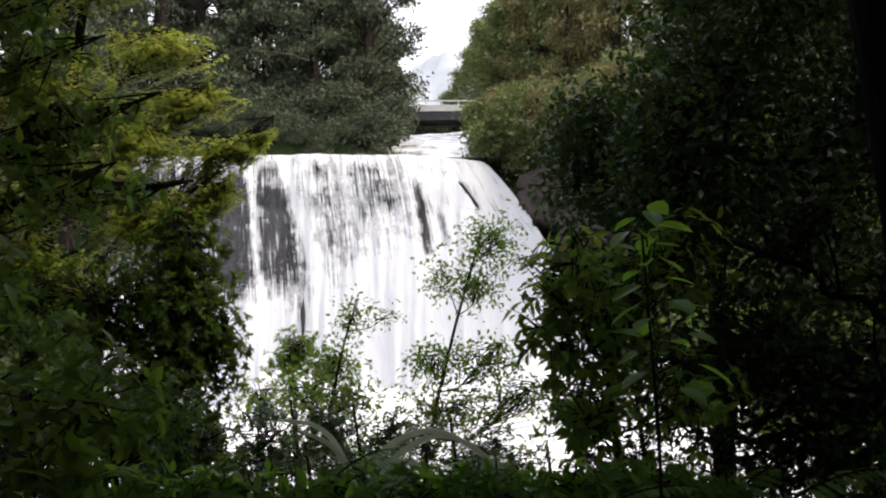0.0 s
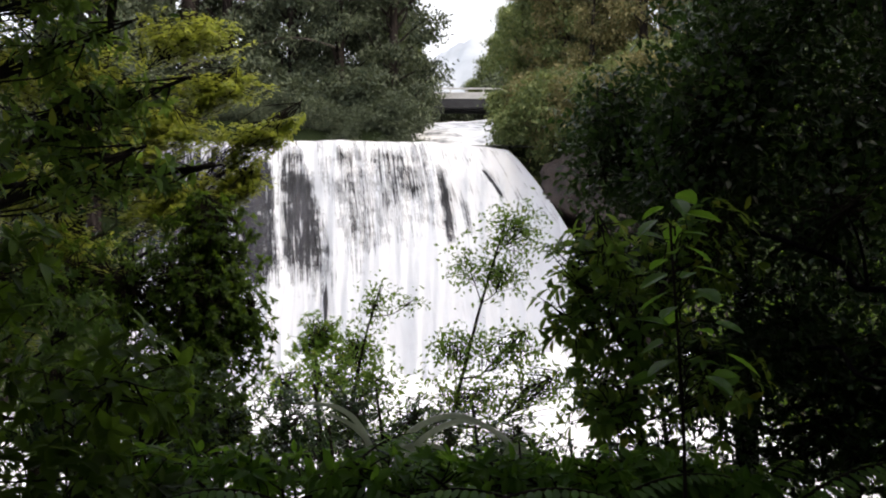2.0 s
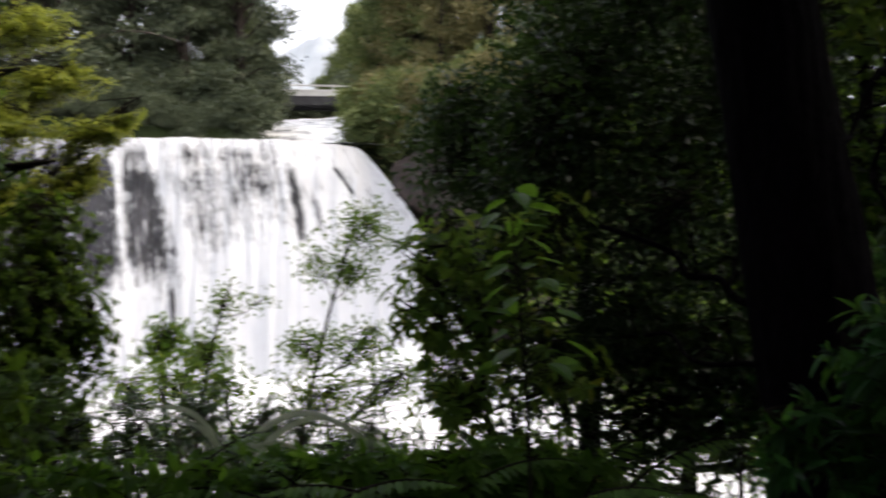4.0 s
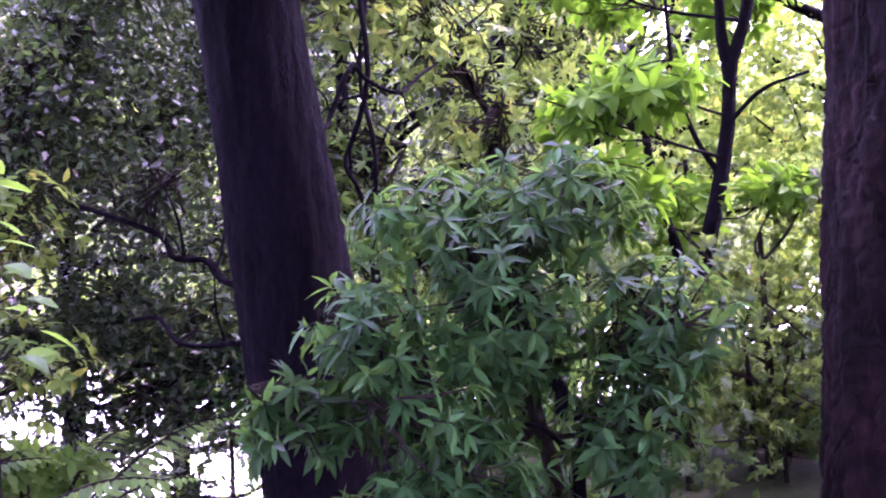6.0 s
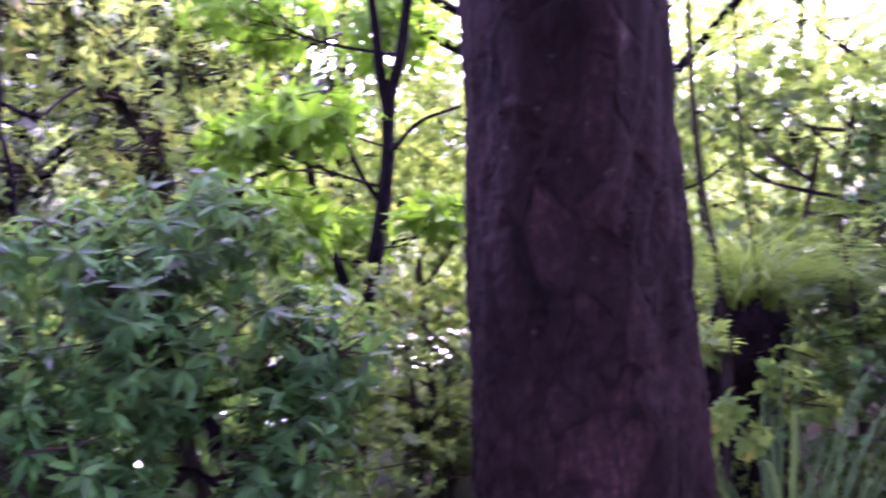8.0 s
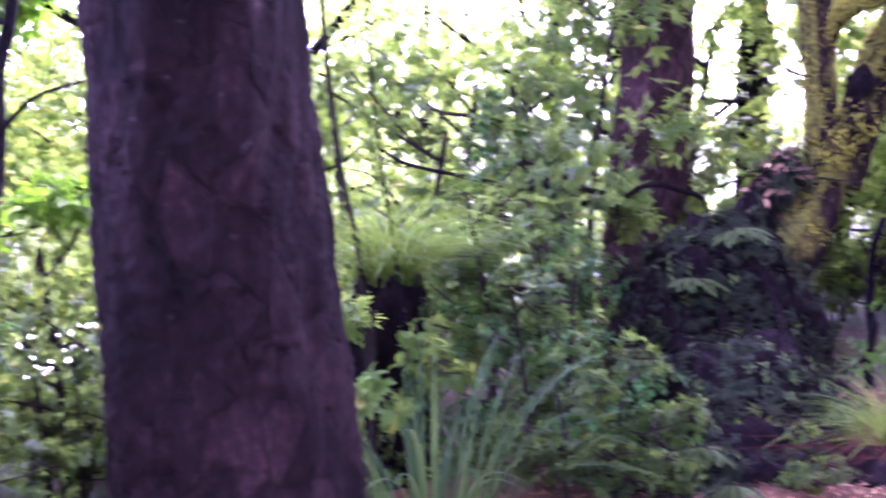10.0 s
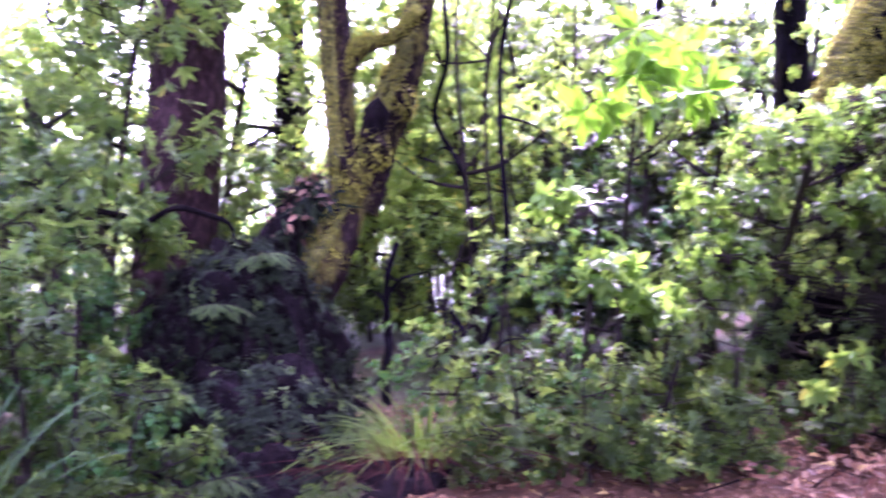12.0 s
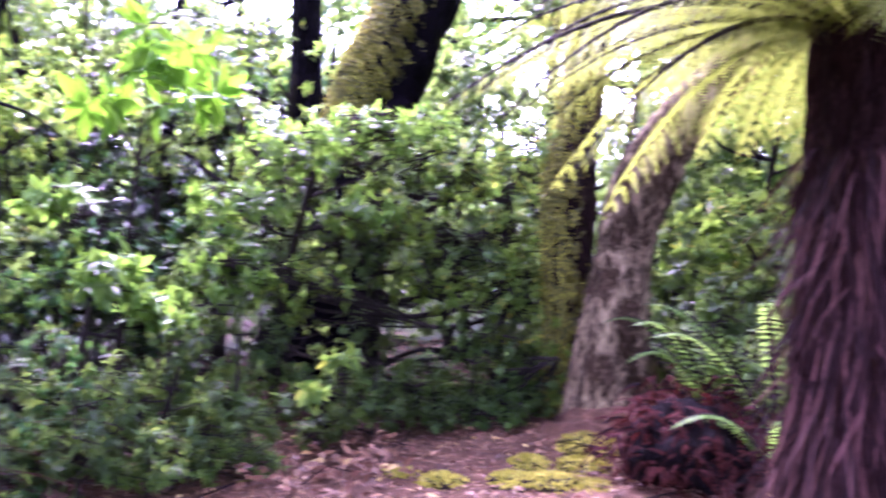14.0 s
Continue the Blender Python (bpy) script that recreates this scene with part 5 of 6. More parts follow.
def moss_on(rng, pts, radii, n, facing, low, spread, size=0.018):
    """A fur of moss on the side of a limb that faces the given way: a ragged sleeve and the tufts on it."""
    pts, radii = np.asarray(pts), np.asarray(radii)
    m = max(3, int((pts[:, 2] < 3.4).sum()))
    fine = np.linspace(min(m - 2, int((pts[:, 2] < low).sum())), m - 1, 5 * m)
    line = np.stack([np.interp(fine, np.arange(len(pts)), pts[:, k]) for k in range(3)], 1)
    rad = np.interp(fine, np.arange(len(pts)), radii)
    V, F = tube(line, rad, 44)
    V = V.reshape(len(line), 44, 3)
    d = unit(V - line[:, None])
    turn = (d * unit(np.asarray(facing))).sum(-1)
    z, a = np.meshgrid(np.linspace(0, m * 0.2, len(line)), np.linspace(0, 6.283, 44), indexing="ij")
    patchy = wave_noise(3 * np.cos(a) + z, 3 * np.sin(a) + 1.7 * z, 75 + n % 7, 5, 0.6)
    cover = smooth(0.1, 0.8, turn + spread + 0.6 * patchy)
    lumps = wave_noise(7 * np.cos(a) + 5 * z, 7 * np.sin(a) - 4 * z, 78, 4, 0.5)
    V = line[:, None] + d * (rad[:, None] * (0.8 + (0.28 + 0.07 * lumps) * cover + 0.05 * rng.random(cover.shape)))[..., None]
    i, j = rng.integers(0, len(line), n), rng.integers(0, 44, n)
    keep = cover[i, j] > 0.6
    i, j = i[keep], j[keep]
    A = d[i, j] * 0.7 + 0.7 * rng.normal(size=(len(i), 3)) - 0.5 * UP
    tufts = leaves(V[i, j] + 0.022 * rng.normal(size=(len(i), 3)) * (0.5, 0.5, 1), A, d[i, j] + 0.3 * rng.normal(size=(len(i), 3)), size * rng.uniform(0.6, 1.9, len(i)), size * 0.45, SIMPLE, 0.3)
    return (V.reshape(-1, 3), F), tufts


def limbed_tree(name, label, stems, seed, bark, moss=0, facing=(0, 0, 1), moss_low=0.0, moss_spread=0.0, sides=24, masses=None, leaf=CANOPY, leaf_mat_=M_MIDLEAF, group="", moss_size=0.015):
    """A tree of several thick stems, each (points, first radius, last radius), with moss and a high crown."""
    rng = np.random.default_rng(seed)
    ob = thing(name, stems[0][0][0], label, "tree", group)
    tops = []
    for k, (pts, r0, r1, *own) in enumerate(stems):
        p = curve(pts, 12 * len(pts))
        r = np.linspace(r0, r1, len(p)) * (1 + 0.08 * np.sin(np.linspace(0, 14, len(p)) + k))
        if k == 0:
            r = r + 0.10 * np.exp(-np.linspace(0, 1, len(p)) * 12)
        s = part("trunk" if k == 0 else "limb", tube(p, r, sides, 0.05, rng, 4, 0.06, 0.09 if moss else 0.0), own[0] if own else bark, ob)
        if moss and not own:
            fur, tufts = moss_on(rng, p, r, moss, facing, moss_low, moss_spread, moss_size)
            part("moss_fur", fur, M_MOSSFUR, s, "yellow-green moss")
            part("moss", tufts, M_MOSS, s, "yellow-green moss", "stuff")
        tops.append(p[-1])
    if masses:
        e, d = [], []
        for c, r, n in masses:
            c = np.array(c)
            top = tops[int(np.argmin([np.linalg.norm(c - t) for t in tops]))]
            part("branch", tube(curve([top, (top + c) / 2 + rng.normal(size=3) * 0.1, c], 8), np.linspace(0.05, 0.012, 8), 6), bark, ob)
            q = ball_points(rng, n, c, r)
            e.append(q)
            d.append(q - c + 0.3 * UP)
        part("crown", cluster_leaves(rng, np.concatenate(e), np.concatenate(d), leaf), leaf_mat_, ob)
    return ob


limbed_tree("mossy_forked_tree", "leaning forked tree furred with yellow moss",
            [([(5.7, -0.1, 0.2), (5.85, -0.5, 0.9), (5.98, -0.8, 1.5), (6.03, -0.9, 1.75)], 0.15, 0.12), ([(6.02, -0.88, 1.62), (6.04, -0.84, 2.0), (6.05, -0.8, 2.7), (6.0, -0.7, 4.5), (5.9, -0.6, 7.0)], 0.1, 0.06),
             ([(6.03, -0.9, 1.62), (6.04, -1.06, 2.0), (6.08, -1.16, 2.3), (6.1, -1.3, 2.7), (6.2, -1.6, 4.5), (6.3, -1.8, 7.0)], 0.13, 0.07), ([(6.04, -0.84, 2.35), (6.0, -0.95, 2.55), (5.95, -1.15, 2.62), (5.9, -1.3, 2.75)], 0.05, 0.03)],
            220, M_MOSSBARK, 15000, (-0.5, 0.85, 0.2), 0.5, -0.15, masses=canopy_masses(6.0, -1.0, 6.5, 2.0, 3, 221), moss_size=0.013)
plant("trunk_side_sapling", "sapling with long leaves beside the reddish trunk", "sapling", [(6.5, 0.55, 0.2), (6.45, 0.5, 1.4), (6.4, 0.35, 2.6), (6.4, 0.2, 3.4)], 0.025, 0.01,
      [((6.45, 0.0, 2.0), (0.25, 0.3, 0.3), 30), ((6.45, 0.25, 1.45), (0.25, 0.3, 0.22), 26), ((6.4, 0.0, 2.9), (0.3, 0.3, 0.25), 24), ((6.35, 0.5, 2.2), (0.25, 0.22, 0.3), 26), ((6.3, 0.15, 2.6), (0.25, 0.25, 0.25), 24), ((6.4, 0.6, 2.9), (0.3, 0.3, 0.25), 28), ((6.3, 0.3, 1.6), (0.3, 0.25, 0.2), 24), ((6.35, 0.75, 1.7), (0.25, 0.25, 0.25), 24)],
      dict(way="whorl", per=7, L=0.11, W=0.3, hang=0.4, shape=RICH), M_MIDLEAF, M_TWIG, 215)
bough = thing("leaning_bough", (6.0, 0.3, 1.2), "dark dead bough lying across the undergrowth", "branch")
part("bough", tube(crooked([(6.6, 0.5, 1.5), (6.2, 0.3, 1.58), (5.9, 0.75, 1.62), (5.8, 1.3, 1.72), (5.8, 1.7, 1.9)], 26, 216, 0.03), np.linspace(0.022, 0.01, 26), 8, 0.15, np.random.default_rng(216)), M_ROOT, bough)
part("side_branch", tube(crooked([(6.15, 0.3, 1.57), (5.95, 0.0, 1.62), (5.9, -0.2, 1.45), (5.9, -0.25, 1.2)], 18, 217, 0.02), np.linspace(0.02, 0.012, 18), 8, 0.15, np.random.default_rng(217)), M_ROOT, bough)
butt = thing("leaning_log", (5.85, 0.1, 0.5), "dark rotten log leaning on the forked tree, shaggy with dead leaves", "log")
log_line = curve([(5.85, 0.1, 0.4), (5.86, -0.1, 0.87), (5.9, -0.37, 1.26), (5.95, -0.58, 1.6), (5.98, -0.7, 1.76)], 40)
part("log_body", tube(log_line, np.r_[np.linspace(0.2, 0.1, 36), 0.09, 0.07, 0.04, 0.003], 30, 0.07, np.random.default_rng(218), 7, 0.07, 0.08), M_ROOT, butt)
hd = unit(crng.normal(size=(700, 3)) + (-0.5, 0, 0.1))
hp = log_line[crng.integers(0, 38, 700)] + hd * crng.uniform(0.09, 0.18, (700, 1))
# same near-black leaf, shade painted along the log
part("shaggy_cover", leaves(hp, 0.5 * hd - UP + 0.5 * crng.normal(size=(700, 3)), hd, crng.uniform(0.05, 0.16, 700), 0.02, RICH, 0.3), M_MURK, butt, "hanging dead leaves with shade put into their dark colour", "stuff")
ld = unit(crng.normal(size=(130, 3)) + (-0.6, 0.2, 0.4))
lp = log_line[crng.integers(22, 38, 130)] + ld * crng.uniform(0.08, 0.16, (130, 1))
part("caught_leaves", leaves(lp, ld + crng.normal(size=ld.shape), ld + 0.5 * UP, crng.uniform(0.04, 0.09, 130), 0.03, RICH, 0.3), M_LITTER, butt, "pinkish dead leaves caught on the log", "stuff")
part("broken_stub", tube(crooked([(6.03, -0.95, 1.75), (6.0, -1.02, 2.0), (5.98, -1.05, 2.28)], 14, 222, 0.015), np.r_[np.linspace(0.1, 0.075, 12), 0.05, 0.004], 16, 0.15, np.random.default_rng(222)), M_ROOT, butt)
knobs = thing("moss_clump", (6.0, -0.95, 1.9), "thick cushion of hanging moss in the fork", "moss")
for n, (x, y, z, q) in enumerate(((5.97, -1.0, 1.95, 0.1), (6.0, -0.9, 1.8, 0.12), (6.02, -1.18, 2.25, 0.09), (5.9, -0.75, 1.35, 0.08))):
    c = part("cushion", lump((x, y, z), (q, q, q * 1.3), 223 + n, 0.25), M_MOSSBARK, knobs)
    d = unit(frng.normal(size=(500, 3)))
    part("moss", leaves(np.array((x, y, z)) + d * (q, q, q * 1.3), d - UP * 0.8 + 0.6 * frng.normal(size=d.shape), d, 0.035, 0.012), M_MOSS, c, kind="stuff")
for n, (x, y, z) in enumerate(((5.15, -0.35, 0.55), (5.3, 0.2, 0.75), (5.1, -0.75, 0.5), (5.45, -0.1, 1.1), (4.9, 0.35, 0.3), (5.6, -0.35, 1.35))):
    fern("mound_fern", (x, y, z), 6, 0.25, 0.05, 230 + n, M_FERN, 0.5, 0.7, "small fern growing on the root mound", (180, 330), "mound ferns")
for n, pts in enumerate(([(6.3, -1.6, 3.6), (6.1, -1.5, 2.4), (5.9, -1.55, 1.5), (5.8, -1.5, 0.4)], [(5.6, -1.7, 3.4), (5.5, -1.62, 2.0), (5.4, -1.7, 0.3)], [(6.5, -1.9, 3.0), (6.2, -1.95, 1.6), (6.0, -2.0, 0.4)],
                         [(5.3, -1.2, 0.3), (5.35, -1.3, 1.1), (5.2, -1.5, 1.6)], [(5.7, -2.1, 0.3), (5.75, -2.1, 1.6), (5.8, -2.2, 3.2)], [(4.9, -1.5, 0.3), (5.2, -1.9, 0.8), (5.5, -2.3, 0.9)])):
    v = thing("vine_stem", pts[-1], "thin dark stem in the undergrowth", "vine", "vines")
    part("stem", tube(crooked(pts, 20, 400 + n), 0.011 - 0.001 * n * 0.5, 7, 0.1, frng), M_TWIG, v)

# saplings and shrubs on the landward side
WIDE = dict(way="whorl", per=9, L=0.085, W=0.45, hang=0.25, shape=RICH)
SHRUBS = (
    ("star_leaf_sapling", "sapling with bright green rosettes of large leaves", (4.75, -2.0, 0.3), 2.0, [((4.43, -1.98, 2.2), (0.16, 0.2, 0.05), 4), ((4.4, -2.15, 2.08), (0.16, 0.2, 0.06), 4), ((4.5, -1.82, 2.02), (0.18, 0.16, 0.06), 3), ((4.7, -2.2, 2.35), (0.3, 0.3, 0.2), 5)], dict(WIDE, L=0.17, W=0.4, per=8, hang=0.12), M_STAR),
    ("bright_shrub", "leafy shrub in light green", (4.7, -1.8, 0.3), 1.5, [((4.5, -1.86, 1.27), (0.22, 0.2, 0.14), 22), ((4.66, -1.7, 1.6), (0.2, 0.2, 0.1), 16), ((4.6, -2.1, 1.1), (0.25, 0.2, 0.16), 20)], dict(WIDE, L=0.09), M_BIGLEAF),
    ("leafy_shrub", "mid-green undergrowth shrub with broad leaves", (4.9, -1.4, 0.2), 1.2, [((4.9, -1.2, 0.9), (0.3, 0.3, 0.3), 20), ((4.8, -1.5, 0.6), (0.3, 0.3, 0.3), 18), ((5.2, -1.5, 1.3), (0.3, 0.3, 0.3), 20)], dict(WIDE, L=0.07), M_SHADELEAF),
    ("leafy_shrub", "mid-green undergrowth shrub with broad leaves", (4.6, 0.5, 0.1), 1.2, [((4.7, 0.6, 1.0), (0.35, 0.3, 0.3), 24), ((4.9, 0.35, 0.7), (0.35, 0.3, 0.3), 20), ((5.2, 0.7, 1.4), (0.4, 0.35, 0.35), 40)], dict(WIDE, L=0.07), M_SHADELEAF),
    ("pale_leaf_shrub", "low shrub with pale shiny leaves by the trunk", (4.0, 1.25, 0.1), 1.1, [((4.05, 1.28, 1.05), (0.2, 0.18, 0.12), 14), ((3.95, 1.15, 0.75), (0.2, 0.18, 0.15), 12), ((4.3, 1.0, 0.9), (0.3, 0.2, 0.2), 20)], dict(WIDE, L=0.08), M_MIDLEAF),
    ("corner_shrub", "dark leafy shrub at the path's edge", (4.3, -2.0, 0.3), 0.9, [((4.3, -1.9, 0.6), (0.35, 0.3, 0.25), 22), ((4.15, -2.25, 0.55), (0.3, 0.25, 0.25), 20), ((4.5, -1.5, 0.5), (0.35, 0.3, 0.25), 20)], dict(WIDE, L=0.065), M_SHADELEAF),
)
for n, (nm, lab, base, h, masses, leaf, mat) in enumerate(SHRUBS):
    x, y, z = base
    plant(nm, lab, "shrub", [(x, y, z - 0.2), (x + 0.05, y - 0.03, z + 0.4 * (h - z)), (x - 0.05, y - 0.08, h)], 0.025, 0.008, masses, leaf, mat, M_TWIG, 240 + n, "undergrowth")

plant("sunlit_sapling", "sapling with small sunlit green leaves behind the forked tree", "sapling", [(6.9, -1.7, 0.3), (6.85, -1.75, 1.3), (6.8, -1.9, 2.4), (6.8, -2.0, 3.2)], 0.03, 0.01,
      [((6.7, -1.45, 1.5), (0.35, 0.35, 0.3), 60), ((6.7, -1.9, 1.75), (0.35, 0.35, 0.3), 60), ((7.0, -2.3, 2.5), (0.4, 0.4, 0.35), 60), ((6.4, -1.5, 0.9), (0.35, 0.35, 0.3), 50), ((6.2, -2.0, 1.05), (0.35, 0.35, 0.3), 50), ((7.3, -1.4, 2.3), (0.4, 0.4, 0.3), 60), ((7.2, -1.5, 2.9), (0.4, 0.45, 0.3), 60), ((6.8, -1.25, 1.15), (0.3, 0.3, 0.25), 40)],
      dict(WIDE, L=0.07, shape=SIMPLE), M_BRIGHT, M_TWIG, 256, "undergrowth")
plant("shaded_shrub", "tall shrub with dull blue-green leaves beside the stump", "shrub", [(5.9, 0.75, 0.1), (5.85, 0.75, 0.9), (5.9, 0.7, 1.7)], 0.03, 0.012,
      [((5.95, 1.05, 1.5), (0.3, 0.3, 0.3), 70), ((6.0, 0.7, 1.55), (0.3, 0.3, 0.28), 70), ((5.8, 0.5, 1.1), (0.3, 0.3, 0.28), 60), ((5.6, 0.85, 0.85), (0.3, 0.3, 0.25), 60), ((5.55, 1.1, 1.15), (0.3, 0.28, 0.25), 60), ((6.35, 1.0, 2.0), (0.35, 0.35, 0.3), 60), ((5.5, 0.35, 0.6), (0.3, 0.3, 0.25), 50)],
      dict(WIDE, L=0.06, shape=SIMPLE), M_LANCE, M_TWIG, 257, "undergrowth")

DENSE = dict(way="whorl", per=11, L=0.052, W=0.45, hang=0.25, shape=SIMPLE)
plant("thicket", "dense dark leafy thicket along the path", "bush", [(5.0, -3.6, 0.2), (4.95, -3.6, 1.0), (4.9, -3.6, 1.9)], 0.05, 0.02,
      [((4.75, -3.25, 1.95), (0.42, 0.35, 0.25), 100), ((4.5, -3.6, 1.85), (0.4, 0.35, 0.25), 90), ((5.05, -3.0, 1.8), (0.4, 0.35, 0.3), 100), ((4.7, -3.3, 1.45), (0.45, 0.35, 0.3), 120), ((5.1, -2.95, 1.35), (0.4, 0.35, 0.3), 100),
       ((4.35, -3.8, 1.45), (0.4, 0.35, 0.3), 45), ((4.1, -4.1, 1.3), (0.4, 0.35, 0.35), 40), ((4.2, -4.0, 0.85), (0.4, 0.3, 0.25), 40), ((4.9, -2.9, 0.9), (0.35, 0.3, 0.25), 70), ((4.95, -3.5, 0.9), (0.5, 0.3, 0.35), 90), ((4.4, -4.4, 1.9), (0.5, 0.4, 0.4), 60), ((4.65, -3.0, 0.62), (0.4, 0.3, 0.2), 80), ((4.3, -3.45, 0.66), (0.38, 0.3, 0.2), 80), ((4.95, -2.55, 0.6), (0.35, 0.3, 0.2), 60), ((4.0, -3.85, 0.66), (0.35, 0.3, 0.2), 70), ((4.03, -3.56, 0.95), (0.3, 0.28, 0.2), 30), ((3.81, -3.65, 0.8), (0.25, 0.25, 0.2), 26), ((4.15, -3.58, 1.37), (0.32, 0.3, 0.22), 30), ((4.15, -4.02, 1.64), (0.35, 0.3, 0.25), 30), ((4.07, -3.95, 1.22), (0.3, 0.3, 0.25), 26), ((4.19, -3.22, 0.7), (0.3, 0.25, 0.15), 50), ((3.92, -3.54, 0.63), (0.3, 0.2, 0.1), 40)],
      DENSE, M_SHADELEAF, M_TWIG, 250, limb_r=0.4)
plant("sunlit_shrub", "sunlit yellow-green shrub rising over the dark thicket", "bush", [(5.0, -2.95, 0.2), (4.9, -2.95, 1.1), (4.6, -2.95, 1.8)], 0.035, 0.015,
      [((4.43, -2.7, 1.88), (0.32, 0.28, 0.14), 80), ((4.28, -3.1, 2.0), (0.35, 0.3, 0.14), 80), ((4.54, -2.5, 1.62), (0.26, 0.25, 0.14), 60), ((4.5, -2.42, 1.32), (0.25, 0.22, 0.16), 50), ((4.35, -3.4, 2.05), (0.3, 0.3, 0.12), 50), ((4.3, -3.0, 1.6), (0.3, 0.25, 0.12), 46)],
      dict(DENSE, L=0.055), M_BIGLEAF, M_TWIG, 252, limb_r=0.3)
# Fills the dark hollow behind the saplings; its shade is in the leaf colour.
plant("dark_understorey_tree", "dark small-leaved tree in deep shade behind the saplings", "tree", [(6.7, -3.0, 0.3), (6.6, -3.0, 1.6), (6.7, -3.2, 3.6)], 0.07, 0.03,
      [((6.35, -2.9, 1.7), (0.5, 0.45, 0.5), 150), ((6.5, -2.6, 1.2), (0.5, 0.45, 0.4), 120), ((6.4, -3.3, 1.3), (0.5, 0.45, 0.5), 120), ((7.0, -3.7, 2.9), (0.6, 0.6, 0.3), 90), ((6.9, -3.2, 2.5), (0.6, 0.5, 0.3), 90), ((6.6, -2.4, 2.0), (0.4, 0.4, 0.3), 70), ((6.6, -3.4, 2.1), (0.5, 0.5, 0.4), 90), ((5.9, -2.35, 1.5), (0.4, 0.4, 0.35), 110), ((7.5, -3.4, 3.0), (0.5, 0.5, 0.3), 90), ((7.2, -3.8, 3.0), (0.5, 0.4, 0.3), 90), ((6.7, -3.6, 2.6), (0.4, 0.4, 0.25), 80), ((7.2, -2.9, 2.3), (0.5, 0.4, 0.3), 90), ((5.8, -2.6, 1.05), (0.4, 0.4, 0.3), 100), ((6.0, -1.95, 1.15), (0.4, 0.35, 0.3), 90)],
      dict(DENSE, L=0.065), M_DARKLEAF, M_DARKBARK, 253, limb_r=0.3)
# Mid-green thicket drawn with the bright leaf, so colour lifts its deep shade.
plant("leafy_thicket", "thicket beside the pale tree, leaf colour lightened to lift the shade", "bush", [(4.3, -3.95, 0.4), (4.2, -3.9, 1.0), (4.1, -3.85, 1.7)], 0.03, 0.012,
      [((4.05, -3.8, 1.55), (0.34, 0.28, 0.26), 80), ((3.98, -3.75, 1.12), (0.34, 0.28, 0.28), 80), ((3.86, -3.9, 0.8), (0.28, 0.25, 0.22), 60), ((4.15, -3.6, 1.85), (0.36, 0.3, 0.2), 70), ((4.4, -3.32, 1.6), (0.36, 0.3, 0.22), 70), ((4.6, -2.95, 1.2), (0.34, 0.28, 0.25), 60), ((4.25, -3.5, 1.25), (0.3, 0.25, 0.22), 50), ((3.95, -4.0, 1.9), (0.35, 0.3, 0.25), 60)],
      dict(DENSE, L=0.05), M_BRIGHT, M_TWIG, 254, limb_r=0.3)
seedling = plant("seedling", "small light-green seedling in the shade", "sapling", [(4.0, -2.75, 0.35), (3.98, -2.74, 0.65), (3.95, -2.72, 0.9)], 0.008, 0.004,
                 [((3.93, -2.7, 0.93), (0.08, 0.08, 0.03), 5), ((4.0, -2.6, 0.8), (0.08, 0.08, 0.03), 4)], dict(WIDE, L=0.085, W=0.5), M_BRIGHT, M_TWIG, 251)

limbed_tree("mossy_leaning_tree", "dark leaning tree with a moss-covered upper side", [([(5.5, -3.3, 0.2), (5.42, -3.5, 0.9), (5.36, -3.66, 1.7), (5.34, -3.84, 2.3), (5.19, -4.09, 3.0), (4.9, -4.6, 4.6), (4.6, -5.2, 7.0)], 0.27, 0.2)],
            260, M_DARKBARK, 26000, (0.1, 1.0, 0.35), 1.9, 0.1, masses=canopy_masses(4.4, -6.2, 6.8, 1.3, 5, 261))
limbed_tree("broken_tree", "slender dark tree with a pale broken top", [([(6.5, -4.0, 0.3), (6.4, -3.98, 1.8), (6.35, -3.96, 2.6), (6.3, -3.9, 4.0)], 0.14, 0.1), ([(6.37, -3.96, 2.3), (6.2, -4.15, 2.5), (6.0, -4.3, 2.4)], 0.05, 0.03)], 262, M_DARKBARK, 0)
limbed_tree("pale_bark_tree", "forked tree with pale lichen bark and a moss-covered rear stem", [
    ([(3.48, -3.99, 0.27), (3.49, -3.98, 0.74), (3.48, -4.00, 1.11), (3.46, -4.03, 1.41), (3.42, -4.08, 1.72), (3.29, -4.24, 2.06), (3.14, -4.43, 2.34), (2.96, -4.65, 2.68), (2.62, -5.07, 3.53)], 0.19, 0.08, M_PALEBARK),
    ([(3.75, -3.98, 0.21), (3.76, -3.97, 0.68), (3.76, -3.97, 1.09), (3.77, -3.97, 1.46), (3.77, -3.97, 1.84), (3.74, -4.02, 2.19), (3.72, -4.05, 2.71), (3.66, -4.14, 3.59)], 0.13, 0.1)],
            263, M_MOSSBARK, 30000, (0.3, 1.0, 0.1), 0.2, 0.15, masses=canopy_masses(2.6, -5.4, 6.2, 1.6, 7, 264), moss_size=0.014)

# tree fern
tf = thing("tree_fern", (1.72, -2.98, 0.2), "tree fern with a shaggy brown trunk and spreading fronds", "tree fern")
trng = np.random.default_rng(270)
tp = curve([(1.72, -2.98, 0.1), (1.72, -2.98, 0.9), (1.73, -2.98, 1.6), (1.74, -2.98, 2.1)], 26)
part("trunk", tube(tp, np.linspace(0.21, 0.13, 26), 40, 0.12, trng, 11, 0.06), M_FIBRE, tf)
n = 1900
sa, sf = trng.random(n) * 6.283, trng.uniform(0.05, 0.8, n)
sd = np.stack([np.cos(sa), np.sin(sa), 0 * sa], -1)
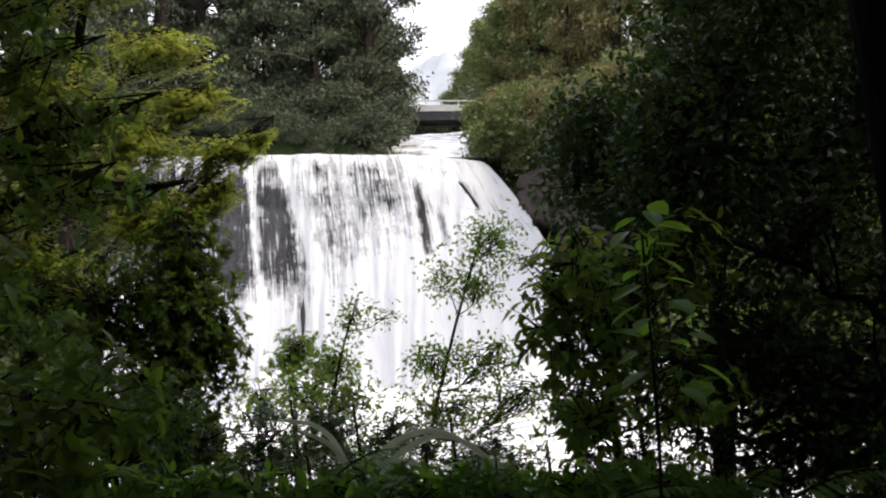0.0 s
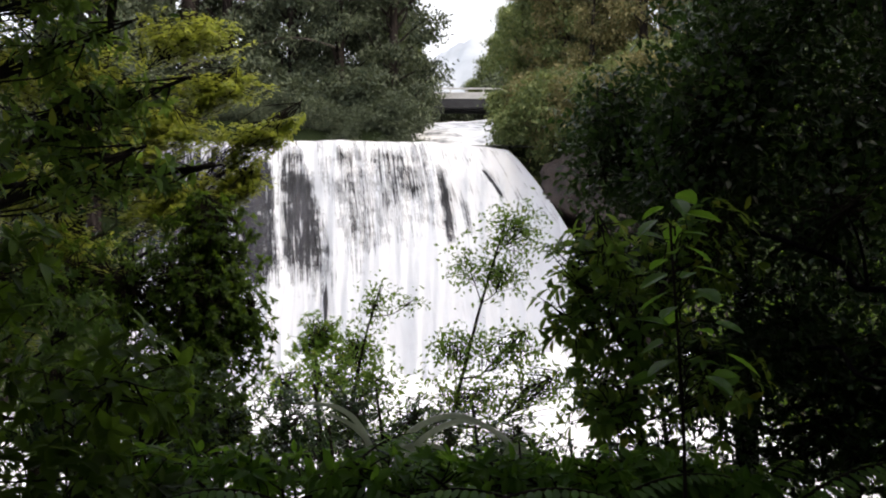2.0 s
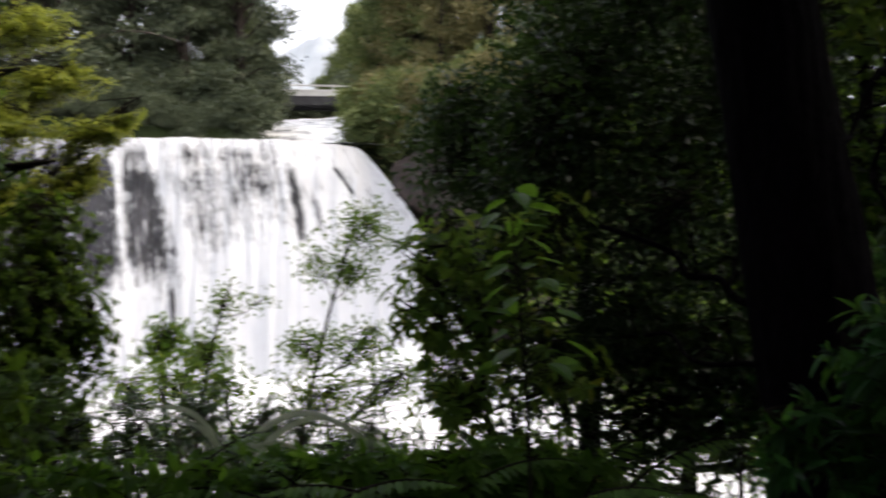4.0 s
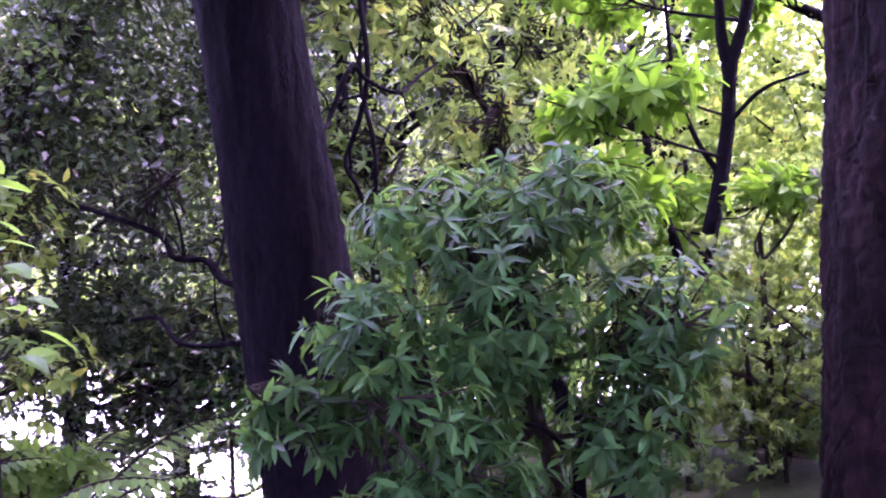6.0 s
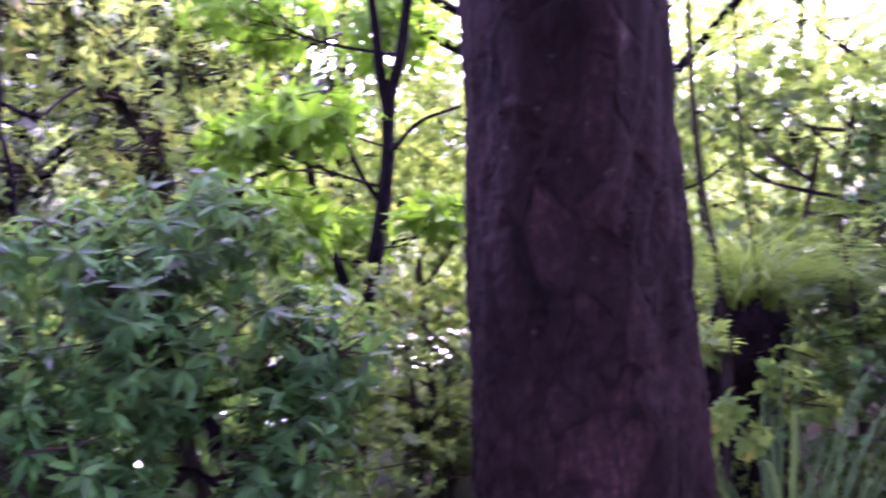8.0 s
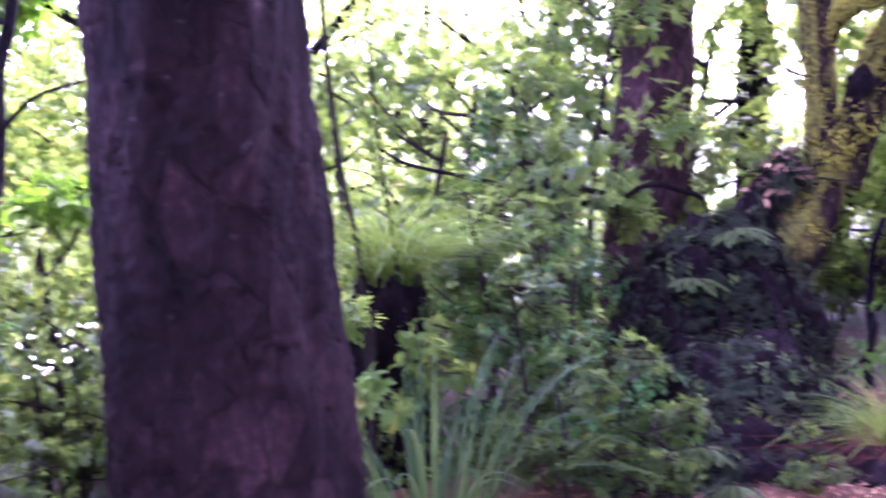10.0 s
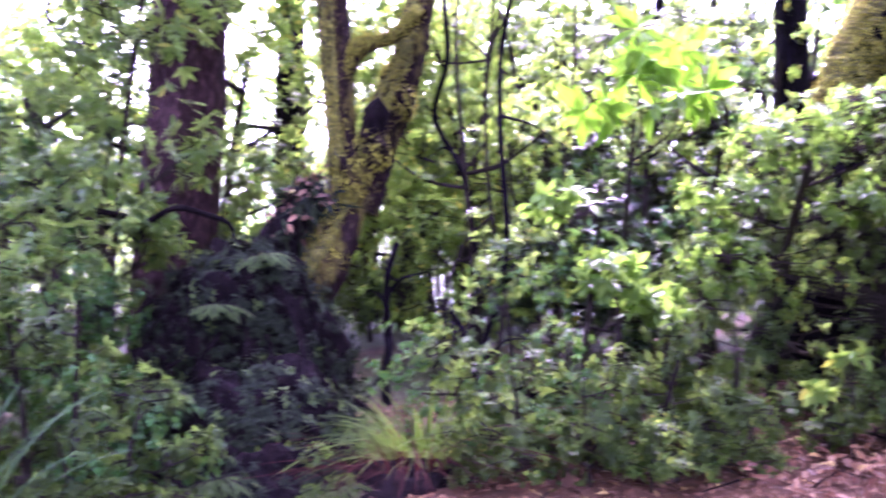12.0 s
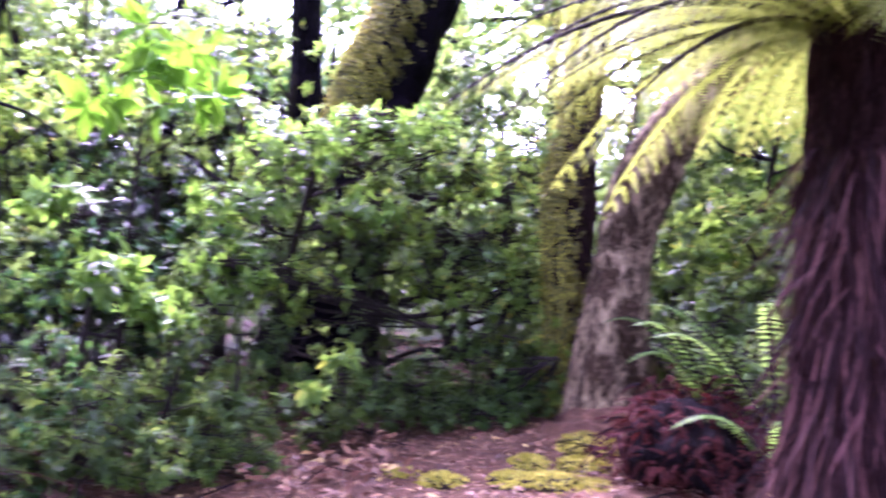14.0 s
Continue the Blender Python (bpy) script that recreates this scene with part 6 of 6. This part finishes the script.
sp = tp[(sf * 25).astype(int)] + sd * (0.205 - 0.08 * sf)[:, None]
part("fibre_skirt", leaves(sp, sd * trng.uniform(0.05, 0.5, (n, 1)) - UP + 0.22 * trng.normal(size=(n, 3)), sd + 0.4 * trng.normal(size=(n, 3)), trng.uniform(0.08, 0.34, n), trng.uniform(0.003, 0.011, n), RICH, -0.1, 0.3), M_SKIRT, tf, "hanging brown frond stubs", "stuff")
for k in range(58):
    a = k * 2.399 + 0.3
    rib, blades = fern_frond(trng, (1.74 + 0.05 * math.sin(a), -2.98 + 0.05 * math.cos(a), 2.08), (math.sin(a), math.cos(a)), trng.uniform(0.9, 1.32), 0.17, trng.uniform(0.3, 0.68), 21, True, trng.uniform(0.42, 0.8), 0.75)
    f = part("frond", blades, M_TREEFERN, tf)
    part("rib", rib, M_TWIG, f)

# foot of the pale tree: dead fronds, ferns and moss on a low mound
dead = thing("dead_frond_heap", (2.6, -3.35, 0.4), "heap of red-brown dead fern fronds", "litter")
part("mound", lump((2.7, -3.56, 0.6), (0.28, 0.24, 0.24), 281, 0.2), M_ROOT, dead)
leaflets = []
for k in range(420):
    d = unit(trng.normal(size=3) * (1, 1, 0.7) + (0, 0, 0.35))
    b = np.array((2.7, -3.56, 0.64)) + d * (0.3, 0.26, 0.25)
    rib, blades = fern_frond(trng, b + 0.03 * trng.normal(size=3), d + 1.4 * trng.normal(size=3), trng.uniform(0.06, 0.2), 0.02, trng.uniform(-0.2, 0.9), 14, False, trng.uniform(0.5, 1.1), trng.uniform(0.2, 1.2))
    leaflets.append(blades)
    if k < 60:
        part("rib", rib, M_ROOT, dead)
part("dead_foliage", joined(leaflets), M_DEADFROND, dead, "curled maroon leaflets", "stuff")
for n, (x, y, z) in enumerate(((3.0, -4.1, 0.72), (2.85, -3.95, 0.72), (2.5, -3.85, 0.66), (2.35, -3.6, 0.6), (2.7, -4.1, 0.66))):
    fern("path_fern", (x, y, z), 6, 0.62 if n < 3 else 0.46, 0.055, 290 + n, M_GROUNDFERN, 1.6, 1.1, "light green fern at the foot of the tree", (0, 360), "path ferns")

solo("earth_bank", lump((3.3, -3.86, 0.42), (0.5, 0.36, 0.27), 282, 0.16, 40), M_GROUND, "low bank of bare red-brown soil round the pale tree's foot", "soil")
moss_bed = thing("moss_cushion", (3.0, -3.25, 0.45), "bright yellow-green moss cushions on the ground", "moss")
for n, (x, y, z, q) in enumerate(((3.24, -3.58, 0.54, 0.13), (3.17, -3.05, 0.47, 0.1), (3.05, -3.14, 0.47, 0.12), (2.92, -3.22, 0.46, 0.11), (3.1, -3.38, 0.5, 0.1), (3.4, -2.85, 0.45, 0.09), (3.62, -2.8, 0.45, 0.07), (2.7, -3.1, 0.45, 0.08), (3.3, -3.25, 0.5, 0.07))):
    c = part("cushion", lump((x, y, z), (q * 1.3, q, q * 0.45), 283 + n, 0.25), M_MOSSBARK, moss_bed)
    d = unit(trng.normal(size=(420, 3)) + (0, 0, 0.9))
    part("moss", leaves(np.array((x, y, z)) + d * (q * 1.3, q, q * 0.45), d + 0.7 * trng.normal(size=d.shape), d, 0.028, 0.014), M_CUSHION, c, kind="stuff")

# leaf litter, fallen yellow leaves and sticks on the path
lrng = np.random.default_rng(300)


def on_ground(n, x0, x1, y0, y1):
    x, y = lrng.uniform(x0, x1, n), lrng.uniform(y0, y1, n)
    return np.stack([x, y, land(x, y) + 0.012], -1)


P = on_ground(15000, 1.2, 5.6, -5.0, 0.6)
solo("leaf_litter", leaves(P, lrng.normal(size=(len(P), 3)) * (1, 1, 0.15), UP + 0.45 * lrng.normal(size=(len(P), 3)), lrng.uniform(0.02, 0.065, len(P)), lrng.uniform(0.01, 0.026, len(P)), SIMPLE, 0.2, 0.3), M_LITTER, "brown and red dead leaves on the path", "leaf litter", "stuff")
for n in range(26):
    p = on_ground(1, 2.0, 5.0, -3.6, -1.0)[0]
    a = lrng.random() * 6.283
    d = np.array((math.cos(a), math.sin(a), 0)) * lrng.uniform(0.1, 0.35)
    tw = thing("fallen_twig", p, "dead twig lying on the path", "twig", "fallen twigs")
    part("stick", tube([p - d, p + UP * 0.02, p + d + UP * 0.01], [0.004, 0.006, 0.003], 5), M_MOSSBARK, tw)

# fallen orange leaves piled along the edge of the thicket
pile = thing("dead_leaf_pile", (3.75, -2.5, 0.42), "curled orange and maroon dead leaves along the bank", "leaf litter")
q = np.stack([lrng.uniform(3.45, 4.0, 170), lrng.uniform(-2.95, -2.15, 170), np.zeros(170)], -1)
q[:, 2] = land(q[:, 0], q[:, 1]) + lrng.uniform(0.01, 0.1, 170)
part("curled_leaves", leaves(q, lrng.normal(size=q.shape) * (1, 1, 0.6), UP + 0.8 * lrng.normal(size=q.shape), lrng.uniform(0.03, 0.08, 170), 0.026, RICH, 0.35, 0.4), M_LITTER, pile, kind="stuff")
for n in range(4):
    p = np.array((lrng.uniform(3.5, 4.0), lrng.uniform(-3.0, -2.2), 0.0))
    p[2] = float(land(p[0], p[1])) + 0.02
    d = np.array((lrng.normal(), lrng.normal(), 0.25)) * 0.13
    part("stick", tube([p, p + d + UP * 0.05, p + 2 * d], [0.004, 0.003, 0.002], 5), M_ROOT, pile)

# tuft with dead stalks in front of the forked tree
dry = thing("grass_tuft", (4.8, -1.05, 0.35), "green grass tuft over a skirt of dead red-brown stalks", "grass")
part("turf", lump((4.6, -0.98, 0.22), (0.26, 0.4, 0.24), 333, 0.2), M_ROOT, dry)
geos, brown = [], []
for k in range(360):
    a = lrng.random() * 6.283
    b = np.array((4.8 + 0.1 * math.cos(a), -1.05 + 0.14 * math.sin(a), 0.36))
    geos.append(blade(b, (math.cos(a), math.sin(a)), lrng.uniform(0.3, 0.7), 0.006, lrng.uniform(0.5, 1.1), lrng.uniform(0.4, 1.05), 8))
for k in range(150):
    a = lrng.uniform(1.6, 5.4)
    b = np.array((4.6 + 0.16 * math.cos(a), -1.0 + 0.32 * math.sin(a), 0.44))
    brown.append(blade(b, (math.cos(a), math.sin(a)), lrng.uniform(0.3, 0.85), lrng.uniform(0.003, 0.007), lrng.uniform(0.1, 0.75), lrng.uniform(0.7, 1.2), 9, lrng.uniform(-1, 1)))
part("tussock", joined(geos[40:]), M_GRASS, dry, kind="stuff")
for g in geos[:40]:
    part("blade", g, M_GRASS, dry)
for g in brown:
    part("dead_stalk", g, M_DEADFROND, dry)
for k in range(12):
    a = lrng.uniform(1.8, 5.0)
    part("long_blade", blade((4.75, -0.95 + 0.1 * lrng.normal(), 0.38), (math.cos(a), math.sin(a)), lrng.uniform(0.6, 0.9), 0.01, lrng.uniform(0.5, 0.75), lrng.uniform(0.85, 1.1), 12), M_GRASS, dry)

# low plants that edge the path
LOW = dict(way="whorl", per=8, L=0.06, W=0.44, hang=0.3, shape=SIMPLE)


def low_plant(name, label, mat, seed):
    rng = np.random.default_rng(seed)
    masses = [((rng.uniform(-0.22, 0.22), rng.uniform(-0.22, 0.22), rng.uniform(0.08, 0.5)), (0.17, 0.17, 0.12), 13) for _ in range(6)]
    return plant(name, label, "plant", [(0, 0, -0.1), (0.03, 0, 0.2), (0, 0.04, 0.45)], 0.012, 0.005, masses, LOW, mat, M_TWIG, seed, "low plants on the bank", limb_r=0.4)


place(low_plant("low_plant", "low leafy plant, leaf colour darkened for the bank's shade", M_LOWLEAF, 331),
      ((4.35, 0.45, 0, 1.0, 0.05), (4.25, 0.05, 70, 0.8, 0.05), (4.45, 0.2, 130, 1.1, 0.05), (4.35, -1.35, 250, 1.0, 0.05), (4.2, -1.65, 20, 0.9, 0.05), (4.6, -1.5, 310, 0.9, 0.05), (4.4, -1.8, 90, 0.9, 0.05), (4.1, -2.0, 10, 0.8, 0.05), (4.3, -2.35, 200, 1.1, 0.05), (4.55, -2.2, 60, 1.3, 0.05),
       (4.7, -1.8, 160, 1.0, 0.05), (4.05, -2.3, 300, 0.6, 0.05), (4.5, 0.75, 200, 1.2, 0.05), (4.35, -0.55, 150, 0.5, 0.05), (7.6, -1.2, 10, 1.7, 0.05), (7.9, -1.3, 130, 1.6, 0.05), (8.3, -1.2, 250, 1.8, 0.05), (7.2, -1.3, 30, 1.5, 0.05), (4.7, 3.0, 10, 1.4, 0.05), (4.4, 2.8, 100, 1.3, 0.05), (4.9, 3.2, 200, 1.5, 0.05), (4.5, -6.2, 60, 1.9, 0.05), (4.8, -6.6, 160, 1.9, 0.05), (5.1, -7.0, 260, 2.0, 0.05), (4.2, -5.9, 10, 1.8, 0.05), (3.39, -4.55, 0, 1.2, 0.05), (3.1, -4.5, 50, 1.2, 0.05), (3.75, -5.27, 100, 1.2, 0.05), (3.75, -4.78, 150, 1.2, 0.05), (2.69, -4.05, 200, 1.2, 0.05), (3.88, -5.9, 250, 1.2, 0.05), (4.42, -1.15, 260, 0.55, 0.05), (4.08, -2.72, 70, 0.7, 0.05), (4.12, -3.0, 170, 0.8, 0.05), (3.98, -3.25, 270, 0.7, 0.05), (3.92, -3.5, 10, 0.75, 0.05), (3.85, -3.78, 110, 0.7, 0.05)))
place(low_plant("bright_low_plant", "low light green plant on the bank", M_MIDLEAF, 332),
      ((4.05, -1.85, 280, 0.6, 0.05), (4.2, -2.2, 110, 0.7, 0.05), (4.6, -1.25, 200, 0.7, 0.05)))
for n, (x, y, z) in enumerate(((4.6, -0.1, 0.42), (4.55, -0.6, 0.38), (4.45, -0.25, 0.3), (5.0, 0.15, 0.75))):
    fern("mound_fern", (x, y, z), 6, 0.24, 0.05, 340 + n, M_FERN, 0.5, 0.7, "small fern growing on the root mound", (180, 330), "mound ferns")

# crooked stems in the undergrowth
for n, (pts, r) in enumerate((([(2.58, 4.06, 3.2), (2.58, 4.06, 2.48), (2.58, 4.06, 1.93), (2.54, 4.08, 1.6), (2.62, 4.04, 1.32), (2.64, 4.02, 0.9), (2.6, 4.0, -0.4)], 0.016), ([(2.1, 3.7, 1.7), (2.27, 3.85, 1.87), (2.46, 3.9, 2.1), (2.75, 3.95, 2.0), (3.0, 4.0, 2.2)], 0.015),
                              ([(2.05, 3.8, 1.0), (1.87, 3.99, 1.11), (1.75, 4.15, 1.2), (1.58, 4.32, 1.27), (1.3, 4.5, 1.45)], 0.02), ([(2.1, 3.7, 0.75), (1.92, 3.85, 0.84), (1.73, 4.15, 0.87), (1.52, 4.44, 0.95)], 0.016),
                              ([(2.3, 2.2, 0.1), (2.16, 2.11, 0.61), (2.2, 2.08, 0.81), (2.07, 2.2, 0.96), (1.9, 2.25, 1.2)], 0.03), ([(2.4, 2.1, 0.0), (2.35, 2.06, 0.57), (2.37, 2.04, 0.79), (2.45, 1.95, 1.2)], 0.028),
                              ([(2.5, 3.4, -0.4), (2.42, 3.46, 0.2), (2.25, 3.58, 0.55), (2.1, 3.66, 0.8)], 0.09), ([(2.75, 4.3, -0.6), (2.85, 4.3, 1.0), (2.75, 4.35, 2.0), (2.85, 4.4, 3.2)], 0.018),
                              ([(6.06, -1.44, 3.4), (6.06, -1.44, 2.6), (6.1, -1.5, 2.0), (6.02, -1.62, 1.24), (6.0, -1.6, 0.3)], 0.02), ([(5.3, -1.35, 0.2), (5.24, -1.41, 0.7), (5.21, -1.53, 1.15), (5.3, -1.6, 2.2), (5.2, -1.7, 3.0)], 0.022), ([(5.7, -1.0, 0.2), (5.82, -1.06, 0.87), (5.8, -1.1, 1.4)], 0.03),
                              ([(5.2, -1.9, 0.3), (5.1, -1.7, 0.6), (4.9, -1.35, 0.85), (4.85, -1.2, 1.1)], 0.02), ([(5.0, -2.1, 0.3), (4.9, -1.9, 0.6), (4.7, -1.5, 0.62), (4.65, -1.3, 0.5)], 0.016), ([(4.4, 1.15, 0.2), (4.5, 1.2, 1.0), (4.45, 1.3, 2.0), (4.5, 1.4, 3.4)], 0.008))):
    v = thing("crooked_stem", pts[-1], "thin dark crooked stem in the undergrowth", "stem", "crooked stems")
    line = crooked(pts, 26, 420 + n, 0.03)
    part("stem", tube(line, np.linspace(r, r * 0.6, 26), 8, 0.1, frng), M_DARKBARK, v)
    for k in (8, 13, 18):
        e = line[k] + unit(frng.normal(size=3) + 0.5 * UP) * frng.uniform(0.15, 0.4)
        part("side_twig", tube(crooked([line[k], (line[k] + e) / 2 + 0.05 * UP, e], 8, 430 + n + k, 0.01), np.linspace(r * 0.5, 0.002, 8), 5), M_DARKBARK, v)
limbed_tree("slim_dark_tree", "slim dark tree between the mossy trees", [([(9.3, -0.7, 0.2), (9.38, -0.73, 2.07), (9.38, -0.75, 3.1), (9.5, -0.9, 6.5)], 0.16, 0.12)], 265, M_DARKBARK)

# forest round about
BACK = dict(way="loose", per=26, L=0.078, W=0.45, spread=0.19, hang=0.3)


def wood_tree(name, label, mat, seed, height=7.0, n=20, low=0.4, reach=1.7, leaf=BACK, per=34, group="forest trees"):
    rng = np.random.default_rng(seed)
    masses = [((rng.uniform(-reach, reach), rng.uniform(-reach, reach), rng.uniform(low, height)), (0.75, 0.75, 0.45), per) for _ in range(n)]
    return plant(name, label, "tree", [(0, 0, 0), (0.1, 0.05, height * 0.4), (0.0, 0.1, height)], 0.13, 0.04, masses, leaf, mat, M_DARKBARK, seed, group, twigs=False, limb_r=0.5)


def ring(seed, count, t0, t1, d0, d1):
    rng = np.random.default_rng(seed)
    out = []
    for k in range(count):
        a = radians(t0 + (t1 - t0) * (k + 0.5 * rng.random()) / count)
        d = rng.uniform(d0, d1)
        size = rng.uniform(0.8, 1.2) * (0.78 if d < 12.6 and 1.6 < a < 2.36 else 1.0)
        out.append((d * math.sin(a), d * math.cos(a), rng.uniform(0, 360), size))
    return out


place(wood_tree("light_green_tree", "slim forest tree with sunlit light green leaves", M_BRIGHT, 310, 5.4, 19), ring(1, 9, 36, 150, 8.5, 12.5) + [(3.7, 9.2, 40, 0.95), (4.9, 9.2, 130, 1.0)])
place(wood_tree("mid_green_tree", "slim forest tree in mid-green leaf", M_MIDLEAF, 311, 5.6, 18), ring(2, 8, 42, 200, 8.5, 12) + [(4.7, -7.2, 20, 0.7), (3.7, -6.8, 140, 0.6), (2.5, -6.8, 260, 0.65), (6.2, -6.4, 70, 0.75), (5.5, -7.3, 200, 0.85), (4.6, -8.2, 320, 0.9)])
# Unseen ring added behind the viewpoint to keep sky light out.
place(wood_tree("dark_leaf_tree", "slim dark-leaved tree added behind the viewpoint to close off the sky", M_DARKLEAF, 312, 9.0, 26), ring(3, 14, 158, 336, 7.6, 11))
place(wood_tree("yellow_leaf_tree", "slim forest tree with yellow-green leaves", M_BRIGHT, 313, 8.0, 28), ring(4, 10, 36, 165, 13, 18))
# High crowns added out of view to shade the near plants and trunks.
place(wood_tree("added_canopy_tree", "tall tree with a high crown out of view, added for shade", M_DARKLEAF, 314, 9.5, 30, 4.6, 2.6, dict(BACK, L=0.24, per=12, spread=0.3), 40),
      ((5.6, 8.8, 0, 1.0), (7.75, 0.1, 300, 0.8), (-4.2, 2.2, 30, 1.0), (-1.3, -1.6, 100, 1.1), (-0.8, -3.9, 40, 1.0), (-2.9, 0.3, 250, 1.0), (-2.4, 1.3, 150, 1.15), (-3.2, 4.4, 60, 1.0), (0.2, -6.2, 150, 0.95), (-4.5, -3.5, 10, 1.1), (-6.5, -0.5, 60, 1.1), (-3, -8, 200, 1.1), (3.5, -9, 20, 1.0)))

# undergrowth
UNDER = dict(way="whorl", per=14, L=0.05, W=0.42, hang=0.3)


def under_bush(name, label, mat, seed, n=8, per=34, leaf=UNDER):
    rng = np.random.default_rng(seed)
    masses = [((rng.uniform(-0.5, 0.5), rng.uniform(-0.5, 0.5), rng.uniform(0.15, 1.45)), (0.34, 0.34, 0.26), per) for _ in range(n)]
    return plant(name, label, "bush", [(0, 0, -0.2), (0.05, 0, 0.5), (0, 0.1, 1.2)], 0.03, 0.012, masses, leaf, mat, M_TWIG, seed, "undergrowth", twigs=False, limb_r=0.5)


place(under_bush("undergrowth_bush", "leafy dark green undergrowth bush", M_SHADELEAF, 320),
      ((5.3, 0.95, 0, 1.1), (5.9, 0.55, 80, 1.3), (6.3, 1.5, 150, 1.4), (6.9, 0.9, 10, 1.6), (6.6, -2.3, 300, 1.4), (7.3, -3.0, 20, 1.7), (6.1, -3.2, 170, 1.3), (5.5, -2.9, 90, 1.1),
       (2.2, -5.0, 10, 1.3), (3.1, -5.3, 100, 1.5), (1.3, -5.2, 200, 1.4), (0.5, -4.8, 300, 1.3), (5.6, -4.9, 30, 1.6), (4.5, -5.2, 130, 1.5), (3.5, 3.0, 230, 0.9), (4.4, 2.9, 60, 1.1), (4.1, 2.2, 10, 0.9), (3.0, 3.5, 120, 0.8),
       (5.3, -4.5, 40, 1.3), (4.7, -4.8, 100, 1.2), (5.9, -4.1, 300, 1.3), (7.9, 2.6, 40, 1.7), (8.2, -0.2, 140, 1.8), (8.3, -2.2, 240, 1.8), (7.6, -4.6, 340, 1.8), (-1.6, 4.6, 20, 0.9), (-2.4, 4.4, 110, 1.1), (-2.2, 5.4, 10, 1.1), (-2.9, 5.4, 60, 1.3), (-2.0, 7.6, 70, 1.4), (-2.9, 7.2, 170, 1.6), (-1.6, 6.2, 220, 0.9), (-3.4, 6.2, 20, 1.2), (3.4, 5.8, 50, 1.2), (2.7, 6.6, 150, 1.3)))
place(under_bush("bright_undergrowth_bush", "light green undergrowth bush in filtered sun", M_BRIGHT, 321),
      ((6.2, 2.4, 0, 1.4), (5.2, 3.0, 80, 1.2), (6.0, 3.4, 160, 1.5), (7.2, 3.6, 240, 1.6), (5.0, 4.9, 320, 1.3), (6.2, 4.8, 40, 1.5), (7.6, 1.5, 120, 1.7), (7.7, -0.9, 200, 1.6), (7.9, -1.75, 30, 1.2), (6.1, -1.6, 280, 1.2), (7.6, -2.5, 0, 1.7), (6.4, -3.9, 60, 1.5), (4.2, 6.2, 30, 1.3), (5.6, 6.2, 30, 1.4), (8.6, 5.0, 0, 1.7), (8.9, 3.2, 60, 1.7), (9.0, 0.8, 100, 1.8), (8.8, -1.4, 150, 1.8), (8.3, -3.6, 190, 1.8), (8.7, -2.0, 100, 0.9), (9.3, -2.15, 200, 1.0), (9.9, -2.1, 300, 1.2), (7.5, -1.95, 10, 1.4), (8.0, -1.5, 220, 1.6), (4.46, 3.08, 20, 0.8), (3.97, 3.06, 100, 0.8), (5.27, 3.3, 180, 0.8), (3.0, -5.6, 20, 1.3), (3.6, -5.4, 120, 1.2), (4.3, -6.4, 220, 1.5), (2.3, -5.7, 320, 1.3)))
place(under_bush("dark_undergrowth_bush", "dark glossy undergrowth bush", M_LANCE, 322),
      ((5.0, 1.9, 0, 1.0), (4.0, 1.9, 70, 0.7), (5.9, -2.6, 190, 1.2), (3.8, 3.9, 250, 1.0), (2.5, 4.4, 310, 0.9), (2.9, 2.9, 30, 0.75), (1.9, -4.5, 200, 1.1), (4.7, 0.7, 300, 0.8), (5.05, -1.25, 250, 0.6), (4.85, -1.75, 350, 0.6), (4.55, 0.25, 80, 0.55), (4.4, -1.4, 60, 0.42), (-2.9, 3.4, 300, 1.3), (-2.6, 2.6, 200, 1.3), (6.9, -9.9, 40, 1.8), (5.6, -8.0, 140, 1.7), (4.2, -7.6, 240, 1.7), (7.4, -7.0, 10, 1.7), (2.8, -7.0, 70, 1.7), (8.8, -5.6, 170, 1.9), (10.0, -8.0, 10, 2.0), (10.2, -2.6, 20, 2.0), (10.4, 0.2, 120, 2.0), (3.11, 4.17, 40, 1), (3.97, 4.51, 110, 1), (3.13, 4.65, 180, 1), (1.6, -6.2, 20, 1.5), (2.4, -6.6, 90, 1.6), (1.0, -7.2, 200, 1.7), (3.2, -5.9, 300, 1.4)))
